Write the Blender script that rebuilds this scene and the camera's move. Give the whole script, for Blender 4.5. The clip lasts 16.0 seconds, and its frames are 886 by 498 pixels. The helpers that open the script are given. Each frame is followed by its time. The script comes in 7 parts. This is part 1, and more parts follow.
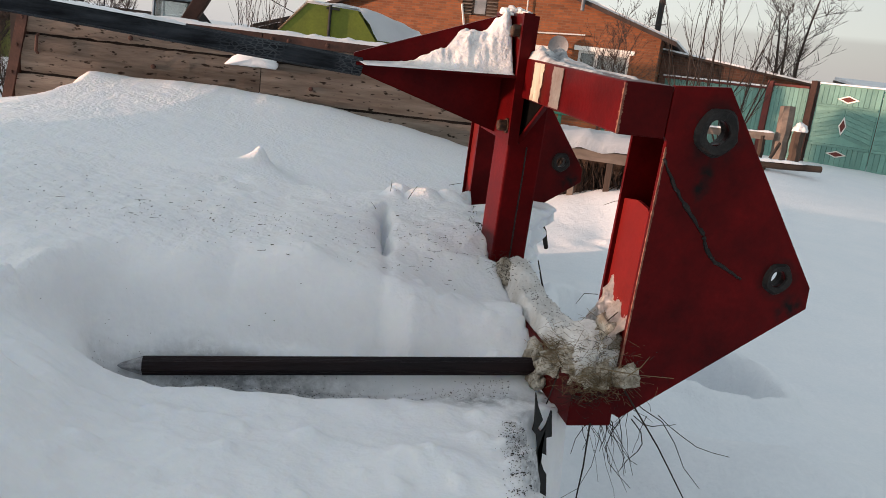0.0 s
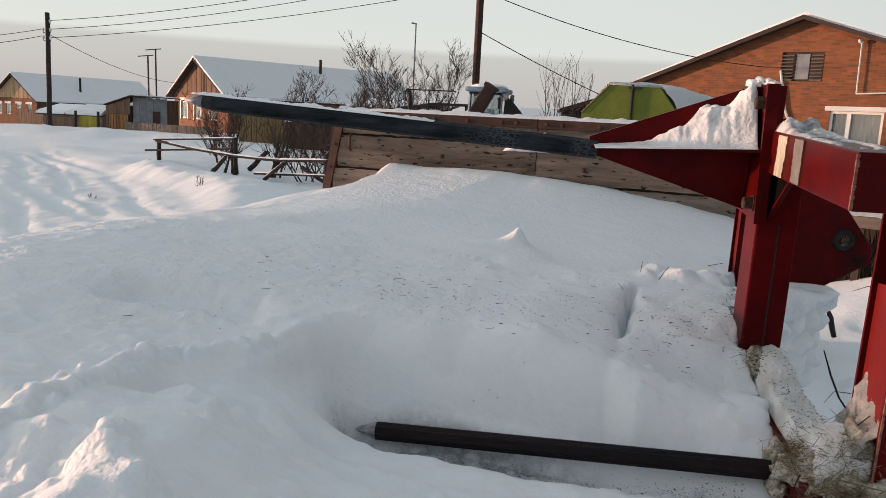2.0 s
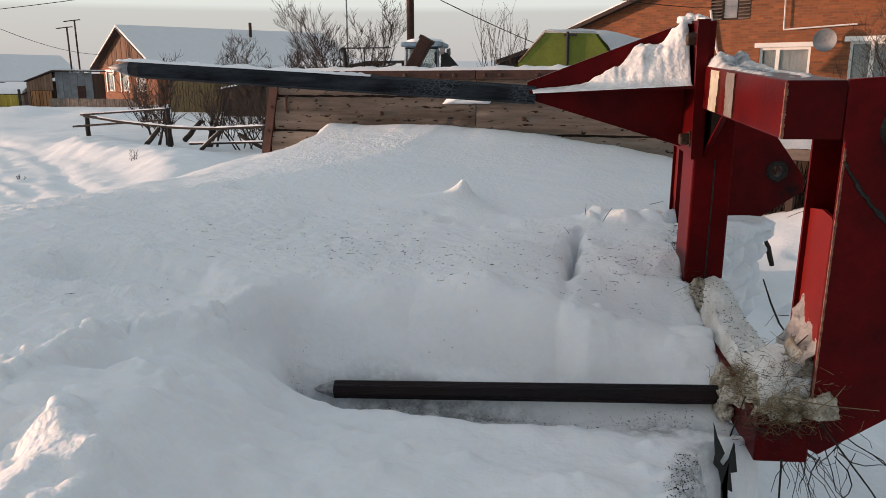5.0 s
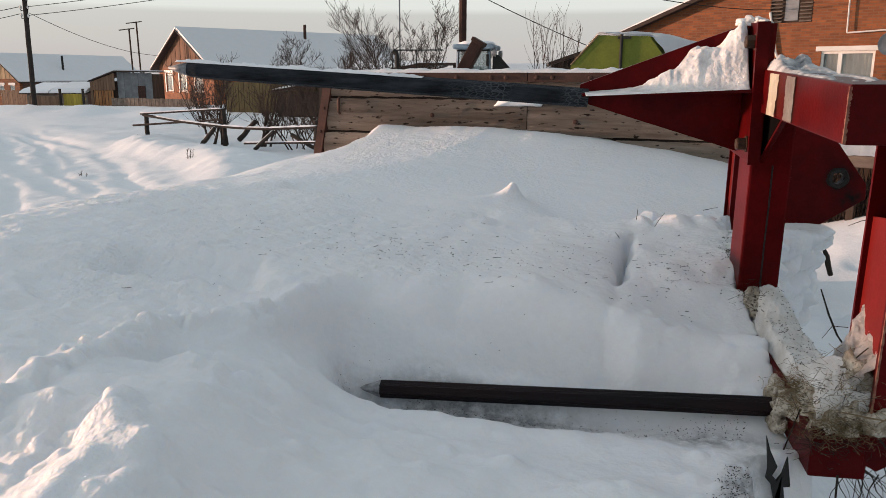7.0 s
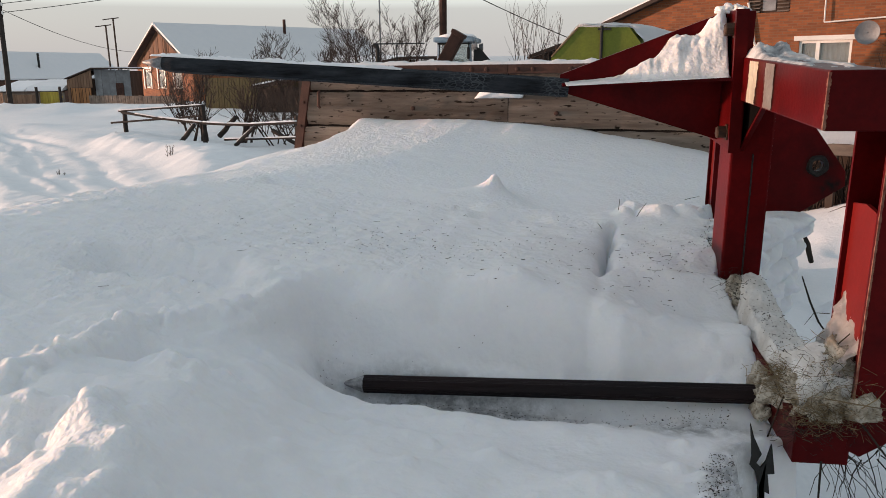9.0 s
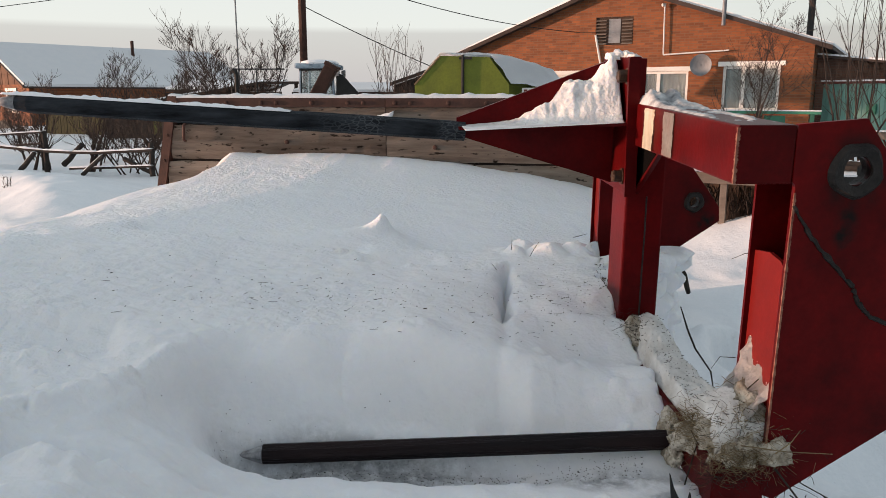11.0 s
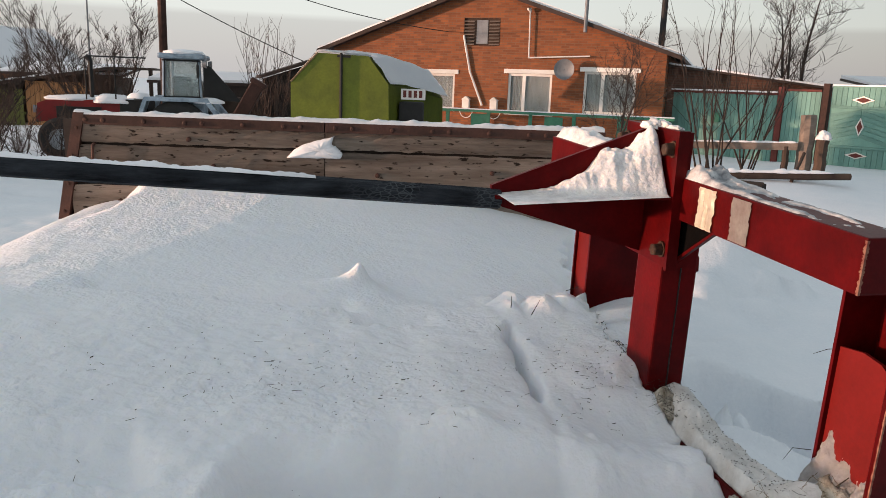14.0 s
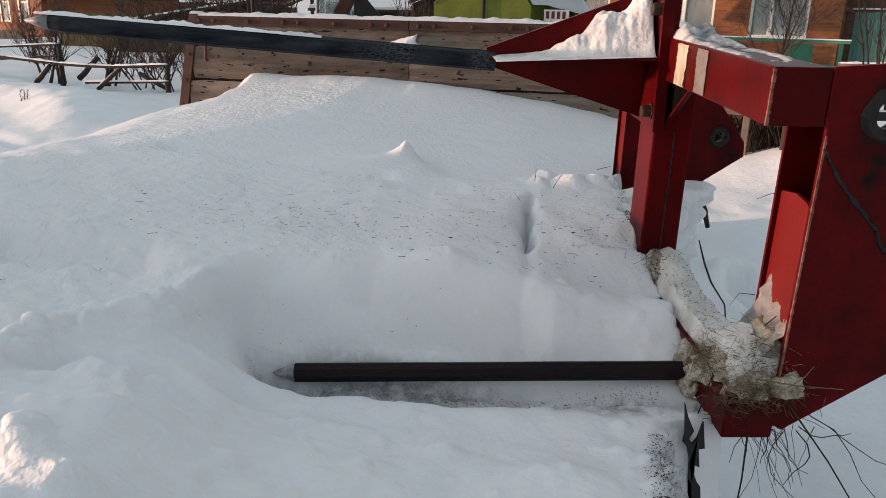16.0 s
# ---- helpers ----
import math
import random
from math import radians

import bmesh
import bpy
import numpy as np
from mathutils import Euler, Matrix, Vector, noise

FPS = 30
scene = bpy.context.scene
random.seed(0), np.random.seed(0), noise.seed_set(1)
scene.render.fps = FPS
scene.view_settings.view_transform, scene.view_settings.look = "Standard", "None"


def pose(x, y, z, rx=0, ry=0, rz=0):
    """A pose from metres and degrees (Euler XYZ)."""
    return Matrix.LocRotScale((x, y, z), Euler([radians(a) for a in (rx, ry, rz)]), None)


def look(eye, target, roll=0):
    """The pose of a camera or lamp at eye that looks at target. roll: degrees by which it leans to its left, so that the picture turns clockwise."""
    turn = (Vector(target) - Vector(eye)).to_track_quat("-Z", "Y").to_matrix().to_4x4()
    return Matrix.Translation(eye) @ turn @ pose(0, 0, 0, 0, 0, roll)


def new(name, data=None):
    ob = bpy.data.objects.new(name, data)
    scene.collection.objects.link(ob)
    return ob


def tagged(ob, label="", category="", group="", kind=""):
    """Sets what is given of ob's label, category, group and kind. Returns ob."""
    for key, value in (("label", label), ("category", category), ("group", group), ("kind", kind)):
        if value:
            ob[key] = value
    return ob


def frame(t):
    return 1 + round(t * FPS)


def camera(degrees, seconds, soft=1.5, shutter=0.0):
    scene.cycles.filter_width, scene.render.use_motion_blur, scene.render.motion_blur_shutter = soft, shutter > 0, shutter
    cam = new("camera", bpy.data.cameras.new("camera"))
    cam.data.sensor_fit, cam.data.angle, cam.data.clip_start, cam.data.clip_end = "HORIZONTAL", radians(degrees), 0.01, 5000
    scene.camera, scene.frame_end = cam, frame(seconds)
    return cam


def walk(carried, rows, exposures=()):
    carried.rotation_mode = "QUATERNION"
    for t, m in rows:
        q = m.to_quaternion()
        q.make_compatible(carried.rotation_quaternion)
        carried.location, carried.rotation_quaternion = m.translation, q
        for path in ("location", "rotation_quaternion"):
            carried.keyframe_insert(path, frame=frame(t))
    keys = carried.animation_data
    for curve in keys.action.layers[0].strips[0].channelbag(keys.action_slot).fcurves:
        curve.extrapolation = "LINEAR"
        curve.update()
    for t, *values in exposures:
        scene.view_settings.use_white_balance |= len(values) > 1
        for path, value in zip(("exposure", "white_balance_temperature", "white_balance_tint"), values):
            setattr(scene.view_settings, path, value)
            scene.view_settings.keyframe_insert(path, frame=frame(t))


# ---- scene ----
cam = camera(60.1, 16.0, soft=0.62)
PATH = [
    (0, (0.0, -0.038, 1.686), (0.555, 1.825, 1.216), 6.9),
    (0.5, (0.007, -0.005, 1.699), (0.564, 1.856, 1.221), 6.5),
    (1, (0.148, 0.036, 1.705), (0.528, 1.933, 1.199), 4.0),
    (1.5, (0.236, 0.014, 1.717), (0.24, 1.968, 1.29), 2.9),
    (2, (0.205, -0.074, 1.719), (-0.044, 1.881, 1.377), 2.9),
    (2.5, (0.147, -0.11, 1.728), (-0.093, 1.846, 1.386), 2.6),
    (3, (0.08, -0.109, 1.73), (-0.001, 1.854, 1.355), 1.9),
    (3.2, (0.067, -0.143, 1.744), (0.026, 1.82, 1.363), 1.1),
    (5.5, (0.227, -0.061, 1.702), (0.095, 1.883, 1.25), -0.5),
    (6, (0.213, -0.057, 1.707), (0.065, 1.887, 1.261), -0.4),
    (6.5, (0.202, -0.076, 1.707), (0.028, 1.868, 1.272), 0.2),
    (7, (0.206, -0.075, 1.706), (-0.028, 1.862, 1.266), 0.1),
    (7.5, (0.216, -0.065, 1.701), (-0.013, 1.87, 1.25), -0.2),
    (8, (0.221, -0.063, 1.699), (0.005, 1.873, 1.244), -0.4),
    (10.3, (0.187, -0.028, 1.709), (0.17, 1.92, 1.253), -1.0),
    (10.5, (0.182, -0.012, 1.727), (0.264, 1.934, 1.272), -0.8),
    (11, (0.114, 0.039, 1.747), (0.276, 1.993, 1.35), 0.0),
    (11.5, (0.008, 0.141, 1.753), (0.425, 2.06, 1.374), 1.0),
    (12, (-0.141, 0.278, 1.729), (0.585, 2.079, 1.249), 4.2),
    (12.5, (-0.269, 0.376, 1.747), (0.545, 2.123, 1.212), 6.2),
    (13, (-0.334, 0.4, 1.831), (0.436, 2.145, 1.229), 5.1),
    (13.5, (-0.323, 0.338, 1.912), (0.286, 2.187, 1.457), 3.1),
    (14, (-0.311, 0.297, 1.921), (0.222, 2.179, 1.507), 2.1),
    (14.5, (-0.287, 0.249, 1.883), (0.107, 2.159, 1.439), 1.8),
    (15, (-0.228, 0.197, 1.877), (0.085, 2.117, 1.415), 2.1),
    (15.5, (-0.096, 0.111, 1.825), (0.121, 2.033, 1.319), 1.9),
    (16, (0.075, 0.008, 1.772), (0.203, 1.915, 1.181), 1.3),
]
walk(cam, [(t, look(eye, target, roll)) for t, eye, target, roll in PATH],
     [(0, -0.07), (1.0, -0.03), (1.5, -0.06), (1.9, -0.29), (2.6, -0.41), (3.2, -0.43), (5.5, -0.27), (8.0, -0.28), (10.5, -0.25), (11.0, -0.15), (11.5, -0.21), (12.0, -0.07), (14.0, -0.20), (16.0, -0.21)])

# ---- light ----
SUN = Vector((-0.985, 0.10, 0.044)).normalized()
world = bpy.data.worlds.new("world")
scene.world = world
world.use_nodes = True
wn, wl = world.node_tree.nodes, world.node_tree.links.new
sky = wn.new("ShaderNodeTexSky")
sky.sky_type, sky.sun_disc = "NISHITA", False
sky.sun_elevation, sky.sun_rotation = radians(2.6), radians(264.0)
sky.air_density, sky.dust_density, sky.ozone_density = 1.0, 2.0, 1.5
wl(sky.outputs[0], wn["Background"].inputs[0])
wn["Background"].inputs[1].default_value = 0.06
# a thin even cloud sheet over the clear sky, with a duller bank along the horizon
where, split, ramp = wn.new("ShaderNodeTexCoord"), wn.new("ShaderNodeSeparateXYZ"), wn.new("ShaderNodeValToRGB")
wl(where.outputs["Generated"], split.inputs[0])
wl(split.outputs["Z"], ramp.inputs[0])
stops = ramp.color_ramp.elements
stops[0].position, stops[0].color = 0.0, (0.74, 0.71, 0.71, 1)
stops[1].position, stops[1].color = 1.0, (0.70, 0.78, 0.83, 1)
for at, c in ((0.074, (0.80, 0.80, 0.79)), (0.082, (1.02, 1.05, 1.02)), (0.25, (0.92, 0.97, 0.97)), (0.45, (0.70, 0.76, 0.80))):
    stops.new(at).color = (*c, 1)
cloud, both = wn.new("ShaderNodeBackground"), wn.new("ShaderNodeAddShader")


def towards(way, a, b, low, high):
    """A smooth share of the sky that rises from low to high towards one bearing."""
    dot, fit = wn.new("ShaderNodeVectorMath"), wn.new("ShaderNodeMapRange")
    dot.operation, fit.interpolation_type = "DOT_PRODUCT", "SMOOTHSTEP"
    wl(where.outputs["Generated"], dot.inputs[0])
    dot.inputs[1].default_value = way
    wl(dot.outputs["Value"], fit.inputs["Value"])
    for key, v in (("From Min", a), ("From Max", b), ("To Min", low), ("To Max", high)):
        fit.inputs[key].default_value = v
    return fit.outputs[0]


# the warm glow round the low sun, and the duller sky opposite
glow, mixed, dull = wn.new("ShaderNodeMix"), wn.new("ShaderNodeVectorMath"), wn.new("ShaderNodeVectorMath")
glow.data_type, mixed.operation, dull.operation = "RGBA", "ADD", "SCALE"
wl(towards((-1, 0, 0), 0.68, 1.0, 0.0, 1.0), glow.inputs["Factor"])
glow.inputs["A"].default_value, glow.inputs["B"].default_value = (0, 0, 0, 1), (1.0, 0.74, 0.58, 1)
wl(ramp.outputs[0], dull.inputs[0])
wl(towards((0.93, -0.36, 0), -0.30, 0.80, 1.0, 0.66), dull.inputs["Scale"])
wl(dull.outputs[0], mixed.inputs[0])
wl(glow.outputs["Result"], mixed.inputs[1])
wl(mixed.outputs[0], cloud.inputs[0])
cloud.inputs[1].default_value = 0.86
wl(wn["Background"].outputs[0], both.inputs[0])
wl(cloud.outputs[0], both.inputs[1])
wl(both.outputs[0], wn["World Output"].inputs[0])
sun = new("sun", bpy.data.lights.new("sun", "SUN"))
sun.data.energy, sun.data.angle, sun.data.color = 6.2, radians(1.0), (1.0, 0.60, 0.42)
sun.matrix_world = look(SUN * 50, (0, 0, 0))
scene.view_settings.exposure = 0.0


# ---- materials ----
def material(name, colour, dark=None, scale=8.0, amount=0.5, rough=0.7, metal=0.0, bump=0.3, fine=60.0, stretch=(1, 1, 1), depth=0.004, gloss=0.3, pits=0.0):
    """Two scales of noise: stains between colour and dark, and a fine grain in colour and relief."""
    m = bpy.data.materials.new(name)
    m.use_nodes = True
    n, link = m.node_tree.nodes, m.node_tree.links.new
    b = n["Principled BSDF"]
    dark = dark or tuple(c * 0.55 for c in colour)
    co = n.new("ShaderNodeTexCoord")
    mp = n.new("ShaderNodeMapping")
    mp.inputs["Scale"].default_value = stretch
    link(co.outputs["Object"], mp.inputs[0])
    info = n.new("ShaderNodeObjectInfo")
    shift = n.new("ShaderNodeVectorMath")
    shift.operation = "MULTIPLY_ADD"
    link(info.outputs["Random"], shift.inputs[0])
    shift.inputs[1].default_value = (17.0, 9.0, 23.0)
    link(mp.outputs[0], shift.inputs[2])
    big, small = n.new("ShaderNodeTexNoise"), n.new("ShaderNodeTexNoise")
    for tex, s, d in ((big, scale, 5.0), (small, fine, 4.0)):
        tex.inputs["Scale"].default_value, tex.inputs["Detail"].default_value = s, d
        tex.inputs["Roughness"].default_value = 0.62
        link(shift.outputs[0], tex.inputs["Vector"])
    ramp = n.new("ShaderNodeValToRGB")
    ramp.color_ramp.elements[0].position, ramp.color_ramp.elements[1].position = 0.5 - 0.35 * (1 - amount) - 0.12, 0.5 + 0.2 - 0.1 * amount
    ramp.color_ramp.elements[0].color, ramp.color_ramp.elements[1].color = (*dark, 1), (*colour, 1)
    link(big.outputs["Fac"], ramp.inputs[0])
    mix = n.new("ShaderNodeMix")
    mix.data_type, mix.blend_type = "RGBA", "OVERLAY"
    mix.inputs["Factor"].default_value = 0.35 * amount + 0.08
    link(ramp.outputs[0], mix.inputs["A"])
    link(small.outputs["Fac"], mix.inputs["B"])
    vary = n.new("ShaderNodeHueSaturation")
    val = n.new("ShaderNodeMapRange")
    val.inputs["To Min"].default_value, val.inputs["To Max"].default_value = 0.85, 1.12
    link(info.outputs["Random"], val.inputs["Value"])
    link(val.outputs[0], vary.inputs["Value"])
    link(mix.outputs["Result"], vary.inputs["Color"])
    link(vary.outputs[0], b.inputs["Base Color"])
    b.inputs["Roughness"].default_value, b.inputs["Metallic"].default_value = rough, metal
    b.inputs["Specular IOR Level"].default_value = gloss
    if pits:
        pit, cut, dim, wide = n.new("ShaderNodeTexNoise"), n.new("ShaderNodeMapRange"), n.new("ShaderNodeMix"), n.new("ShaderNodeMapping")
        pit.inputs["Scale"].default_value, pit.inputs["Detail"].default_value = 54.0, 5.0
        wide.inputs["Scale"].default_value = (0.3, 1, 1)
        link(co.outputs["Object"], wide.inputs[0])
        link(wide.outputs[0], pit.inputs["Vector"])
        cut.inputs["From Min"].default_value, cut.inputs["From Max"].default_value = 0.595, 0.66
        cut.inputs["To Max"].default_value = pits
        link(pit.outputs["Fac"], cut.inputs["Value"])
        dim.data_type = "RGBA"
        link(cut.outputs[0], dim.inputs["Factor"])
        link(vary.outputs[0], dim.inputs["A"])
        dim.inputs["B"].default_value = (0.025, 0.018, 0.014, 1)
        link(dim.outputs["Result"], b.inputs["Base Color"])
    if bump:
        bp = n.new("ShaderNodeBump")
        bp.inputs["Strength"].default_value, bp.inputs["Distance"].default_value = bump, depth
        link(small.outputs["Fac"], bp.inputs["Height"])
        link(bp.outputs[0], b.inputs["Normal"])
    return m


def brick_material(name, c1, c2, mortar):
    m = bpy.data.materials.new(name)
    m.use_nodes = True
    n, link = m.node_tree.nodes, m.node_tree.links.new
    b = n["Principled BSDF"]
    co, mp, br = n.new("ShaderNodeTexCoord"), n.new("ShaderNodeMapping"), n.new("ShaderNodeTexBrick")
    mp.inputs["Rotation"].default_value = (radians(90), 0, 0)
    link(co.outputs["Object"], mp.inputs[0])
    link(mp.outputs[0], br.inputs["Vector"])
    br.inputs["Color1"].default_value, br.inputs["Color2"].default_value, br.inputs["Mortar"].default_value = (*c1, 1), (*c2, 1), (*mortar, 1)
    for key, v in (("Scale", 1.0), ("Brick Width", 0.255), ("Row Height", 0.072), ("Mortar Size", 0.010), ("Mortar Smooth", 0.1), ("Bias", -0.1)):
        br.inputs[key].default_value = v
    no = n.new("ShaderNodeTexNoise")
    no.inputs["Scale"].default_value, no.inputs["Detail"].default_value, no.inputs["Roughness"].default_value = 2.4, 9.0, 0.72
    link(co.outputs["Object"], no.inputs["Vector"])
    mr = n.new("ShaderNodeMapRange")
    mr.inputs["To Min"].default_value, mr.inputs["To Max"].default_value = 0.45, 1.4
    link(no.outputs["Fac"], mr.inputs["Value"])
    hs = n.new("ShaderNodeHueSaturation")
    link(br.outputs["Color"], hs.inputs["Color"])
    link(mr.outputs[0], hs.inputs["Value"])
    link(hs.outputs[0], b.inputs["Base Color"])
    b.inputs["Roughness"].default_value = 0.85
    bp = n.new("ShaderNodeBump")
    bp.inputs["Strength"].default_value, bp.inputs["Distance"].default_value, bp.invert = 0.6, 0.01, True
    link(br.outputs["Fac"], bp.inputs["Height"])
    link(bp.outputs[0], b.inputs["Normal"])
    return m


def snow_material(name, colour, dirt, amount, grain, depth, specks=0.0, patches=2.2, soft=0.0):
    """Snow: faint patches, a soft relief and a fine granular one, and dark specks where it is dirty."""
    m = material(name, colour, dirt, patches, amount, 0.6, 0.0, 0.0, 45.0)
    n, link = m.node_tree.nodes, m.node_tree.links.new
    b = n["Principled BSDF"]
    co = n.new("ShaderNodeTexCoord")
    normal = None
    for scale, detail, strength, dist in ((14.0, 3.0, 0.35, depth * 2.2), (30.0, 4.0, 0.3, depth * 1.6), (80.0, 4.0, grain, depth)):
        t, bp = n.new("ShaderNodeTexNoise"), n.new("ShaderNodeBump")
        t.inputs["Scale"].default_value, t.inputs["Detail"].default_value = scale, detail
        link(co.outputs["Object"], t.inputs["Vector"])
        bp.inputs["Strength"].default_value, bp.inputs["Distance"].default_value = strength, dist
        link(t.outputs["Fac"], bp.inputs["Height"])
        if normal:
            link(normal, bp.inputs["Normal"])
        normal = bp.outputs[0]
    link(normal, b.inputs["Normal"])
    if soft:
        b.inputs["Subsurface Weight"].default_value = soft
        b.inputs["Subsurface Radius"].default_value = (0.009, 0.011, 0.014)
        b.inputs["Subsurface Scale"].default_value = 1.0
    if specks:
        t, cut, mix = n.new("ShaderNodeTexNoise"), n.new("ShaderNodeMapRange"), n.new("ShaderNodeMix")
        t.inputs["Scale"].default_value, t.inputs["Detail"].default_value = 130.0, 3.0
        link(co.outputs["Object"], t.inputs["Vector"])
        cut.inputs["From Min"].default_value, cut.inputs["From Max"].default_value, cut.inputs["To Max"].default_value = 0.60 - 0.06 * specks, 0.68, 0.7
        link(t.outputs["Fac"], cut.inputs["Value"])
        mix.data_type = "RGBA"
        link(cut.outputs[0], mix.inputs["Factor"])
        source = b.inputs["Base Color"].links[0].from_socket
        link(source, mix.inputs["A"])
        mix.inputs["B"].default_value = (0.08, 0.06, 0.035, 1)
        link(mix.outputs["Result"], b.inputs["Base Color"])
    return m


SNOW = snow_material("snow", (0.82, 0.83, 0.855), (0.76, 0.785, 0.825), 0.3, 0.32, 0.0045)


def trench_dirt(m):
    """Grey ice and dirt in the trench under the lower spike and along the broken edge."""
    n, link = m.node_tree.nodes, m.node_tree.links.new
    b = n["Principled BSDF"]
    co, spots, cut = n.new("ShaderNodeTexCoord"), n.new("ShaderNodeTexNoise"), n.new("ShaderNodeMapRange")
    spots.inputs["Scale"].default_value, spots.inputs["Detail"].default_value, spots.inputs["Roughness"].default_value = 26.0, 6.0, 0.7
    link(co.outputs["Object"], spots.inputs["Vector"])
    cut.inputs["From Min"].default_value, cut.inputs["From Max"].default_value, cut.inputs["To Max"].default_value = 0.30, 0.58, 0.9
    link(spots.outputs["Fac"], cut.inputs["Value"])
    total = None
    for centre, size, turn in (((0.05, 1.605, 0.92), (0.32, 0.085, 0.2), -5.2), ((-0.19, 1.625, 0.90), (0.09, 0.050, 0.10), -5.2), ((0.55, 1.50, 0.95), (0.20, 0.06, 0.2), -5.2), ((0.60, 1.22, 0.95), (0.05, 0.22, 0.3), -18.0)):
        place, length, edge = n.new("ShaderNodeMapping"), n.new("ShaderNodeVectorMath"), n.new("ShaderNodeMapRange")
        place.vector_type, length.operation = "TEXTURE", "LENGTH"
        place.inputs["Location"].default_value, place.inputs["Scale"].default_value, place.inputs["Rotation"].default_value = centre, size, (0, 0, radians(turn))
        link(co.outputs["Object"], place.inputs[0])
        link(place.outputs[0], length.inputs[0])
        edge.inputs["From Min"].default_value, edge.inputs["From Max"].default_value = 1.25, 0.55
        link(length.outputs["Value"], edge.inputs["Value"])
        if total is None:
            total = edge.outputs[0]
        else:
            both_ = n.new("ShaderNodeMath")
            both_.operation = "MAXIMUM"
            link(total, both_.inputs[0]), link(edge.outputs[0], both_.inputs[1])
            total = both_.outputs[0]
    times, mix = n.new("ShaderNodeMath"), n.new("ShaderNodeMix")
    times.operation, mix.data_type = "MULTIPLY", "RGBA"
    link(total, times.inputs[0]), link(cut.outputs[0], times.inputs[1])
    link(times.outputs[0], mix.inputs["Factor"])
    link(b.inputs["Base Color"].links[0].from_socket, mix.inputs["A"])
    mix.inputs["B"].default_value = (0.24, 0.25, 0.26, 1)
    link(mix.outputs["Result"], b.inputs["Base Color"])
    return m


def crust_grain(m):
    """Coarse wind-pecked grain on the high crust, none on the melted walls below it."""
    n, link = m.node_tree.nodes, m.node_tree.links.new
    b = n["Principled BSDF"]
    co, split_, high = n.new("ShaderNodeTexCoord"), n.new("ShaderNodeSeparateXYZ"), n.new("ShaderNodeMapRange")
    link(co.outputs["Object"], split_.inputs[0])
    link(split_.outputs["Z"], high.inputs["Value"])
    for key, v in (("From Min", 1.10), ("From Max", 1.20), ("To Min", 0.1), ("To Max", 0.7)):
        high.inputs[key].default_value = v
    area, share, both_ = n.new("ShaderNodeTexNoise"), n.new("ShaderNodeMapRange"), n.new("ShaderNodeMath")
    area.inputs["Scale"].default_value, area.inputs["Detail"].default_value, both_.operation = 3.2, 3.0, "MULTIPLY"
    link(co.outputs["Object"], area.inputs["Vector"])
    link(area.outputs["Fac"], share.inputs["Value"])
    for key, v in (("From Min", 0.42), ("From Max", 0.62), ("To Min", 0.18), ("To Max", 1.0)):
        share.inputs[key].default_value = v
    link(high.outputs[0], both_.inputs[0]), link(share.outputs[0], both_.inputs[1])
    normal = b.inputs["Normal"].links[0].from_socket
    for scale, dist in ((56.0, 0.0085), (120.0, 0.0035)):
        t, bp = n.new("ShaderNodeTexNoise"), n.new("ShaderNodeBump")
        t.inputs["Scale"].default_value, t.inputs["Detail"].default_value, t.inputs["Roughness"].default_value = scale, 1.5, 0.45
        link(co.outputs["Object"], t.inputs["Vector"])
        link(t.outputs["Fac"], bp.inputs["Height"])
        link(both_.outputs[0], bp.inputs["Strength"])
        bp.inputs["Distance"].default_value = dist
        link(normal, bp.inputs["Normal"])
        normal = bp.outputs[0]
    link(normal, b.inputs["Normal"])
    return m


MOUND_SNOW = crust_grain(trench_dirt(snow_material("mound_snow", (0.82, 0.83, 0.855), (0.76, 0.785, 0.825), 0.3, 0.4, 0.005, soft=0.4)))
SNOW_FAR = snow_material("snow_field", (0.77, 0.79, 0.82), (0.70, 0.745, 0.79), 0.35, 0.4, 0.008)
SNOW_DIRTY = snow_material("dirty_snow", (0.76, 0.755, 0.745), (0.46, 0.43, 0.39), 0.45, 0.8, 0.006, 0.0, 13.0)
SNOW_HAY = snow_material("hay_snow", (0.56, 0.52, 0.45), (0.15, 0.115, 0.07), 0.85, 1.0, 0.010, 0.7, 26.0)
SNOW_ICE = snow_material("old_snow", (0.80, 0.79, 0.785), (0.42, 0.42, 0.44), 0.55, 0.7, 0.008, 0.0, 15.0, soft=0.3)
ICE = snow_material("grey_ice_crust", (0.60, 0.61, 0.62), (0.13, 0.14, 0.16), 0.85, 0.6, 0.006, 0.0, 18.0)
RED = material("red_paint", (0.102, 0.0027, 0.0034), (0.030, 0.0016, 0.0020), 6.0, 0.6, 0.38, 0.0, 0.2, 90.0, depth=0.002, gloss=0.07)
RED_FRESH = material("red_primer", (0.15, 0.007, 0.006), (0.085, 0.004, 0.003), 6.0, 0.4, 0.5, 0.0, 0.15, 90.0, depth=0.002, gloss=0.15)
WELD = material("burnt_weld", (0.022, 0.019, 0.018), (0.006, 0.005, 0.005), 30.0, 0.8, 0.6, 0.1, 0.9, 120.0, depth=0.004)
CHAR = material("charred_paint", (0.006, 0.007, 0.009), (0.045, 0.052, 0.062), 34.0, 0.42, 0.6, 0.0, 1.0, 110.0, (0.22, 1, 1), 0.006, 0.06)
CHAR_RED = material("worn_black_paint", (0.006, 0.0066, 0.0085), (0.024, 0.012, 0.012), 12.0, 0.5, 0.45, 0.0, 1.0, 70.0, (0.12, 1, 1), 0.006, 0.12)
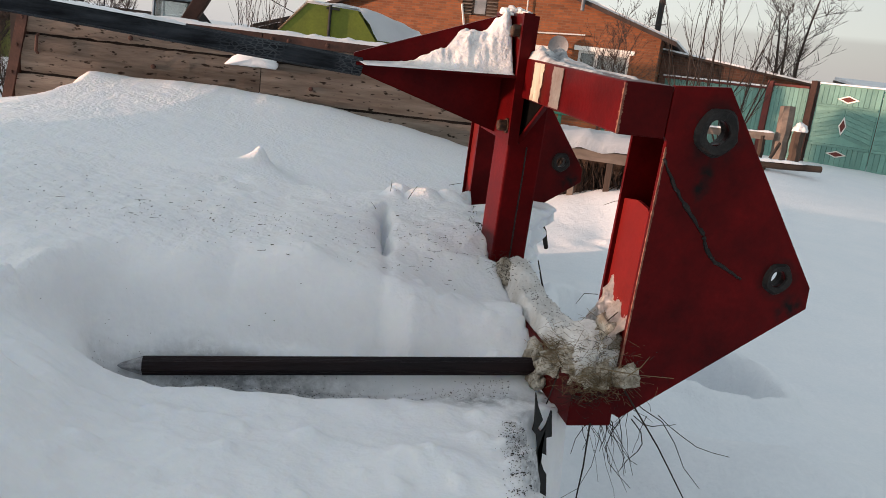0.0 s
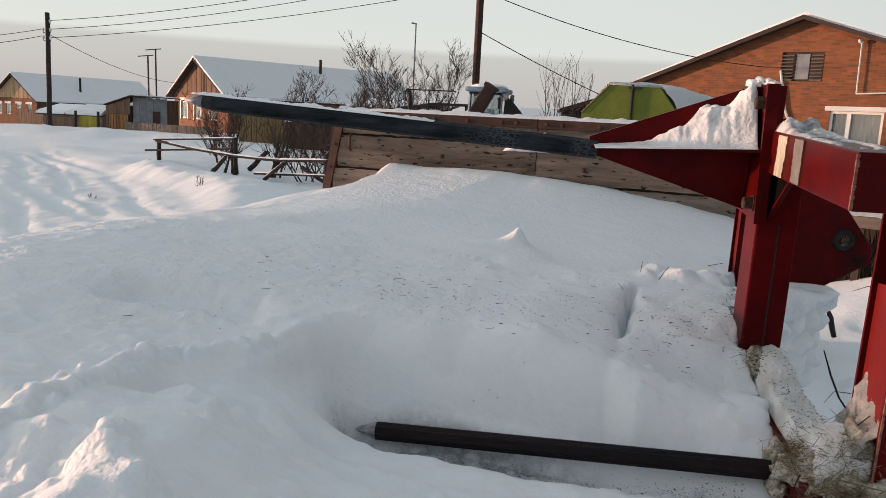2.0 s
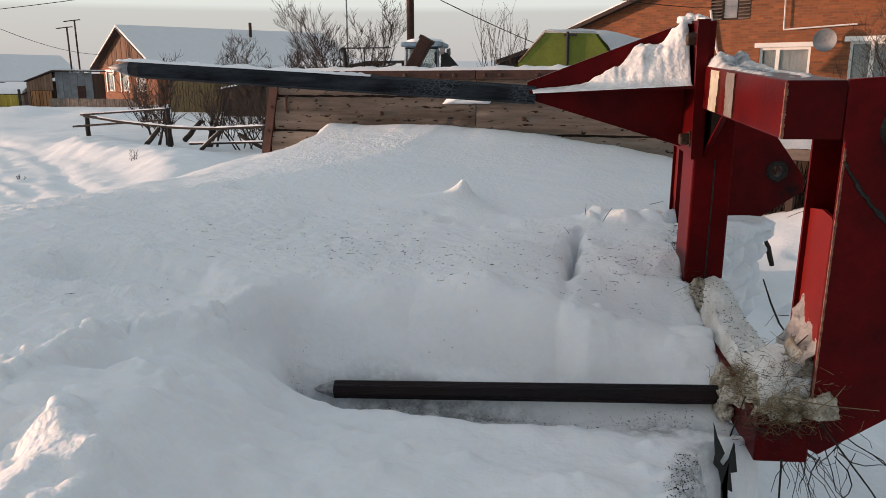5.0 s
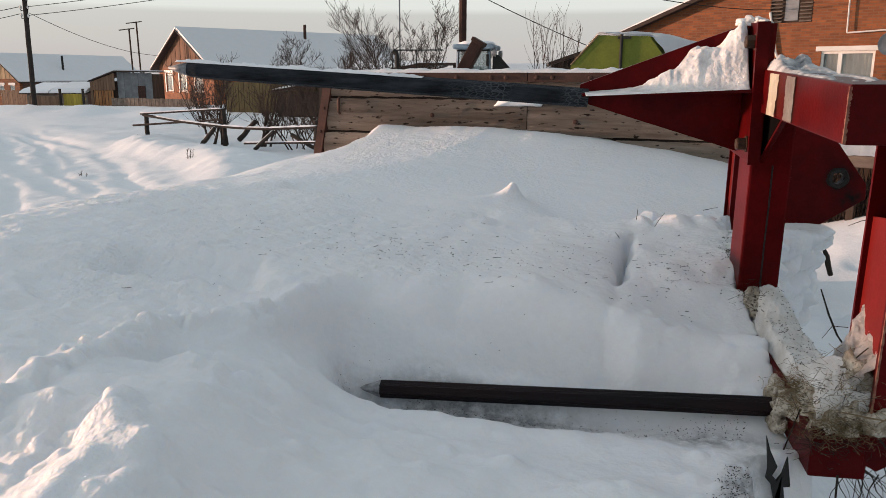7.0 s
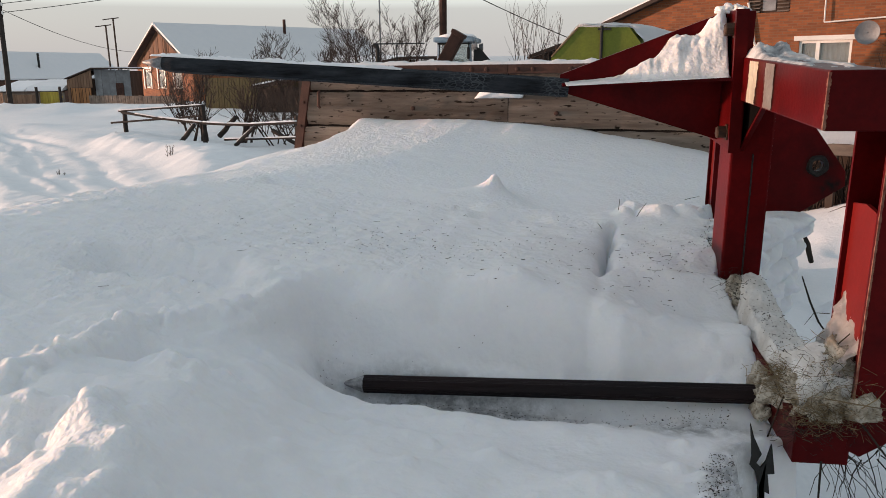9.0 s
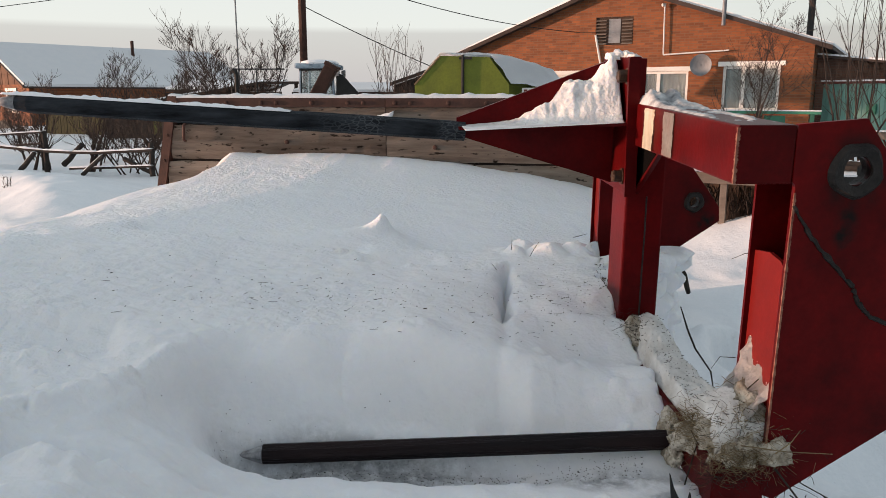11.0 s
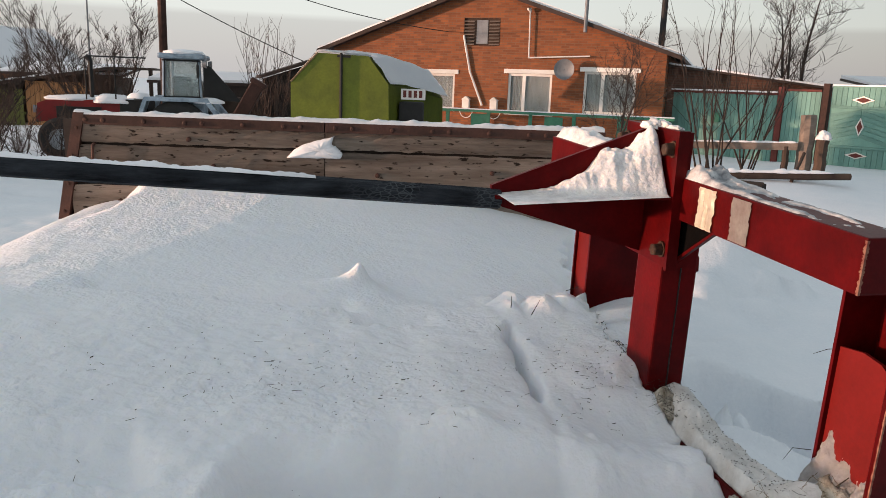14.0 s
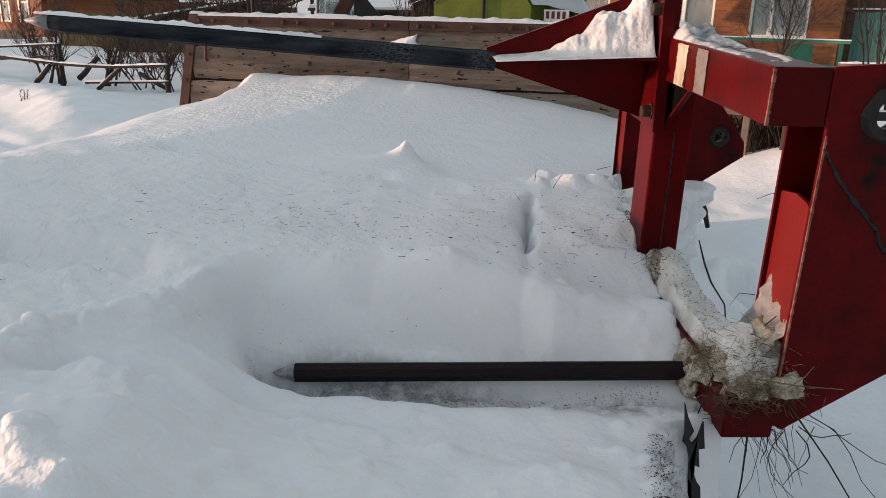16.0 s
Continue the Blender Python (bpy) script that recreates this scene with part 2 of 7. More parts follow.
# near-black, so that the enclosed corner's shade is held in the colour
CORNER_SHADE = material("sooty_steel", (0.004, 0.0036, 0.0036), (0.002, 0.002, 0.002), 20.0, 0.5, 0.9, 0.0, 0.3, 80.0, gloss=0.03)
STEEL_TIP = material("scuffed_steel", (0.36, 0.36, 0.37), (0.12, 0.12, 0.13), 40.0, 0.7, 0.5, 0.4, 0.4, 120.0)
BOLT = material("rusty_bolt", (0.085, 0.048, 0.03), (0.03, 0.02, 0.017), 40.0, 0.7, 0.55, 0.6, 0.5, 120.0)
FOIL = material("peeled_foil", (0.84, 0.78, 0.64), (0.50, 0.40, 0.27), 20.0, 0.5, 0.35, 0.1, 0.15, 60.0, (1, 1, 0.15))
BARE = material("bare_grey_strip", (0.42, 0.40, 0.37), (0.28, 0.22, 0.20), 18.0, 0.5, 0.6, 0.1, 0.3, 90.0)
PLANK = material("weathered_plank", (0.42, 0.35, 0.295), (0.15, 0.112, 0.09), 11.0, 0.75, 0.9, 0.0, 1.0, 60.0, (0.10, 1, 1), 0.008, 0.2, 0.95)
RUST = material("rust_brown_steel", (0.075, 0.036, 0.028), (0.03, 0.017, 0.014), 9.0, 0.6, 0.7, 0.2, 0.5, 90.0)
BRICK = brick_material("orange_brick", (0.31, 0.096, 0.030), (0.165, 0.052, 0.020), (0.20, 0.10, 0.055))
# darker copy of the brick, with shade put into its colour for unlit walls
BRICK_SHADED = brick_material("dark_weathered_brick", (0.13, 0.055, 0.035), (0.07, 0.032, 0.022), (0.11, 0.08, 0.06))
CHIP = material("chipped_edge", (0.26, 0.13, 0.085), (0.12, 0.014, 0.01), 60.0, 0.8, 0.6, 0.0, 0.5, 150.0)
WHITE = material("white_paint", (0.80, 0.79, 0.76), (0.66, 0.64, 0.60), 3.0, 0.3, 0.5, 0.0, 0.1, 60.0)
TEAL = material("turquoise_paint", (0.16, 0.325, 0.285), (0.11, 0.25, 0.22), 2.0, 0.5, 0.6, 0.0, 0.3, 40.0)
TEAL_DARK = material("green_paint", (0.05, 0.20, 0.13), (0.03, 0.11, 0.08), 3.0, 0.5, 0.6, 0.0, 0.3, 40.0)
WOOD_DARK = material("dark_wood", (0.075, 0.052, 0.04), (0.03, 0.021, 0.018), 4.0, 0.6, 0.85, 0.0, 0.6, 40.0, (1, 1, 0.2))
WOOD_GREY = material("grey_wood", (0.22, 0.18, 0.15), (0.09, 0.07, 0.06), 4.0, 0.6, 0.85, 0.0, 0.6, 40.0, (0.3, 1, 1))
WOOD_PALE = material("pale_gable_boards", (0.50, 0.34, 0.20), (0.36, 0.23, 0.13), 2.0, 0.5, 0.8, 0.0, 0.3, 30.0, (1, 1, 0.2))
WOOD_TAN = material("sun_bleached_planks", (0.24, 0.15, 0.10), (0.11, 0.07, 0.05), 3.0, 0.6, 0.85, 0.0, 0.4, 30.0, (1, 1, 0.2))
WOOD_ORANGE = material("ochre_wood", (0.42, 0.21, 0.09), (0.24, 0.11, 0.05), 2.0, 0.6, 0.8, 0.0, 0.4, 30.0, (1, 1, 0.2))
WOOD_BLACK = material("blackened_wood", (0.045, 0.036, 0.032), (0.018, 0.015, 0.014), 6.0, 0.6, 0.9, 0.0, 0.5, 50.0, (0.3, 1, 1))
BARK = material("bark", (0.05, 0.036, 0.03), (0.02, 0.015, 0.013), 10.0, 0.6, 0.9, 0.0, 0.4, 40.0)
TWIG = material("young_twig", (0.07, 0.05, 0.042), (0.035, 0.026, 0.022), 10.0, 0.6, 0.9, 0.0, 0.0, 40.0)
TARP = material("green_canvas", (0.16, 0.19, 0.022), (0.10, 0.125, 0.02), 2.5, 0.5, 0.7, 0.0, 0.3, 25.0)
TRACTOR_RED = material("tractor_red", (0.22, 0.016, 0.016), (0.10, 0.012, 0.012), 3.0, 0.5, 0.5, 0.0, 0.1, 40.0)
BLACK = material("black_rubber", (0.02, 0.02, 0.02), (0.012, 0.012, 0.012), 10.0, 0.5, 0.7, 0.0, 0.3, 60.0)
ROOF = material("dark_roof_edge", (0.06, 0.042, 0.036), (0.03, 0.021, 0.018), 3.0, 0.5, 0.8)
GREY = material("grey_metal", (0.24, 0.26, 0.28), (0.13, 0.14, 0.155), 3.0, 0.5, 0.6, 0.3)
STRAW = material("straw", (0.24, 0.18, 0.10), (0.09, 0.06, 0.035), 20.0, 0.7, 0.9)
STALK = material("dry_stalk", (0.035, 0.028, 0.022), (0.015, 0.012, 0.01), 20.0, 0.7, 0.9)
WOOD_GABLE = material("brown_gable_boards", (0.19, 0.09, 0.048), (0.06, 0.034, 0.024), 2.0, 0.6, 0.8, 0.0, 0.4, 30.0, (1, 1, 0.2))
YELLOW = material("yellow_planks", (0.45, 0.36, 0.06), (0.25, 0.2, 0.05), 3.0, 0.5, 0.8, 0.0, 0.3, 30.0, (1, 1, 0.2))
CURTAIN = material("pale_curtain", (0.55, 0.54, 0.52), (0.30, 0.30, 0.30), 2.5, 0.6, 0.9)
PALE_BLUE = material("frosted_blue_paint", (0.36, 0.44, 0.52), (0.10, 0.14, 0.18), 5.0, 0.7, 0.7)
MAROON = material("maroon_paint", (0.15, 0.035, 0.03), (0.08, 0.025, 0.02), 3.0, 0.5, 0.7)


def glass_material():
    m = bpy.data.materials.new("window_glass")
    m.use_nodes = True
    b = m.node_tree.nodes["Principled BSDF"]
    b.inputs["Base Color"].default_value = (0.75, 0.8, 0.8, 1)
    b.inputs["Roughness"].default_value = 0.04
    b.inputs["Transmission Weight"].default_value = 0.85
    b.inputs["IOR"].default_value = 1.15
    return m


GLASS = glass_material()


def crackled_paint(base):
    """Black paint blistered by heat: a net of paler cracks in patches."""
    m = base.copy()
    m.name = "crackled_" + base.name
    n, link = m.node_tree.nodes, m.node_tree.links.new
    b = n["Principled BSDF"]
    co, place, net, line = n.new("ShaderNodeTexCoord"), n.new("ShaderNodeMapping"), n.new("ShaderNodeTexVoronoi"), n.new("ShaderNodeMapRange")
    place.inputs["Scale"].default_value = (58.0, 120.0, 120.0)
    link(co.outputs["Object"], place.inputs[0])
    net.feature = "DISTANCE_TO_EDGE"
    net.inputs["Scale"].default_value = 1.0
    link(place.outputs[0], net.inputs["Vector"])
    line.inputs["From Min"].default_value, line.inputs["From Max"].default_value = 0.13, 0.03
    link(net.outputs["Distance"], line.inputs["Value"])
    patch_noise, cut, times, mix = n.new("ShaderNodeTexNoise"), n.new("ShaderNodeMapRange"), n.new("ShaderNodeMath"), n.new("ShaderNodeMix")
    patch_noise.inputs["Scale"].default_value = 7.0
    link(co.outputs["Object"], patch_noise.inputs["Vector"])
    cut.inputs["From Min"].default_value, cut.inputs["From Max"].default_value = 0.48, 0.62
    link(patch_noise.outputs["Fac"], cut.inputs["Value"])
    times.operation = "MULTIPLY"
    axis, root, share = n.new("ShaderNodeSeparateXYZ"), n.new("ShaderNodeMapRange"), n.new("ShaderNodeMath")
    link(co.outputs["Object"], axis.inputs[0])
    link(axis.outputs["X"], root.inputs["Value"])
    root.inputs["From Min"].default_value, root.inputs["From Max"].default_value = -1.05, -0.72
    share.operation = "MULTIPLY"
    link(cut.outputs[0], share.inputs[0]), link(root.outputs[0], share.inputs[1])
    link(line.outputs[0], times.inputs[0]), link(share.outputs[0], times.inputs[1])
    mix.data_type = "RGBA"
    link(times.outputs[0], mix.inputs["Factor"])
    link(b.inputs["Base Color"].links[0].from_socket, mix.inputs["A"])
    mix.inputs["B"].default_value = (0.062, 0.069, 0.077, 1)
    link(mix.outputs["Result"], b.inputs["Base Color"])
    return m


CRACKLED = crackled_paint(CHAR)


def sooty_paint():
    """The frame's red paint, blackened by the torch round the two bushes and streaked below them."""
    m = RED.copy()
    m.name = "sooty_red_paint"
    n, link = m.node_tree.nodes, m.node_tree.links.new
    b = n["Principled BSDF"]
    co, grain, mix, total = n.new("ShaderNodeTexCoord"), n.new("ShaderNodeTexNoise"), n.new("ShaderNodeMix"), None
    grain.inputs["Scale"].default_value, grain.inputs["Detail"].default_value = 28.0, 5.0
    link(co.outputs["Object"], grain.inputs["Vector"])
    for centre, r, tall in (((0.222, 0, -0.083), 0.066, 1.0), ((0.452, 0, -0.388), 0.044, 1.0), ((0.215, 0, -0.19), 0.055, 0.4), ((0.50, 0, -0.455), 0.035, 1.0)):
        length, ring = n.new("ShaderNodeVectorMath"), n.new("ShaderNodeMapRange")
        place = n.new("ShaderNodeMapping")
        place.vector_type = "TEXTURE"
        place.inputs["Location"].default_value, place.inputs["Scale"].default_value = centre, (tall, 40.0, 1.0)
        link(co.outputs["Object"], place.inputs[0])
        length.operation = "LENGTH"
        link(place.outputs[0], length.inputs[0])
        ring.inputs["From Min"].default_value, ring.inputs["From Max"].default_value = r * 1.25, r * 0.6
        link(length.outputs["Value"], ring.inputs["Value"])
        if total is None:
            total = ring.outputs[0]
        else:
            add = n.new("ShaderNodeMath")
            add.operation = "MAXIMUM"
            link(total, add.inputs[0]), link(ring.outputs[0], add.inputs[1])
            total = add.outputs[0]
    fade, times = n.new("ShaderNodeMapRange"), n.new("ShaderNodeMath")
    fade.inputs["From Min"].default_value, fade.inputs["From Max"].default_value = 0.36, 0.60
    link(grain.outputs["Fac"], fade.inputs["Value"])
    times.operation = "MULTIPLY"
    link(total, times.inputs[0]), link(fade.outputs[0], times.inputs[1])
    mix.data_type = "RGBA"
    link(times.outputs[0], mix.inputs["Factor"])
    link(b.inputs["Base Color"].links[0].from_socket, mix.inputs["A"])
    mix.inputs["B"].default_value = (0.008, 0.006, 0.006, 1)
    link(mix.outputs["Result"], b.inputs["Base Color"])
    return m


RED_SOOT = sooty_paint()


# ---- mesh helpers ----
def link_mesh(name, bm, mat, smooth=False):
    me = bpy.data.meshes.new(name)
    bmesh.ops.recalc_face_normals(bm, faces=bm.faces)
    bm.to_mesh(me)
    bm.free()
    me.materials.append(mat)
    if smooth:
        for p in me.polygons:
            p.use_smooth = True
    return new(name, me)


def part(name, bm, mat, parent, label="", smooth=False):
    ob = link_mesh(name, bm, mat, smooth)
    ob.parent = parent
    return tagged(ob, label)


def empty(name, m, label, category, group="", kind=""):
    ob = new(name)
    ob.empty_display_size = 0.1
    ob.matrix_world = m
    return tagged(ob, label, category, group, kind)


def box(x0, x1, y0, y1, z0, z1, bevel=0.0, bm=None):
    bm = bm or bmesh.new()
    made = bmesh.ops.create_cube(bm, size=1, matrix=Matrix.Translation(((x0 + x1) / 2, (y0 + y1) / 2, (z0 + z1) / 2)) @ Matrix.Diagonal((x1 - x0, y1 - y0, z1 - z0, 1)))
    if bevel:
        edges = {e for v in made["verts"] for e in v.link_edges}
        bmesh.ops.bevel(bm, geom=list(edges), offset=bevel, segments=2, affect="EDGES", profile=0.6)
    return bm


def prism(points, axis, a, b, bm=None):
    """A flat outline, thick from a to b along the axis. The points name the other two axes in order."""
    bm = bm or bmesh.new()
    put = {"x": lambda p, d: (d, p[0], p[1]), "y": lambda p, d: (p[0], d, p[1]), "z": lambda p, d: (p[0], p[1], d)}[axis]
    lo, hi = [bm.verts.new(put(p, a)) for p in points], [bm.verts.new(put(p, b)) for p in points]
    bm.faces.new(lo[::-1]), bm.faces.new(hi)
    for i in range(len(points)):
        j = (i + 1) % len(points)
        bm.faces.new((lo[i], lo[j], hi[j], hi[i]))
    return bm


def tube(points, radii, sides=8, bm=None, cap=True):
    """A round bar through the points."""
    bm = bm or bmesh.new()
    pts = [Vector(p) for p in points]
    rings, side = [], None
    for i, p in enumerate(pts):
        way = (pts[min(i + 1, len(pts) - 1)] - pts[max(i - 1, 0)]).normalized()
        if side is None:
            side = way.orthogonal().normalized()
        side = (side - way * side.dot(way)).normalized()
        up = way.cross(side)
        r = radii[i] if hasattr(radii, "__len__") else radii
        rings.append([bm.verts.new(p + (side * math.cos(k * math.tau / sides) + up * math.sin(k * math.tau / sides)) * r) for k in range(sides)])
    for a, b in zip(rings, rings[1:]):
        for k in range(sides):
            bm.faces.new((a[k], a[(k + 1) % sides], b[(k + 1) % sides], b[k]))
    if cap:
        bm.faces.new(rings[0][::-1]), bm.faces.new(rings[-1])
    return bm


def pierced_plate(outer, holes, thick):
    """A flat plate in x and z with round holes (x, z, radius), thick towards +y."""
    cu = bpy.data.curves.new("outline", "CURVE")
    cu.dimensions, cu.fill_mode, cu.extrude, cu.bevel_depth = "2D", "BOTH", thick / 2 - 0.001, 0.001
    loops = [outer] + [[(x + r * math.cos(k * math.tau / 20), z + r * math.sin(k * math.tau / 20)) for k in range(20)] for x, z, r in holes]
    for loop in loops:
        sp = cu.splines.new("POLY")
        sp.points.add(len(loop) - 1)
        sp.use_cyclic_u = True
        for p, (x, z) in zip(sp.points, loop):
            p.co = (x, z, 0, 1)
    ob = bpy.data.objects.new("outline", cu)
    me = bpy.data.meshes.new_from_object(ob)
    bm = bmesh.new()
    bm.from_mesh(me)
    bm.transform(Matrix.Translation((0, thick / 2, 0)) @ pose(0, 0, 0, 90))
    bpy.data.objects.remove(ob), bpy.data.curves.remove(cu), bpy.data.meshes.remove(me)
    return bm


def pierced_wall(outer, openings, y0, y1):
    """An upright wall in x and z with square openings (x0, x1, z0, z1), from y0 to y1."""
    cu = bpy.data.curves.new("outline", "CURVE")
    cu.dimensions, cu.fill_mode, cu.extrude = "2D", "BOTH", (y1 - y0) / 2
    for loop in [outer] + [[(a, c), (b, c), (b, d), (a, d)] for a, b, c, d in openings]:
        sp = cu.splines.new("POLY")
        sp.points.add(len(loop) - 1)
        sp.use_cyclic_u = True
        for p, (x, z) in zip(sp.points, loop):
            p.co = (x, z, 0, 1)
    ob = bpy.data.objects.new("outline", cu)
    me = bpy.data.meshes.new_from_object(ob)
    bm = bmesh.new()
    bm.from_mesh(me)
    bmesh.ops.remove_doubles(bm, verts=bm.verts, dist=0.0005)
    bm.transform(Matrix.Translation((0, (y0 + y1) / 2, 0)) @ pose(0, 0, 0, 90))
    bpy.data.objects.remove(ob), bpy.data.curves.remove(cu), bpy.data.meshes.remove(me)
    return bm


def fbm(x, y, z=0.0, octaves=4):
    return noise.fractal(Vector((x, y, z)), 0.9, 2.1, octaves)


def smooth(a, b, v):
    t = min(1.0, max(0.0, (v - a) / (b - a)))
    return t * t * (3 - 2 * t)


def bell(x, y, cx, cy, rx, ry):
    return math.exp(-((x - cx) / rx) ** 2 - ((y - cy) / ry) ** 2)


def clods(x, y, size, seed=0.0):
    """Rounded lumps packed side by side, 0 in their joints and 1 on top."""
    d = noise.voronoi(Vector((x / size, y / size, seed)))[0]
    return min(1.0, 1.6 * (d[1] - d[0])) ** 0.6


# ---- ground ----
GROUND = 0.22


def ground_height(x, y):
    far = math.hypot(x, y)
    z = GROUND + 0.05 * fbm(x * 0.35, y * 0.35) * smooth(2, 6, far)
    z += 0.022 * fbm(x * 1.7, y * 1.7, 3.0) * (1 - smooth(14, 30, far)) * (0.3 + 0.7 * smooth(0.5, -1.0, x))
    # the trodden pit beside the red frame, dug in two rounds, with blocks left in it
    pit = math.hypot((x - 2.33) / 0.60, (y - 3.40) / 0.62) + 0.14 * fbm(x * 1.8, y * 1.8, 31.0) + 0.03 * fbm(x * 7, y * 7, 34.0)
    z -= 0.36 * smooth(1.0, 0.84, pit) + 0.26 * smooth(0.64, 0.46, pit) - 0.06 * math.exp(-((pit - 1.06) / 0.10) ** 2)
    for cx, cy, r in ((2.08, 3.42, 0.17), (2.27, 3.36, 0.15), (2.02, 3.18, 0.16)):
        z += 0.30 * smooth(1.15, 0.80, math.hypot(x - cx, y - cy) / r + 0.1 * fbm(x * 6, y * 6, 33.0))
    z += 0.10 * bell(x, y, 2.9, 4.6, 0.5, 0.25) + 0.12 * bell(x, y, 3.0, 5.3, 0.5, 0.4) + 0.12 * bell(x, y, 1.9, 1.9, 0.6, 0.5)
    u = ((x - 4.0) * 2.4 + (y - 6.1) * 2.2) / 10.6
    v = ((x - 4.0) * 2.2 - (y - 6.1) * 2.4) / 3.256
    v += 0.15 * fbm(x * 1.5, y * 1.5, 45.0)
    z += 0.22 * smooth(-0.45, 0.1, u) * smooth(1.5, 0.9, u) * (math.exp(-(v / 0.55) ** 2) if v < 0 else math.exp(-(v / 0.30) ** 2))
    for cx, cy, r in ((4.15, 5.75, 0.16), (4.4, 5.65, 0.13), (3.4, 5.6, 0.3), (3.75, 5.3, 0.2)):
        z += 0.10 * smooth(1.2, 0.5, math.hypot(x - cx, y - cy) / r + 0.2 * fbm(x * 5, y * 5, 47.0))
    near = smooth(0.6, 1.2, x) * smooth(9.0, 5.0, far)
    z += near * (0.012 * clods(x, y, 0.34, 4.0) * fbm(x * 1.3, y * 1.3, 40.0) + 0.005 * fbm(x * 7, y * 7, 41.0))
    z -= near * (0.07 * smooth(-0.1, 0.45, fbm(x * 0.8, y * 0.8, 50.0, 2)) + 0.02 * smooth(0.0, 0.3, fbm(x * 2.0, y * 2.0, 52.0, 2)))
    z -= 0.24 * bell(x, y, 2.02, 2.42, 0.40, 0.30) + 0.32 * bell(x, y, 1.15, 1.60, 0.42, 0.55)
    z += 0.34 * smooth(3.4, 1.0, x) * smooth(-1.0, 1.5, y) * smooth(6.5, 4.0, y)
    z += 0.42 * bell(x, y, 3.8, 6.7, 1.3, 0.8) + 0.36 * bell(x, y, 9.0, 12.6, 3.0, 2.0) + 0.06 * bell(x, y, 15.5, 15.8, 3.0, 3.0)
    # the road on the open side, with its ruts, and the bank along it
    road = (x + 5.08) * 0.756 + (y - 11.12) * 0.655          # 0 at the foot of the bank, less on the road
    ahead = (y - 11.12) * 0.756 - (x + 5.08) * 0.655
    z -= 0.14 * smooth(0.3, -1.0, road) * smooth(-4, 1, ahead)
    worn = smooth(0.2, -0.5, road) * smooth(-6.5, -4.8, road) * (1 - smooth(24, 36, far))
    for rut, w in ((-0.55, 0.14), (-1.25, 0.10), (-1.75, 0.15), (-2.6, 0.11), (-3.2, 0.16), (-4.1, 0.12), (-4.9, 0.16)):
        d = road - rut - 0.22 * math.sin(ahead * 0.45 + rut * 2) - 0.06 * math.sin(ahead * 1.7 + rut * 5)
        z -= worn * 0.58 * (0.075 * math.exp(-(d / w) ** 2) * (0.8 + 0.4 * fbm(x * 0.6, y * 0.6, 8.0)) - 0.045 * math.exp(-((abs(d) - 1.9 * w) / (w * 0.7)) ** 2) * max(0.0, 0.5 + 0.7 * fbm(x * 0.7, y * 0.7, 18.0)))
    z += worn * (0.010 * fbm(x * 3.2, y * 2.2, 14.0) + 0.012 * max(0.0, fbm(x * 4.5, y * 4.5, 24.0)))
    # an unseen ridge beyond the road, added out of view to keep the low sun off it
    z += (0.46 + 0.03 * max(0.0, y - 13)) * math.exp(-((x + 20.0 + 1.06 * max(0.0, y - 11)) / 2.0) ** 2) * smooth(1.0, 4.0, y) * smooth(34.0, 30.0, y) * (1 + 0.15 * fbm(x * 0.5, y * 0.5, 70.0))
    # ploughed bank, facing the sun
    v = road - 0.12 * math.sin(ahead * 1.1) - 0.03 * fbm(x * 2, y * 2, 26.0)
    bank = smooth(-0.15, 0.60, v) * smooth(2.4, 0.9, v) * smooth(-1.6, 0.2, ahead) * smooth(7.4, 6.0, ahead)
    z += 0.25 * bank * (0.9 + 0.10 * fbm(x * 2.2, y * 2.2, 5.0)) + 0.03 * bank * clods(x, y, 0.30, 6.0) * smooth(0.3, 0.5, v) * smooth(1.2, 0.7, v)
    z -= 1.7 * smooth(33, 75, y) * smooth(-10, -24, x)
    for cx, cy, rx, ry, h in ((-17.0, 28.0, 1.6, 0.7, 0.45), (-19.5, 28.5, 1.2, 0.8, 0.4), (-13.2, 27.5, 1.6, 0.7, 0.4), (-15.0, 21.5, 1.2, 0.4, 0.15)):
        z += h * bell(x, y, cx, cy, rx, ry) * (0.9 + 0.4 * fbm(x * 1.6, y * 1.6, 16.0))
    return z


def build_ground():
    def steps(lo, hi, near, fine):
        """Coordinates that are close together near the camera and wide apart far off."""
        out = [c for c in np.arange(lo, hi, near) if not 0.8 <= c < fine] + list(np.arange(0.8, fine, 0.03))
        out.sort()
        step, v = 0.2, hi
        while v < 1600:
            out.append(v)
            step *= 1.12
            v += step
        step, v = 0.2, lo
        while v > -1600:
            v -= step
            step *= 1.12
            out.insert(0, v)
        return out
    xs, ys = steps(-14, 5, 0.07, 3.2), steps(0, 21, 0.07, 4.6)
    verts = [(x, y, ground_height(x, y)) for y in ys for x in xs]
    w = len(xs)
    faces = [(j * w + i, j * w + i + 1, (j + 1) * w + i + 1, (j + 1) * w + i) for j in range(len(ys) - 1) for i in range(w - 1)]
    me = bpy.data.meshes.new("ground")
    me.from_pydata(verts, [], faces)
    me.materials.append(SNOW_FAR)
    for p in me.polygons:
        p.use_smooth = True
    tagged(new("ground", me), "snow-covered yard and road with wheel ruts and trodden pits", "snow ground", kind="structure")


build_ground()

# ---- the snow mound ----
BOARD = pose(-1.162, 4.5, 0, 0, 0, -14)


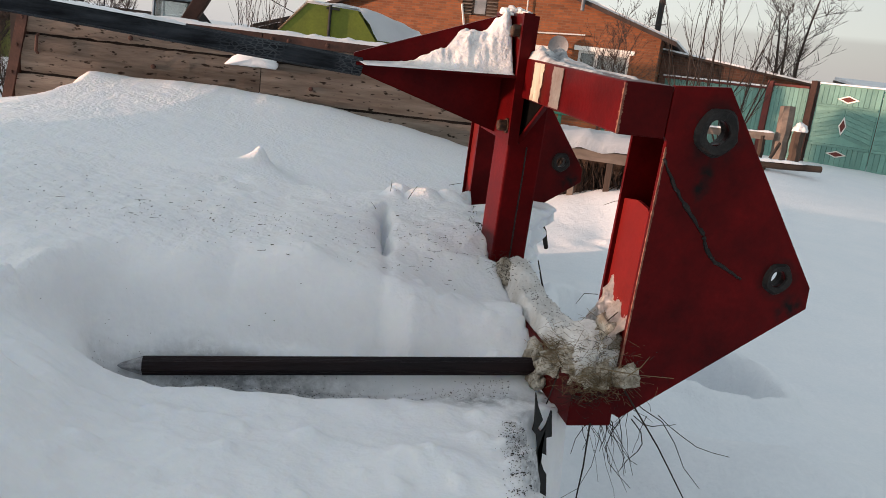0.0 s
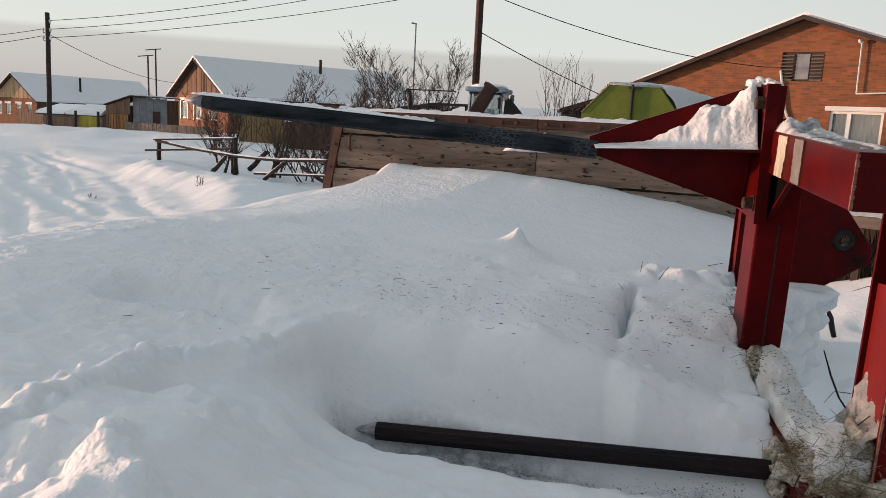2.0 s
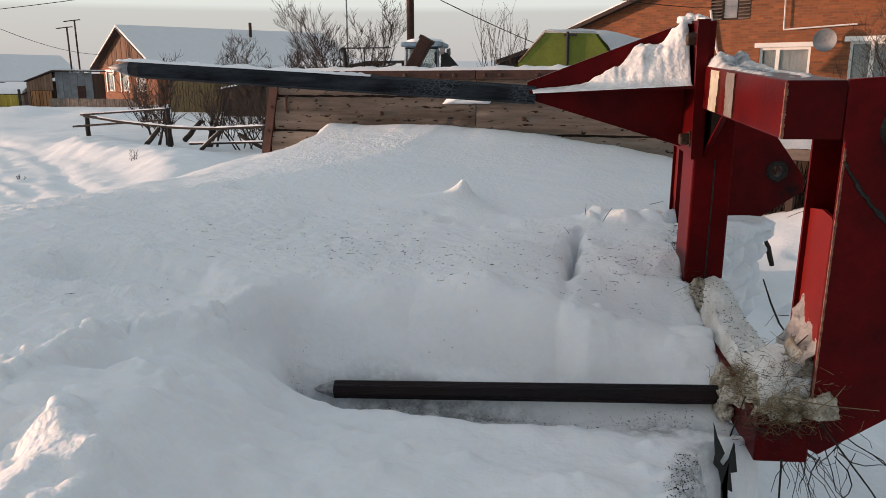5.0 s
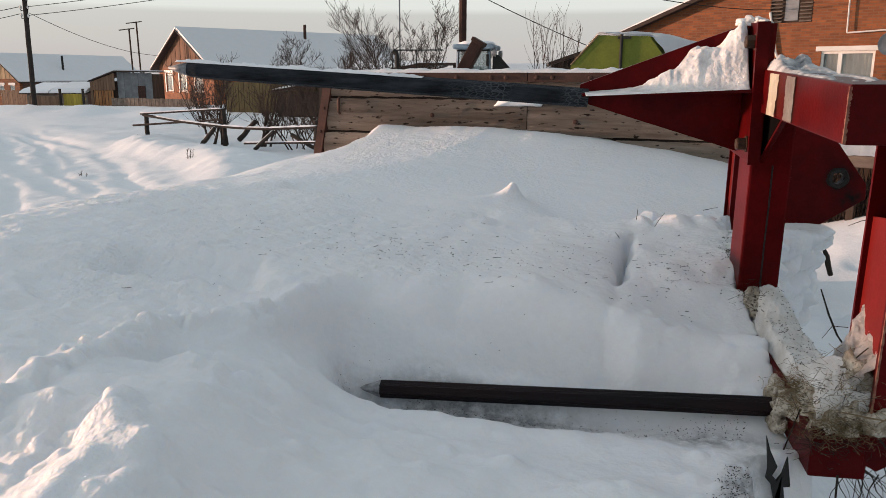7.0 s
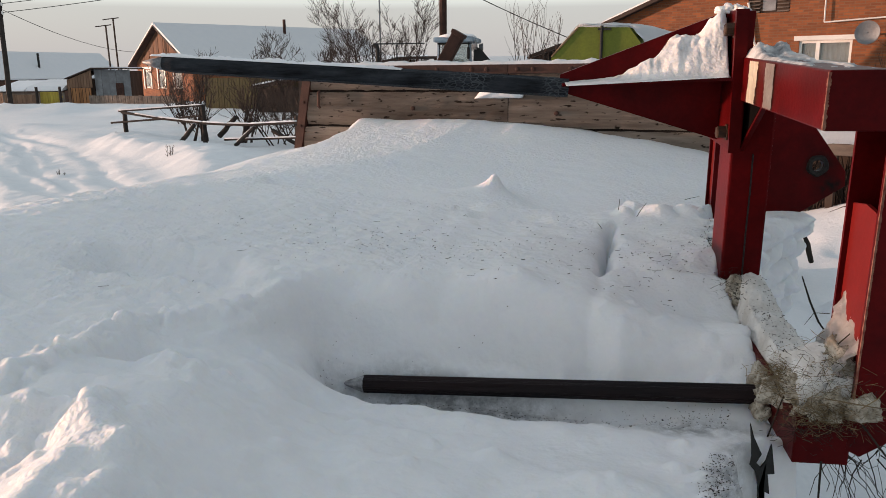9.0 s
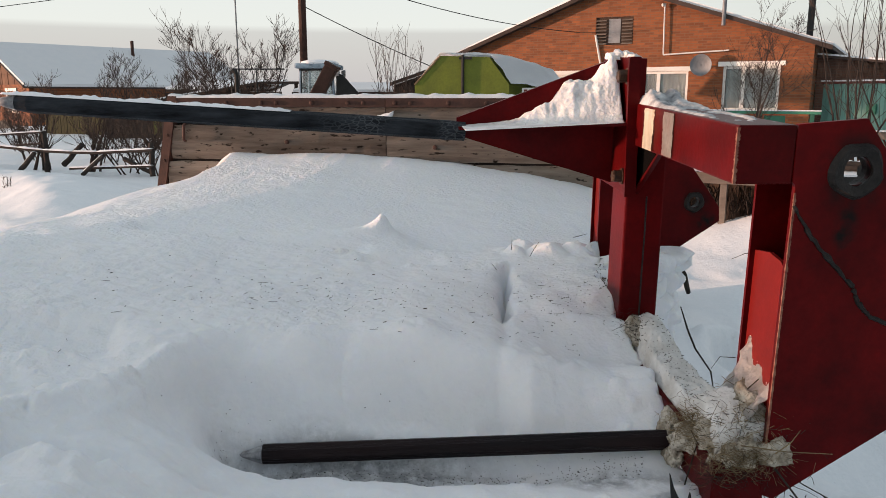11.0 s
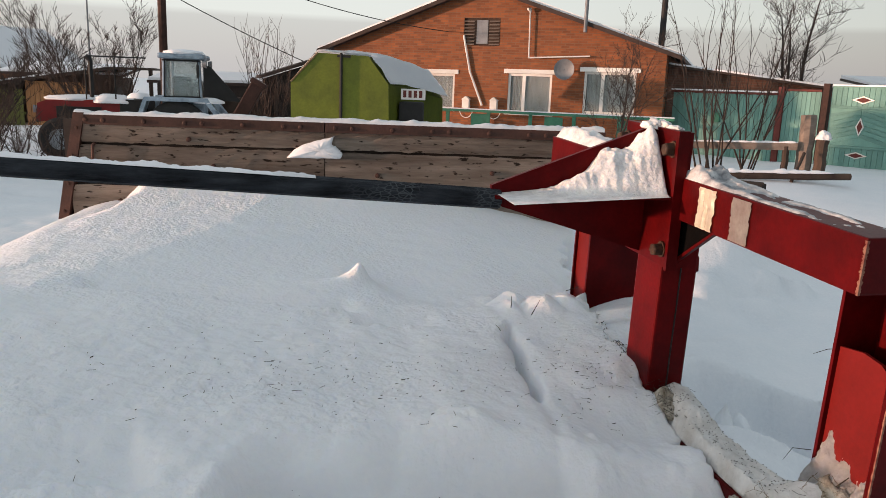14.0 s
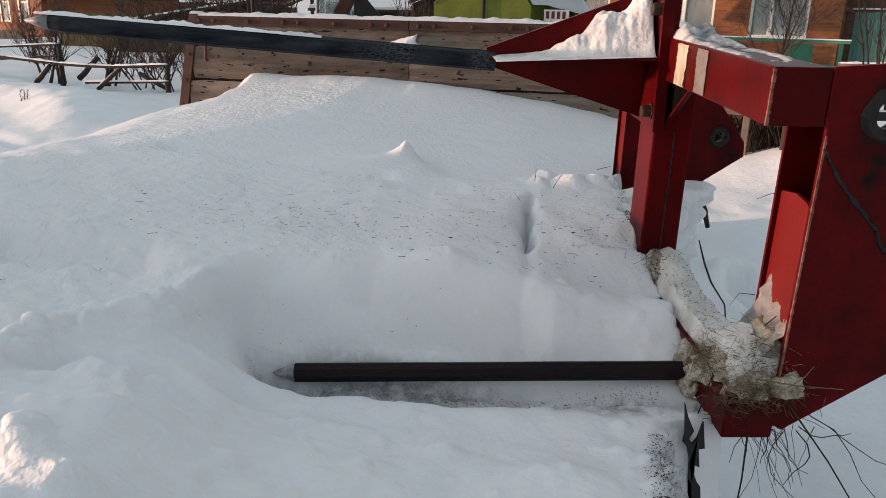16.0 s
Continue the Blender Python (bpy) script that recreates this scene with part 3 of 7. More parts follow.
def along_line(points, n, r, h, seed, stray=0.006):
    """Crumbs (x, y, radius, height) scattered along a broken line."""
    rng, out = random.Random(seed), []
    for i in range(n):
        u = rng.random() * (len(points) - 1)
        k = min(int(u), len(points) - 2)
        p = Vector(points[k]).lerp(Vector(points[k + 1]), u - k)
        size = rng.random() ** 2
        out.append((p.x + rng.gauss(0, stray), p.y + rng.gauss(0, stray), r * (0.45 + size), h * (0.35 + 0.9 * size)))
    return out


# crumbled crust: the rim of the dug hollow, wind lips, fallen pieces
CRUMBS = along_line([(-0.71, 0.95), (-0.66, 1.10), (-0.63, 1.22), (-0.605, 1.32), (-0.575, 1.42), (-0.50, 1.49), (-0.40, 1.55)], 460, 0.0115, 0.020, 1, 0.014)
CRUMBS += along_line([(-0.51, 1.275), (-0.42, 1.25), (-0.32, 1.30)], 60, 0.014, 0.014, 2, 0.010)
CRUMBS += along_line([(-0.86, 1.645), (-0.72, 1.66), (-0.60, 1.65), (-0.50, 1.655)], 80, 0.008, 0.007, 3, 0.006)
CRUMBS += along_line([(-0.76, 2.76), (-0.49, 2.715), (-0.29, 2.675), (-0.09, 2.62), (0.03, 2.605)], 50, 0.011, 0.012, 4, 0.006)
CRUMBS += along_line([(0.07, 2.50), (0.18, 2.49), (0.28, 2.50)], 16, 0.012, 0.007, 5)
CRUMBS += along_line([(-0.61, 0.97), (-0.55, 0.99), (-0.50, 1.03)], 60, 0.012, 0.012, 6, 0.018)
CRUMBS += along_line([(-0.51, 1.03), (-0.47, 1.05), (-0.44, 1.04)], 60, 0.012, 0.012, 7, 0.016)
CRUMBS += along_line([(-0.32, 0.70), (-0.335, 0.80), (-0.32, 0.86)], 110, 0.012, 0.012, 8, 0.024)
CRUMBS += along_line([(-0.58, 0.85), (-0.53, 0.93)], 60, 0.012, 0.012, 9, 0.018)
CRUMBS += along_line([(-0.15, 1.54), (0.25, 1.50), (0.66, 1.46)], 60, 0.009, 0.008, 10, 0.012)
CRUMBS += along_line([(-0.30, 1.12), (0.0, 1.0), (0.4, 1.05), (0.62, 1.25)], 46, 0.016, 0.011, 11, 0.08)
CRUMBS += along_line([(0.50, 2.40), (0.62, 2.70), (0.86, 2.72), (0.80, 2.3), (0.74, 2.05)], 34, 0.014, 0.004, 12, 0.03)
CRUMBS += along_line([(0.10, 1.72), (0.42, 1.74), (0.60, 1.72), (0.68, 1.62)], 40, 0.014, 0.010, 13, 0.035)
BUCKETS = {}
for crumb in CRUMBS:
    for i in (-1, 0, 1):
        for j in (-1, 0, 1):
            BUCKETS.setdefault((math.floor(crumb[0] / 0.06) + i, math.floor(crumb[1] / 0.06) + j), []).append(crumb)


def mound_height(x, y):
    along, off = (x + 1.162) * 0.970 - (y - 4.5) * 0.242, (y - 4.5) * 0.970 + (x + 1.162) * 0.242
    top = 1.205 - 0.075 * max(x, -1.2) + 0.045 * (y - 2.1)
    top = min(top, 1.30)
    # drift against the trailer board
    top += (0.105 * math.exp(-(min(off, 0.05) / 0.50) ** 2) + 0.035 * math.exp(-(min(off + 0.06, 0.05) / 0.16) ** 2) * (0.8 + 0.5 * fbm(along * 2.3, 4.0))) * smooth(0.36, 0.49, along + 0.06 * fbm(along * 3, off * 3)) * (1.0 - 0.55 * smooth(1.8, 2.7, along))
    top -= 0.16 * smooth(0.34, -0.2, along) * smooth(-1.5, -0.3, off)
    # the open side sinks towards the road
    open_ = min(2.4, max(0.0, -1.28 + 0.305 * (min(y, 3.1) - 2.14) - x))
    top -= 0.52 * open_ * open_ / (open_ + 0.35)
    top -= 0.03 * smooth(1.80, 1.55, y) * smooth(-0.30, -0.50, x)
    # a trodden gap in the crust, through which the sun comes in to the thrown lumps
    gap = y + 0.1 * (x + 0.66)
    top -= 0.17 * smooth(1.14, 0.98, gap) * smooth(-0.66, -0.82, x)
    # the slope runs down to the lower tube of the frame
    top -= 0.13 * smooth(0.40, 0.72, x) * smooth(2.02, 1.85, y)
    # basin dug round the lower spike: a back wall, and a side wall towards the open side
    wob = 0.6 * fbm(x * 2.2, y * 3, 1.0, 2)
    block = smooth(0.44, 0.40, x)
    back = y - (1.685 + 0.04 * wob - 0.04 * smooth(0.38, 0.46, x))
    side = (-0.50 - 0.20 * (1.51 - min(y, 1.62))) - x + 0.02 * wob
    soft = 0.06
    d = max(back, side) + soft * max(0.0, 1 - abs(back - side) / (2 * soft)) ** 2 * 0.5
    slant = 0.09 - 0.555 * (x + 0.575) + 0.832 * (y - 1.42) + 0.02 * wob - 0.9 * max(0.0, x + 0.42)
    d = max(d, slant) + soft * max(0.0, 1 - abs(d - slant) / (2 * soft)) ** 2 * 0.5
    bench = 0.955 + 0.160 * smooth(-0.10, -0.44, x) + 0.03 * smooth(0.35, -0.12, x) + 0.03 * smooth(1.45, 1.1, y)
    wide = 0.10 + 0.05 * smooth(0.6, 0.0, x) - 0.06 * smooth(-0.25, -0.45, x)
    k = smooth(-0.035, wide, d)
    d += (0.016 * fbm(x * 3.5, k * 2.2, 21.0, 2) + 0.012 * (clods(x, k * 0.2 + 0.3 * x, 0.20, 11.0) - 0.5)) * smooth(0.02, 0.25, k) * smooth(1.0, 0.8, k)
    k = smooth(-0.035, wide, d)
    z = bench + (top - bench) * (k * (1 - 0.35 * block) + 0.35 * block * smooth(0.15, 0.75, k))
    face = 4 * k * (1 - k)
    z += face * (0.006 * fbm(x * 5, y * 9, 21.0, 2) + 0.004 * fbm(x * 9, y * 16, 23.0, 3))
    z += (0.006 + 0.012 * fbm(x * 26, y * 26, 6.0)) * math.exp(-((d - wide) / 0.022) ** 2) * smooth(-0.28, -0.42, x)
    # wind-cut lips: the nearer layer ends in a beaded edge, the crust behind stands a finger higher
    lip = y - (1.66 + 0.01 * fbm(x * 9, 7.0))
    z -= 0.045 * smooth(-0.012, 0.004, lip) * smooth(0.20, 0.08, lip + 0.012 * fbm(x * 12, 4.0)) * smooth(-0.43, -0.52, x) * smooth(-0.92, -0.80, x)
    lip = y - (2.62 - 0.18 * x * (1 if x < 0 else 0.2) + 0.012 * fbm(x * 7, 9.0))
    z -= 0.024 * smooth(-0.015, 0.004, lip) * smooth(0.16, 0.06, lip) * smooth(0.10, 0.02, x) * smooth(-0.80, -0.70, x)
    lip = y - (2.495 + 0.012 * fbm(x * 9, 19.0))
    z -= 0.02 * smooth(-0.015, 0.004, lip) * smooth(0.13, 0.05, lip) * smooth(0.03, 0.08, x) * smooth(0.36, 0.26, x)
    lip = y - (1.28 + 0.02 * fbm(x * 8, 29.0))
    z -= 0.034 * smooth(-0.012, 0.006, lip) * smooth(0.09, 0.03, lip) * smooth(-0.57, -0.50, x) * smooth(-0.28, -0.36, x)
    # hollow under the lower spike, from the tip to its root
    t = (x + 0.2) / 0.93
    yc = 1.655 - 0.085 * t
    lip = y - yc + 0.138 + 0.034 * fbm(x * 4, 2.2, 0.0, 3) - 0.05 * smooth(0.45, 0.8, t)
    z -= 0.056 * smooth(-0.012, 0.016, lip) * smooth(0.045, 0.0, y - yc) * smooth(-0.10, -0.02, t) * (1 - 0.6 * smooth(0.6, 0.9, t)) * smooth(1.12, 1.0, t)
    z -= 0.050 * bell(x, y, -0.19, 1.64, 0.09, 0.07)
    z += 0.012 * math.exp(-((y - yc + 0.190 + 0.025 * fbm(x * 5, 2.2)) / 0.05) ** 2) * smooth(-0.1, 0.05, t) * (0.7 + 0.6 * fbm(x * 7, 3.3))
    # small peak with its tail
    z += 0.030 * bell(x, y, 0.125, 2.89, 0.022, 0.020) + 0.034 * bell(x, y, 0.115, 2.885, 0.05, 0.04) + 0.022 * bell(x, y, 0.06, 2.88, 0.10, 0.05)
    z -= 0.034 * math.exp(-((y - 2.90 + 0.10 * (x - 0.3)) / 0.13) ** 2) * smooth(0.14, 0.30, x) * smooth(1.05, 0.8, x)
    lip = y - (2.70 - 0.16 * (x - 0.2) + 0.015 * fbm(x * 8, 39.0))
    z -= 0.016 * smooth(-0.02, 0.012, lip) * smooth(0.25, 0.1, lip) * smooth(0.16, 0.30, x) * smooth(0.62, 0.5, x)
    # blocks beside the crack, tilted away from the sun
    clump = smooth(0.47, 0.54, x + 0.12 * (y - 2.33)) * smooth(1.95, 2.1, y) * smooth(2.95, 2.75, y)
    z += clump * (0.006 + 0.006 * clods(x, y, 0.17, 1.0) + 0.004 * fbm(x * 6, y * 6, 2.0, 2) + 0.042 * smooth(2.46, 2.60, y) * smooth(0.52, 0.60, x) * clods(x + 0.02, y * 0.6, 0.13, 5.0))
    z += 0.045 * smooth(0.50, 0.84, x) * smooth(2.02, 2.12, y) * smooth(2.85, 2.6, y)
    z += 0.070 * smooth(0.46, 0.74, x) * smooth(1.48, 1.72, y) * smooth(2.05, 1.75, y)
    z += 0.006 * clods(x, y, 0.16, 8.0) * smooth(0.44, 0.50, x) * smooth(1.60, 1.68, y) * smooth(2.0, 1.9, y)
    z -= 0.30 * max(0.0, x - 0.93) * smooth(2.2, 2.5, y) * smooth(3.4, 3.0, y)
    # the crack between the crust and the blocks
    crack = x - (0.482 + 0.19 * (y - 2.25) * (1 if y > 2.25 else 0.85) + 0.006 * math.sin(y * 31))
    z -= (0.10 * math.exp(-(crack / 0.011) ** 2) + 0.02 * math.exp(-(crack / 0.03) ** 2)) * smooth(1.95, 2.05, y) * smooth(2.50, 2.36, y)
    z -= 0.010 * math.exp(-(crack / 0.022) ** 2) * smooth(1.66, 1.8, y) * smooth(2.1, 1.95, y)
    z -= 0.05 * smooth(1.04, 0.92, y) * smooth(-0.42, -0.54, x)
    # lumps thrown out on the near side
    for cx, cy, rx, ry, h in ((-0.585, 1.02, 0.05, 0.05, 0.018), (-0.455, 1.0, 0.045, 0.05, 0.036), (-0.335, 0.80, 0.042, 0.075, 0.030), (-0.365, 0.915, 0.035, 0.035, 0.028), (-0.52, 1.10, 0.14, 0.035, 0.012), (-0.38, 1.13, 0.10, 0.025, 0.022), (-0.31, 1.26, 0.05, 0.015, 0.018), (-0.08, 1.34, 0.16, 0.03, 0.020), (0.17, 1.26, 0.03, 0.02, 0.02), (0.36, 1.16, 0.10, 0.06, 0.03), (0.02, 1.18, 0.02, 0.02, 0.015), (0.2, 1.84, 0.08, 0.06, 0.02)):
        z += h * bell(x, y, cx, cy, rx, ry) * (1 + 0.35 * fbm(x * 25, y * 25, 3.0))
    z += smooth(0.25, -0.15, x) * smooth(1.62, 1.45, y) * (0.012 * fbm(x * 8, y * 11, 61.0, 3) + 0.010 * max(0.0, fbm(x * 17, y * 20, 63.0, 2)))
    # crumbs, soft waves and the grain of the crust
    grit = 0.0
    for cx, cy, r, h in BUCKETS.get((math.floor(x / 0.06), math.floor(y / 0.06)), ()):
        q = ((x - cx) ** 2 + (y - cy) ** 2) / (r * r)
        if q < 4:
            grit = max(grit, h * math.exp(-q * q))
    z += grit
    crust = smooth(0.5, 1.0, k)
    calm = 1 - 0.65 * smooth(2.5, 3.0, y)
    z += 0.010 * calm * fbm(x * 3.5, y * 3.5, 1.5) + 0.0045 * fbm(x * 12, y * 12, 4.0) * (0.4 + 0.6 * smooth(2.8, 2.3, y)) + 0.014 * calm * fbm(x * 1.4, y * 1.4, 9.0)
    z += (0.0065 * fbm(x * 26, y * 44, 2.0, 3) + 0.0020 * fbm(x * 70, y * 95, 12.0, 2)) * (0.2 + 0.8 * crust) * (0.25 + 0.75 * smooth(0.4, -0.4, x)) * (0.3 + 0.7 * smooth(2.7, 2.3, y)) if -1.9 < x < 1.3 and y < 3.3 else 0.0
    # sides fall to the ground
    right = 0.66 - 0.34 * max(0.0, 1.38 - y) + 0.02 * fbm(y * 9, 2.0) + 0.12 * smooth(1.38, 1.46, y) + 0.02 * smooth(1.95, 2.2, y) + 0.06 * smooth(2.28, 2.62, y) + 0.24 * smooth(2.76, 2.95, y) + 0.45 * smooth(3.2, 4.2, y)
    right += 0.05 * (clods(y, z, 0.10, 2.0) - 0.5) + 0.02 * fbm(y * 30, 5.0)
    fall = smooth(right + 0.09, right - 0.01, x + 0.02 * fbm(x * 9, y * 9, z * 9))
    left = smooth(-4.6, -1.9, x)
    hill = fall * left * smooth(-0.6, 0.9, y) * smooth(6.0, 4.75, y)
    return GROUND - 0.25 + (z - GROUND + 0.25) * hill


def build_mound():
    xs = np.concatenate((np.arange(-5.3, -1.5, 0.05), np.arange(-1.5, -0.75, 0.014), np.arange(-0.75, 1.32, 0.0085), np.arange(1.32, 2.4, 0.05)))
    ys = np.concatenate((np.arange(-0.8, 0.65, 0.06), np.arange(0.65, 2.9, 0.0085), np.arange(2.9, 4.6, 0.016), np.arange(4.6, 6.1, 0.05)))
    verts = [(x, y, mound_height(x, y)) for y in ys for x in xs]
    w = len(xs)
    faces = [(j * w + i, j * w + i + 1, (j + 1) * w + i + 1, (j + 1) * w + i) for j in range(len(ys) - 1) for i in range(w - 1)]
    # the sheer broken side beyond the frame, leaning out over its foot
    start, n, m = len(verts), 120, 110
    for j in range(m + 1):
        for i in range(n + 1):
            u, q = i / n, j / m
            x, y = (0.80 + 0.39 * u / 0.6, 2.22 + 0.52 * u / 0.6) if u < 0.6 else (1.19 - 0.10 * (u - 0.6), 2.74 + 1.1 * (u - 0.6))
            high = mound_height(min(x - 0.24, 0.82), y) + 0.004 - 0.05 * u
            z = 0.25 + (high - 0.25) * min(q, 0.9) / 0.9 + 0.02 * fbm(u * 14, q * 6, 9.0)
            inward = 0.34 * smooth(0.88, 1.0, q)
            out = 0.10 * smooth(0.3, 1.0, q) - 0.06 + 0.06 * clods(u * 0.9, z, 0.12, 7.0) + 0.04 * fbm(u * 9, z * 9, 2.0) 
            verts.append((x + out * 0.8 - inward, y - out * 0.6 * (1 if u < 0.6 else 0.2), z - 0.03 * smooth(0.93, 1.0, q)))
    faces += [(start + j * (n + 1) + i, start + j * (n + 1) + i + 1, start + (j + 1) * (n + 1) + i + 1, start + (j + 1) * (n + 1) + i) for j in range(m) for i in range(n)]
    me = bpy.data.meshes.new("snow_mound")
    me.from_pydata(verts, [], faces)
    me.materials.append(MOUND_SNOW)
    for p in me.polygons:
        p.use_smooth = True
    tagged(new("snow_mound", me), "heaped white snow mound with a dug step and crusted lumps", "snow mound")


build_mound()

# ---- the bale spear ----
SPEAR = pose(0.739, 1.339, 1.694, 2.8, 0, -1.9)


def bolt(parent, x, y, z, r=0.0165):
    bm = tube([(x, y, z), (x - 0.006, y, z)], r * 1.25, 16)
    tube([(x - 0.006, y, z), (x - 0.026, y, z), (x - 0.029, y, z)], [r, r, r * 0.85], 6, bm)
    part("bolt", bm, BOLT, parent, "rusty hexagon bolt head")


def gusset_top(x):
    """The two side gussets of the bracket rise a little from the spike to the plate."""
    return -0.068 + 0.047 * (x + 0.445)


def build_spear():
    sp = empty("bale_spear", SPEAR, "red welded steel bale spear frame with two black spikes", "bale spear")
    part("top_tube", box(0, 0.105, 0.001, 1.475, -0.105, 0, 0.004), RED, sp)
    part("bottom_tube", box(0.015, 0.12, 0.001, 1.475, -0.757, -0.655, 0.004), RED, sp)
    outer = [(0.107, 0.0), (0.229, 0.010), (0.542, -0.405), (0.546, -0.455), (0.138, -0.735), (0.113, -0.722), (0.113, -0.106), (0.107, -0.10)]
    holes = [(0.220, -0.081, 0.027), (0.451, -0.386, 0.020)]
    for shift, y in ((0.0, 0.0), (-0.012, 1.303)):
        pl = part("side_plate", pierced_plate(outer, holes, 0.012), RED_SOOT, sp)
        for (x, z, r), ring in zip(holes, (0.047, 0.034)):
            bm = bmesh.new()
            n = 24
            prof = [(r, -0.006), (ring * 0.92, -0.010), (ring * 1.08, -0.001), (ring * 1.08, 0.013), (r, 0.030)]
            grid = [[bm.verts.new((x + q * (1 + 0.05 * math.sin(7 * k + q * 90)) * math.cos(k * math.tau / n), d, z + q * (1 + 0.05 * math.sin(5 * k)) * math.sin(k * math.tau / n))) for q, d in prof] for k in range(n)]
            for k in range(n):
                for i in range(len(prof)):
                    j = (i + 1) % len(prof)
                    a, b = grid[k], grid[(k + 1) % n]
                    bm.faces.new((a[i], a[j], b[j], b[i]))
            part("bush", bm, WELD, pl, "burnt welded steel bush")
        pl.location = (shift, y, 0)
    # posts: open channels beside the plates, a closed tube in the middle
    for near in (True, False):
        f = (lambda y: y) if near else (lambda y: 1.303 + y)
        def span(a, b):
            return sorted((f(a), f(b)))
        bm = box(0.112, 0.217, *span(0.148, 0.156), -0.66, -0.106)
        box(0.209, 0.217, *span(0.0125, 0.148), -0.66, -0.106, bm=bm)
        po = part("post", bm, RED, sp)
        a, b = span(0.013, 0.147)
        bm = prism([(a, -0.66), (b, -0.66), (b, -0.262), (a * 0.45 + b * 0.55, -0.252), (a * 0.8 + b * 0.2, -0.258), (a, -0.275)], "x", 0.122, 0.130)
        part("cover_plate", bm, RED_FRESH, po, "torch-cut bright red cover plate")
    part("middle_post", box(0.0, 0.104, 0.652, 0.785, -0.66, -0.106, 0.006), RED, sp)
    part("strut", prism([(0.470, -0.1065), (0.482, -0.1065), (0.6515, -0.228), (0.6515, -0.238)], "x", 0.020, 0.032), RED, sp)
    # added plate closing the corner; its blackness stands in for the shade there
    part("web_plate", prism([(0.4835, -0.1065), (0.6515, -0.1065), (0.6515, -0.2265)], "x", 0.024, 0.031), CORNER_SHADE, sp, "near-black plate standing for the shade in the corner")
    part("weld_seam", tube([(0.056, 0.6515, -0.245), (0.057, 0.6515, -0.35), (0.056, 0.6515, -0.45), (0.057, 0.6515, -0.655)], 0.0022, 6), WELD, sp)
    # spike bracket bolted to the tube
    br = part("bracket", box(-0.016, -0.001, 0.615, 0.895, -0.232, 0.112, 0.002), RED, sp)
    part("back_plate", box(0.0, 0.022, 0.6135, 0.898, 0.001, 0.110, 0.002), RED, br)
    part("edge_plate", prism([(-0.027, 0.114), (0.003, 0.114), (0.010, -0.236), (-0.019, -0.236)], "y", 0.600, 0.613), RED, br)
    part("fin", prism([(-0.443, -0.046), (-0.0165, 0.112), (-0.0165, -0.222), (-0.443, -0.092)], "y", 0.75, 0.762), RED, br)
    for s in (-1, 1):
        bm = prism([(-0.445, 0.756 + s * 0.007), (-0.0165, 0.756 + s * 0.007), (-0.0165, 0.756 + s * 0.148), (-0.435, 0.756 + s * 0.034)], "z", -0.0085, 0.0)
        for v in bm.verts:
            v.co.z += gusset_top(v.co.x)
        part("gusset", bm, RED, br)
    for y in (0.632, 0.878):
        bolt(br, -0.0165, y, 0.066)
        bolt(br, -0.0165, y, -0.187)
    # upper spike
    n = 40
    pts, rad = [], []
    for i in range(n):
        u = i / (n - 1)
        pts.append((-0.420 - 1.22 * u, 0.754 - 0.018 * u, -0.082 + 0.081 * u))
        rad.append(0.0262 - 0.0016 * u if u < 0.92 else 0.0246 * max(0.12, 1 - ((u - 0.92) / 0.08) ** 1.5 * 0.88))
    part("upper_spike", tube(pts, rad, 8), CRACKLED, sp, "charred black upper spike with flaking paint")
    bm = tube(pts[37:], [r * 1.03 for r in rad[37:]], 8)
    part("spike_tip", bm, STEEL_TIP, sp, "bare frosted steel point", True)
    # strips on the tube
    for a, b, mat, lab in ((0.452, 0.515, FOIL, "crumpled peeling foil sticker"), (0.322, 0.388, BARE, "grey strip of bare metal")):
        bm = bmesh.new()
        rows = []
        for i in range(15):
            z = -0.0045 - 0.096 * i / 14
            e1, e2 = 0.006 * fbm(i * 0.9, a * 50), 0.006 * fbm(i * 0.8, b * 50)
            rows.append([bm.verts.new((-0.0035 - (0.005 * abs(math.sin(k * 1.9 + 0.04 * i)) if mat is FOIL else 0.0), a + e1 + (b + e2 - a - e1) * k / 7, z)) for k in range(8)])
        for r0, r1 in zip(rows, rows[1:]):
            for k in range(7):
                bm.faces.new((r0[k], r0[k + 1], r1[k + 1], r1[k]))
        bmesh.ops.solidify(bm, geom=bm.faces[:], thickness=-0.0015)
        part("strip", bm, mat, sp, lab)
    # chipped paint along the near edges
    for nm, a, b, w, ax in (("tube", (-0.0025, -0.0015, -0.004), (-0.0025, -0.0015, -0.103), 0.0034, 0), ("plate", (0.1115, -0.0015, -0.12), (0.1115, -0.0015, -0.30), 0.0016, 0), ("plate", (0.1115, -0.0015, -0.30), (0.1115, -0.0015, -0.62), 0.0012, 0)):
        bm = bmesh.new()
        n = 40
        rows = []
        for i in range(n + 1):
            p = Vector(a).lerp(Vector(b), i / n)
            k = w * max(0.08, 0.5 + 1.3 * fbm(i * 0.55, a[2] * 40 + w * 900))
            rows.append([bm.verts.new((p.x - 0.0006, p.y + k * 1.6 + 0.0016, p.z)), bm.verts.new((p.x - 0.0006, p.y - 0.0006, p.z)), bm.verts.new((p.x + 0.0026 + k, p.y - 0.0006, p.z))])
        for r0, r1 in zip(rows, rows[1:]):
            for q in range(2):
                bm.faces.new((r0[q], r0[q + 1], r1[q + 1], r1[q]))
        part("chipped_edge", bm, CHIP, sp, "chipped paint edge")
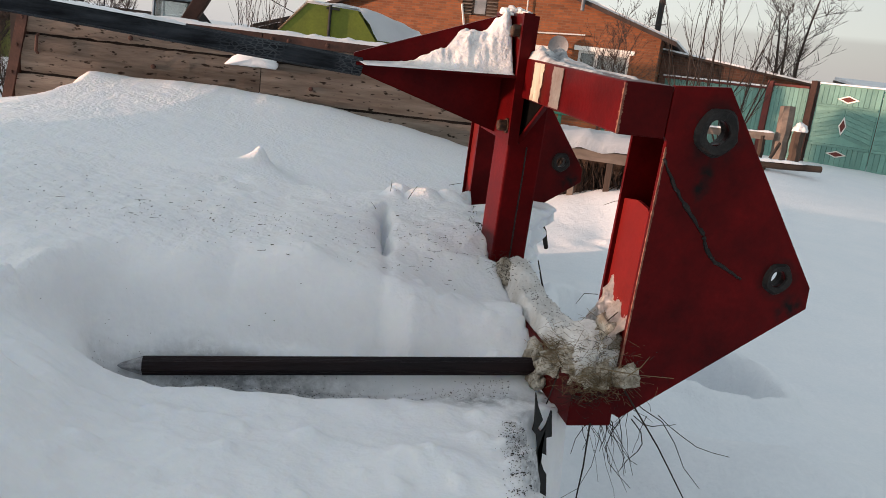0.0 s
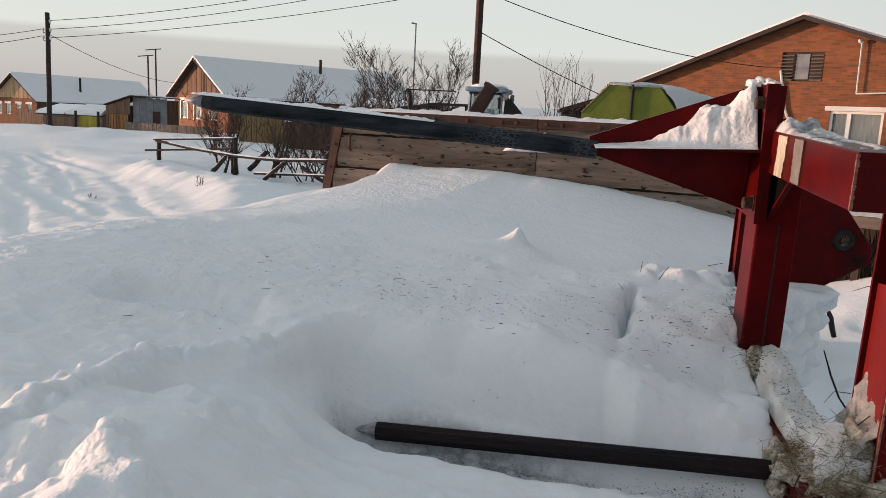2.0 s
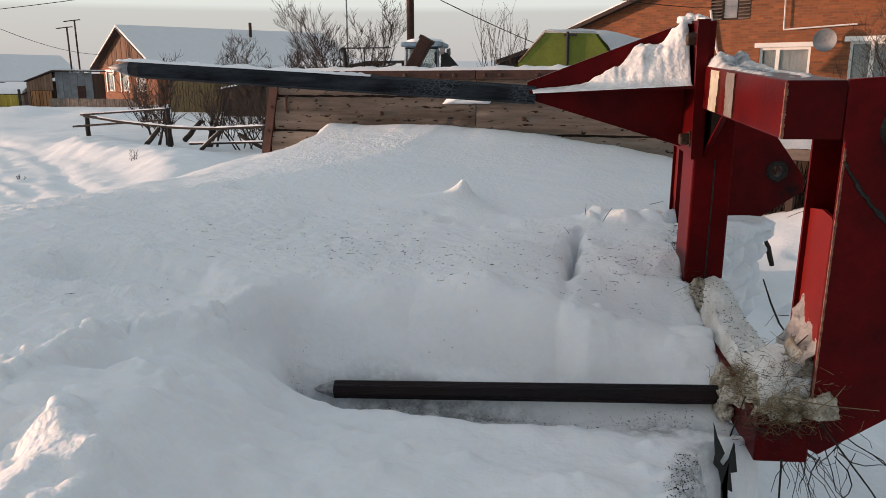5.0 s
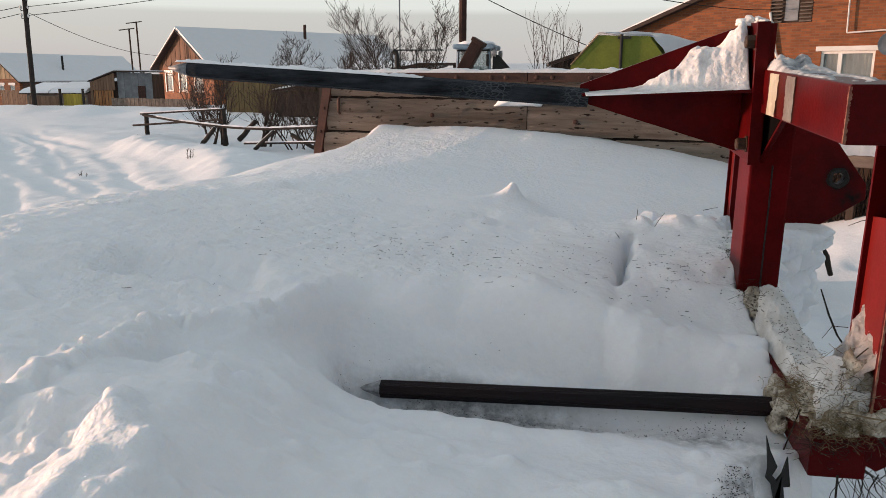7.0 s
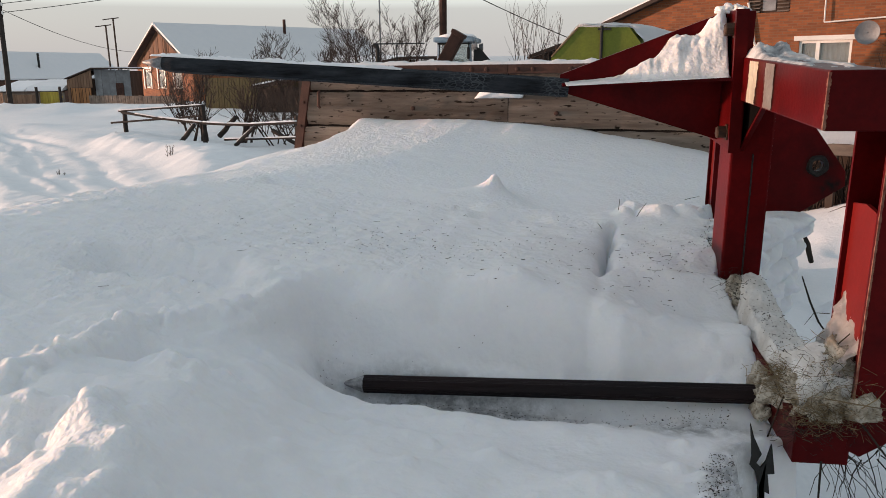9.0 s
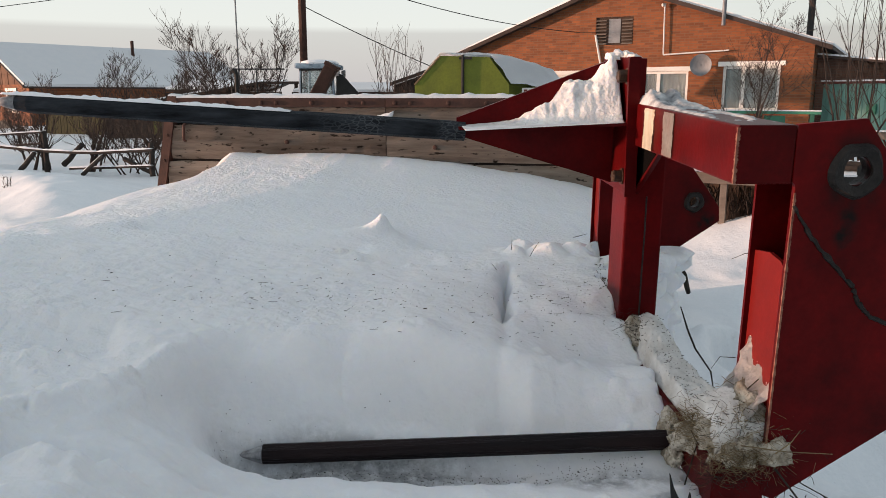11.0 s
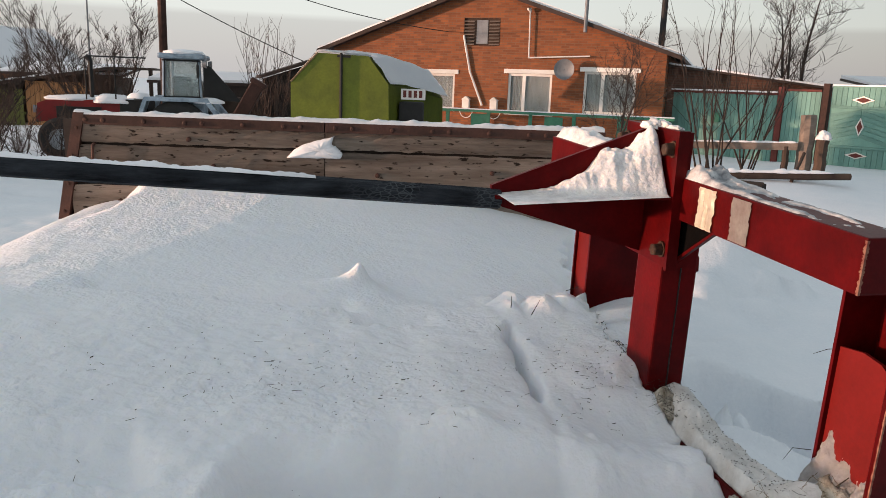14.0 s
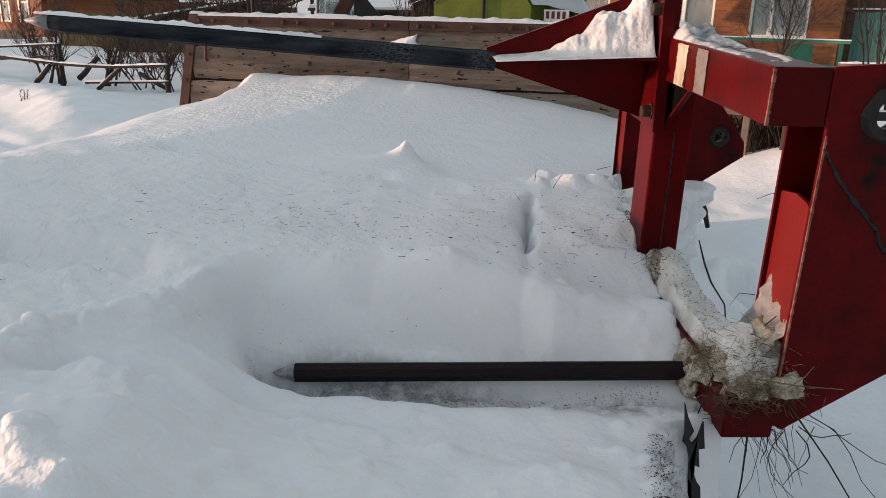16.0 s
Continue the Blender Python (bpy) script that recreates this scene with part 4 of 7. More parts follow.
    # the weld crack across the near plate
    path = [Vector(p) for p in ((0.113, 0, -0.143), (0.153, 0, -0.204), (0.201, 0, -0.255), (0.242, 0, -0.296), (0.256, 0, -0.327), (0.280, 0, -0.353), (0.324, 0, -0.374), (0.358, 0, -0.392))]
    pts, rad = [], []
    for i in range(57):
        k = min(i // 8, 6)
        p = path[k].lerp(path[k + 1], i / 8 - k)
        pts.append((p.x + 0.003 * fbm(i * 0.5, 3.0), -0.001, p.z + 0.003 * fbm(i * 0.5, 8.0)))
        rad.append(max(0.0012, 0.0042 + 0.004 * fbm(i * 0.7, 5.0)) * (0.7 if i < 4 or i > 50 else 1.0))
    bm = tube(pts, rad, 6)
    part("weld_scar", bm, WELD, sp, "dark burnt scar across the plate")
    # lower spike, lying in the snow
    inv = SPEAR.inverted()
    a, b = Vector((0.80, 1.565, 1.000)), Vector((-0.155, 1.66, 0.955))
    tip = b + (b - a).normalized() * 0.055
    pts = [a.lerp(b, i / 20) for i in range(21)] + [b.lerp(tip, 0.85), tip]
    bm = tube([inv @ p for p in pts[:21]], 0.0232, 8)
    part("lower_spike", bm, CHAR_RED, sp, "worn black lower spike, reddish near its root")
    bm = tube([inv @ p for p in (pts[20], pts[21], pts[22])], [0.0231, 0.007, 0.001], 8)
    part("spike_tip", bm, STEEL_TIP, sp, "pointed grey steel tip")


build_spear()


# ---- trailer board ----
def build_trailer():
    tr = empty("trailer", BOARD, "wooden farm trailer side with rusty steel edging, buried in snow", "trailer")
    seams = [1.02, 1.20, 1.385, 1.585, 1.70]
    for i, (z0, z1) in enumerate(zip(seams, seams[1:])):
        for x0, x1 in ((0.06 + 0.06 * i / 2, 1.352), (1.356, 2.75)):
            bm = bmesh.new()
            nx, nz = 30, 6
            rows = []
            for j in range(nz + 1):
                rows.append([bm.verts.new((x0 + (x1 - x0) * k / nx, 0.004 * fbm(k * 0.5 + x0 * 9, j * 0.9 + z0 * 30) + (0.006 if j in (0, nz) else 0), z0 + 0.006 + (z1 - z0 - 0.012) * j / nz + (0.006 * fbm(k * 0.6, z0 * 70 + j) if j in (0, nz) else 0))) for k in range(nx + 1)])
            for r0, r1 in zip(rows, rows[1:]):
                for k in range(nx):
                    bm.faces.new((r0[k], r0[k + 1], r1[k + 1], r1[k]))
            bmesh.ops.solidify(bm, geom=bm.faces[:], thickness=0.03)
            part("plank", bm, PLANK, tr)
    part("inner_wall", box(0.05, 2.74, 0.036, 0.045, 1.0, 1.70), WOOD_BLACK, tr)
    for x0, x1 in ((0.13, 1.352), (1.356, 2.76)):
        part("top_rail", prism([(-0.012, 1.678), (0.055, 1.678), (0.055, 1.727), (-0.012, 1.727)], "x", x0, x1), RUST, tr)
        k = 0
        x = x0 + 0.05
        while x < x1 - 0.03:
            bm = tube([(x, -0.013, 1.70), (x, -0.019, 1.70), (x, -0.022, 1.70)], [0.012, 0.011, 0.006], 10)
            part("rivet", bm, RUST, tr)
            k += 1
            x += 0.085 if k % 3 == 1 else 0.2
    bm = prism([(0.018, 1.20), (0.068, 1.20), (0.176, 1.735), (0.122, 1.735)], "y", -0.014, 0.05)
    part("corner_post", bm, RUST, tr)
    for z in (1.24, 1.38, 1.52, 1.66):
        x = 0.044 + (z - 1.20) * 0.20
        part("rivet", tube([(x, -0.014, z), (x, -0.022, z)], [0.010, 0.006], 8), RUST, tr)
    part("latch", tube([(0.213, -0.012, 1.49), (0.213, -0.03, 1.50), (0.217, -0.03, 1.575), (0.217, -0.012, 1.585)], 0.008, 8), RUST, tr)
    for x, z in ((0.33, 1.30), (0.80, 1.49), (1.62, 1.47), (0.68, 1.62), (2.2, 1.5)):
        part("bolt", tube([(x, 0.0, z), (x, -0.010, z), (x, -0.013, z)], [0.013, 0.012, 0.006], 8), RUST, tr)
    # the bed and the other sides of the trailer
    part("bed", box(0.10, 2.72, 0.046, 1.90, 0.92, 0.99), WOOD_DARK, tr)
    part("far_side", box(0.10, 2.72, 1.86, 1.90, 0.991, 1.52), WOOD_GREY, tr)
    for x in (0.14, 2.66):
        part("end_board", box(x, x + 0.035, 0.047, 1.859, 0.991, 1.52), WOOD_GREY, tr)
    # snow lying along the rail
    bm = bmesh.new()
    n, rows = 150, []
    for i in range(n + 1):
        x = 0.125 + 2.63 * i / n
        h = 0.016 + 0.010 * fbm(x * 5, 3.0) + 0.006 * fbm(x * 17, 8.0)
        rows.append([bm.verts.new((x, yy, 1.726 + h * k)) for yy, k in ((-0.013, 0.0), (-0.012, 0.7), (0.004, 1.15), (0.03, 1.3), (0.056, 0.8), (0.058, 0.0))])
    for a, b in zip(rows, rows[1:]):
        for k in range(5):
            bm.faces.new((a[k], b[k], b[k + 1], a[k + 1]))
    ob = link_mesh("snow_ridge", bm, SNOW, True)
    ob.matrix_world = BOARD
    tagged(ob, "thin ridge of snow on the trailer's top rail", "snow")


build_trailer()


def snow_heap(name, m, rx, ry, rz, seed, mat, label, rough=0.25, cat="snow"):
    """A lumpy clod, flat underneath."""
    bm = bmesh.new()
    bmesh.ops.create_icosphere(bm, subdivisions=4, radius=1)
    for v in bm.verts:
        c = v.co.copy()
        k = 1 + rough * fbm(c.x * 1.5 + seed, c.y * 1.5, c.z * 1.5) + 0.35 * rough * fbm(c.x * 5 + seed, c.y * 5, c.z * 5)
        v.co = Vector((c.x * rx * k, c.y * ry * k, max(c.z, -0.25) * rz * k))
    ob = link_mesh(name, bm, mat, True)
    ob.matrix_world = m
    return tagged(ob, label, cat)


def build_clod():
    """A torn slab of snow on the planks, thick in the middle and ragged at its rim."""
    rim = [(1.164, 1.545), (1.205, 1.59), (1.25, 1.615), (1.319, 1.637), (1.398, 1.657), (1.388, 1.618), (1.425, 1.60), (1.443, 1.575), (1.435, 1.549), (1.30, 1.548)]
    bm = bmesh.new()
    cx, cz = sum(p[0] for p in rim) / len(rim), sum(p[1] for p in rim) / len(rim)
    loop = []
    for (x0, z0), (x1, z1) in zip(rim, rim[1:] + rim[:1]):
        for k in range(6):
            u = k / 6
            j = 0.006 * fbm(x0 * 60 + k, z0 * 60)
            loop.append((x0 + (x1 - x0) * u + j, z0 + (z1 - z0) * u + j))
    rows = []
    for s, y in ((1.0, 0.004), (1.0, -0.010), (0.93, -0.022), (0.75, -0.032), (0.45, -0.036), (0.2, -0.038)):
        rows.append([bm.verts.new((cx + (x - cx) * s, y + 0.006 * fbm(x * 30, z * 30, s * 3), cz + (z - cz) * s)) for x, z in loop])
    for a, b in zip(rows, rows[1:]):
        for k in range(len(loop)):
            bm.faces.new((a[k], a[(k + 1) % len(loop)], b[(k + 1) % len(loop)], b[k]))
    bm.faces.new(rows[-1]), bm.faces.new(rows[0][::-1])
    ob = link_mesh("snow_clod", bm, SNOW, True)
    ob.matrix_world = BOARD
    tagged(ob, "torn slab of snow clinging to the trailer planks", "snow")


build_clod()


# ---- brick house ----
HOUSE = pose(11.77, 20.28, 0, 0, 0, 145)     # x runs along the gable from its near corner


def window(parent, x0, x1, z0, z1, sashes, depth=0.10):
    """A window set into the wall; the wall's face is y = 0 and looks to +y."""
    w = empty("window", Matrix(), "", "")
    w.parent = parent
    for key in ("label", "category"):
        if key in w:
            del w[key]
    part("lintel", box(x0 - 0.12, x1 + 0.14, -0.02, 0.035, z1, z1 + 0.13, 0.01), WHITE, w, "white painted lintel")
    part("sill", box(x0 - 0.08, x1 + 0.08, -0.02, 0.07, z0 - 0.06, z0, 0.01), WHITE, w, "white window sill with snow")
    f = 0.07
    bm = box(x0, x1, -depth, -depth + 0.06, z0, z0 + f)
    box(x0, x1, -depth, -depth + 0.06, z1 - f, z1, bm=bm)
    for x in (x0, x1 - f):
        box(x, x + f, -depth, -depth + 0.06, z0 + f, z1 - f, bm=bm)
    for s in sashes:
        x = x0 + (x1 - x0) * s
        box(x - 0.05, x + 0.05, -depth, -depth + 0.065, z0 + f, z1 - f, bm=bm)
    part("window_frame", bm, WHITE, w, "white window frame")
    cuts = [x0 + f] + [x0 + (x1 - x0) * s for s in sashes] + [x1 - f]
    for a, b in zip(cuts, cuts[1:]):
        part("pane", box(a, b, -depth + 0.01, -depth + 0.02, z0 + f, z1 - f), GLASS, w)
        c = b if b - a < 0.6 * (x1 - x0) else a + 0.22 * (b - a)
        part("curtain", prism([(a + (c - a) * k / 12, -depth - 0.10 + 0.02 * (k % 2)) for k in range(13)] + [(c, -depth - 0.14), (a, -depth - 0.14)], "z", z0 + f, z1 - f), CURTAIN, w, "pale curtain behind the glass")
    return w


def build_house():
    ho = empty("brick_house", HOUSE, "orange brick house with a low snow-covered gable roof", "house")
    W, eave, apex, deep, top = 10.6, 3.05, 4.9, 10.0, 5.55
    holes = [(6.36, 7.80, 1.24, 2.33), (3.27, 4.63, 1.22, 2.40), (0.80, 2.31, 1.29, 2.51), (4.96, 6.12, 3.20, 4.02)]
    # gable wall, pierced by its windows
    bm = pierced_wall([(0, 0), (W, 0), (W, eave), (top, apex), (0, eave)], holes, -0.38, 0.0)
    part("wall", bm, BRICK, ho)
    part("wall", box(0.0, 0.38, -deep, -0.381, 0, eave), BRICK, ho)
    part("wall", box(W - 0.38, W, -deep, -0.381, 0, eave), BRICK, ho)
    part("wall", prism([(0.381, 0), (W - 0.381, 0), (W - 0.381, eave), (top, apex), (0.381, eave)], "y", -deep, -deep + 0.38), BRICK, ho)
    part("floor_slab", box(0.381, W - 0.381, -deep + 0.381, -0.381, 0.3, 0.4), WOOD_DARK, ho)
    part("attic_floor", box(0.381, W - 0.381, -deep + 0.381, -0.381, 2.8, 2.9), WOOD_DARK, ho)
    over = 0.45
    for s in (0, 1):
        x = (lambda v: v) if s == 0 else (lambda v: W - v)
        sl = (apex - eave) / (top if s == 0 else W - top)
        for name, lo, hi, m in (("roof", 0.0, 0.10, ROOF), ("roof_snow", 0.102, 0.19, SNOW)):
            bm = prism([(x(-over), eave - over * sl + lo), (top, apex + lo), (top, apex + hi), (x(-over), eave - over * sl + hi * 0.9)], "y", -deep - 0.3, 0.32 if name == "roof" else 0.24)
            part(name, bm, m, ho)
        part("verge_board", prism([(x(-over), eave - over * sl - 0.02), (top, apex - 0.02), (top, apex + 0.10), (x(-over), eave - over * sl + 0.10)], "y", 0.322, 0.35), ROOF, ho)
    for h, s in zip(holes[:3], ((0.36,), (0.36,), (0.36,))):
        window(ho, *h, [1 - s[0]])
    # attic vent with louvres each side of a small pane
    vent = part("attic_vent", box(4.96, 6.12, -0.12, -0.06, 3.20, 4.02), WOOD_DARK, ho, "dark wooden attic opening with louvres")
    for x0, x1 in ((4.98, 5.30), (5.78, 6.10)):
        for i in range(8):
            z = 3.25 + i * 0.097
            part("slat", prism([(-0.05, z), (0.03, z - 0.03), (0.03, z - 0.01), (-0.05, z + 0.02)], "x", x0, x1), WOOD_GREY, vent)
    part("pane", box(5.36, 5.72, -0.055, -0.045, 3.26, 3.96), GREY, vent)
    # satellite dish, pipes, meter boxes, cable
    dish = part("satellite_dish", bmesh.new(), GREY, ho)
    bm = bmesh.new()
    n = 24
    rings = []
    for q in (0.02, 0.12, 0.22, 0.30, 0.305):
        rings.append([bm.verts.new((2.86 + q * math.cos(k * math.tau / n), 0.30 + 0.9 * q * q - (0.02 if q > 0.302 else 0), 2.55 + q * math.sin(k * math.tau / n))) for k in range(n)])
    for a, b in zip(rings, rings[1:]):
        for k in range(n):
            bm.faces.new((a[k], a[(k + 1) % n], b[(k + 1) % n], b[k]))
    bm.to_mesh(dish.data)
    bm.free()
    dish.data.materials.clear()
    dish.data.materials.append(GREY)
    part("arm", tube([(2.86, 0.0, 2.5), (2.86, 0.28, 2.55)], 0.025, 8), GREY, dish)
    part("gas_pipe", tube([(4.03, 0.10, 4.22), (4.0, 0.10, 2.88), (4.0, 0.10, 2.87), (2.17, 0.10, 2.95)], 0.022, 8), WHITE, ho, "pale gas pipe along the wall")
    part("cap", tube([(4.03, 0.10, 4.18), (4.03, 0.10, 4.28), (4.09, 0.16, 4.26)], [0.03, 0.05, 0.05], 8), WHITE, ho)
    part("cable_duct", tube([(6.1, 0.05, 3.5), (6.03, 0.06, 3.2), (5.85, 0.06, 2.4), (5.42, 0.06, 1.4)], 0.035, 8), WHITE, ho, "pale cable duct hanging down the wall")
    for x in (5.93, 5.03):
        mb = part("meter_box", box(x - 0.11, x + 0.11, 0.0, 0.16, 1.30, 1.56, 0.01), WHITE, ho, "white meter box")
        part("roof_cap", prism([(x - 0.14, 1.56), (x + 0.14, 1.56), (x, 1.66)], "y", -0.0, 0.18), WHITE, mb)
        part("hoop", tube([(x + 0.22 * math.cos(a), 0.05, 1.28 - 0.28 * math.sin(a)) for a in [i * math.pi / 10 for i in range(11)]], 0.012, 6), WHITE, mb)
    part("flue", tube([(2.31, 0.42, 3.6), (2.31, 0.42, 5.0)], 0.055, 10), GREY, ho, "steel flue pipe")
    part("chimney", tube([(0.3, -1.5, 2.9), (0.3, -1.5, 5.0), (0.3, -1.5, 5.02), (0.3, -1.5, 5.2)], [0.09, 0.09, 0.12, 0.12], 10), BLACK, ho, "dark stove pipe through the roof")
    # low annex along the sunny side wall
    an = empty("shed", HOUSE, "low brick annex with a sagging snow-edged roof", "shed")
    # the annex's shade is painted in with the darker brick
    part("wall", prism([(-6.5, 0), (-0.02, 0), (-0.02, 2.748), (-6.5, 1.984)], "y", -7.0, -1.0), BRICK_SHADED, an)
    part("roof", prism([(-6.8, 1.95), (-0.02, 2.75), (-0.02, 2.81), (-6.8, 2.01)], "y", -7.3, -0.7), ROOF, an)
    part("roof_snow", prism([(-6.8, 2.012), (-0.02, 2.812), (-0.02, 2.86), (-6.8, 2.06)], "y", -7.3, -0.72), SNOW, an)


build_house()


# ---- bare trees and bushes ----
def grow(bm, start, way, length, radius, level, rng, spread, sides, least=0.002):
    pts, rad = [start], [radius]
    p, d = start.copy(), way.copy()
    n = 5 if level > 1 else 4
    for i in range(n):
        d = (d + Vector((rng.uniform(-1, 1), rng.uniform(-1, 1), rng.uniform(-0.4, 1.1))) * 0.17).normalized()
        p = p + d * length / n
        pts.append(p.copy())
        rad.append(max(least * 0.6, radius * (1 - 0.72 * (i + 1) / n)))
    tube(pts, rad, sides, bm, cap=False)
    if level > 0:
        for k in range(rng.randint(2, 4) + (2 if level == 1 else 1)):
            i = rng.randint(1, n)
            side = Vector((rng.uniform(-1, 1), rng.uniform(-1, 1), rng.uniform(-0.25, 0.8)))
            w = (d * 0.7 + side * spread).normalized()
            grow(bm, pts[i], w, length * rng.uniform(0.45, 0.7), max(least, rad[i] * 0.7), level - 1, rng, spread, 3, least)


def bare_tree(name, base, height, stems, seed, label, lean=0.35, levels=3, thick=0.05, spread=0.8, mat=BARK, cat="tree", group=""):
    rng = random.Random(seed)
    least = 0.00027 * math.hypot(base[0], base[1])
    tr = empty(name, pose(*base), label, cat, group)
    bm, tw = bmesh.new(), bmesh.new()
    for s in range(stems):
        a = rng.uniform(0, math.tau)
        d = Vector((math.cos(a) * lean, math.sin(a) * lean, 1)).normalized()
        st = Vector((rng.uniform(-0.1, 0.1) * stems * 0.3, rng.uniform(-0.1, 0.1) * stems * 0.3, -0.1))
        h = height * rng.uniform(0.75, 1.0)
        pts, rad, p = [st.copy()], [thick], st.copy()
        for i in range(7):
            d = (d + Vector((rng.uniform(-1, 1), rng.uniform(-1, 1), 0.35)) * 0.10).normalized()
            p = p + d * h / 7
            pts.append(p.copy())
            rad.append(max(least, thick * (1 - 0.8 * (i + 1) / 7)))
        tube(pts, rad, 6, bm)
        for i in range(2, 8):
            for k in range(rng.randint(1, 3)):
                side = Vector((rng.uniform(-1, 1), rng.uniform(-1, 1), rng.uniform(0.0, 0.7)))
                grow(tw, pts[i], (d * 0.5 + side * spread).normalized(), h * rng.uniform(0.18, 0.4) * (1.15 - i / 12), max(least, rad[i] * 0.45), levels - 2, rng, spread, 3, least)
    part("trunk", bm, mat, tr)
    part("crown", tw, TWIG if mat is TWIG else BARK, tr)
    return tr


bare_tree("tree", (-3.3, 20.9, GROUND), 3.3, 9, 1, "bare many-stemmed tree with fine dark twigs", 0.55, 4, 0.035, 0.75)
bare_tree("tree", (-6.6, 23.2, GROUND), 2.7, 8, 2, "bare many-stemmed tree with fine dark twigs", 0.75, 4, 0.035, 0.8)
bare_tree("bush", (0.5, 18.5, GROUND), 3.0, 15, 3, "upright bare bush of thin shoots", 0.25, 2, 0.016, 0.35, TWIG, "bush")
bare_tree("bush", (1.35, 17.9, GROUND), 2.0, 16, 71, "low brown bush of thin shoots by the booth", 0.45, 2, 0.014, 0.5, TWIG, "bush")
bare_tree("tree", (6.95, 14.1, GROUND), 3.0, 2, 14, "small bare apple tree in front of the house", 0.5, 4, 0.03, 0.95)
bare_tree("bush", (8.5, 12.9, 0.5), 3.5, 9, 5, "tall bare bush by the wooden rail", 0.40, 2, 0.020, 0.40, BARK, "bush")
bare_tree("bush", (9.4, 13.3, 0.5), 3.3, 7, 6, "tall bare bush by the wooden rail", 0.42, 2, 0.020, 0.42, BARK, "bush")
bare_tree("tree", (18.4, 22.9, GROUND), 5.6, 3, 17, "bare gnarled tree behind the turquoise fence", 0.38, 4, 0.10, 1.25)
bare_tree("tree", (21.5, 18.5, GROUND), 3.2, 3, 8, "bare tree behind the turquoise fence", 0.4, 4, 0.05, 0.9)


# ---- turquoise fence and gates ----
FENCE = pose(12.16, 21.65, 0, 0, 0, -60.7)


def build_fence():
    fe = empty("fence", FENCE, "turquoise plank fence with rust-red rail and posts", "fence")
    w = 0.115
    k = 0
    spans = [(-0.05, 3.9, 2.08), (4.05, 5.0, 2.2), (8.55, 15.0, 2.3)]
    for a, b, top in spans:
        x = a
        while x < b - 0.02:
            h = top - 0.06 + 0.01 * math.sin(k * 2.3)
            part("plank", box(x, min(x + w, b) - 0.008, -0.012, 0.012, 0.15, h), TEAL, fe)
            x += w
            k += 1
        part("rail", box(a, b, -0.04, 0.05, top - 0.058, top, 0.01), MAROON, fe)
        part("rail", box(a, b, 0.014, 0.06, 0.75, 0.83), TEAL, fe)
    for x, top in ((3.97, 2.25), (5.12, 2.36), (8.42, 2.4)):
        part("post", box(x - 0.08, x + 0.08, -0.09, 0.09, 0, top, 0.012), MAROON if x < 5 else RUST, fe)
    part("letter_box", box(2.05, 2.3, -0.09, -0.013, 1.22, 1.48, 0.01), TEAL_DARK, fe, "green metal letter box")
    ga = empty("gate", FENCE, "turquoise double wooden gate with red and white diamonds", "gate")
    for a, b in ((5.24, 6.78), (6.80, 8.33)):
        leaf = part("leaf", box(a, b, 0.012, 0.03, 0.22, 2.30), TEAL, ga)
        n = 12
        for i in range(n):
            x0, x1 = a + (b - a) * i / n, a + (b - a) * (i + 1) / n
            part("plank", box(x0, x1 - 0.01, -0.006, 0.0115, 1.82, 2.27), TEAL, leaf)
            part("plank", box(x0, x1 - 0.01, -0.006, 0.0115, 0.26, 0.74), TEAL, leaf)
        for z in (0.78, 1.78):
            part("ledge", box(a + 0.02, b - 0.02, -0.03, 0.0115, z - 0.03, z + 0.03, 0.005), TEAL, leaf)
        mid = (a + b) / 2
        for s in (-1, 1):
            for i in range(8):
                z0 = 0.82 + i * 0.115
                e = mid if s < 0 else mid
                lo, hi = sorted((mid + s * 0.012, mid + s * (b - a) / 2 * 0.96))
                rise = 0.22 * s
                pts = [(lo, z0 + (0.0 if s > 0 else 0.0)), (hi, z0 + 0.0), (hi, z0 + 0.10), (lo, z0 + 0.10)]
                pts = [(px, min(1.74, max(0.82, pz - rise * ((px - mid) / 0.75) + 0.1))) for px, pz in pts]
                if pts[1][1] < pts[2][1] and pts[0][1] < pts[3][1]:
                    part("plank", prism(pts, "y", -0.006, 0.0115), TEAL, leaf)
        for z, rx, rz in ((1.97, 0.27, 0.10), (1.30, 0.10, 0.24), (0.58, 0.27, 0.09)):
            di = part("diamond", prism([(mid - rx, z), (mid, z - rz), (mid + rx, z), (mid, z + rz)], "y", -0.022, -0.0065), WHITE, leaf, "white diamond")
            part("inlay", prism([(mid - rx * 0.68, z), (mid, z - rz * 0.68), (mid + rx * 0.68, z), (mid, z + rz * 0.68)], "y", -0.028, -0.0225), MAROON, di, "dark red diamond")
    for a, b, top, what in ((5.24, 8.33, 2.30, "gate"), (-0.05, 3.9, 2.08, "fence"), (8.55, 15.0, 2.3, "fence")):
        ob = link_mesh("snow", box(a, b, -0.05, 0.06, top + 0.001, top + 0.045, 0.015), SNOW)
        ob.matrix_world = FENCE
        tagged(ob, "thin snow lying along the top of the turquoise " + what, "snow")


build_fence()


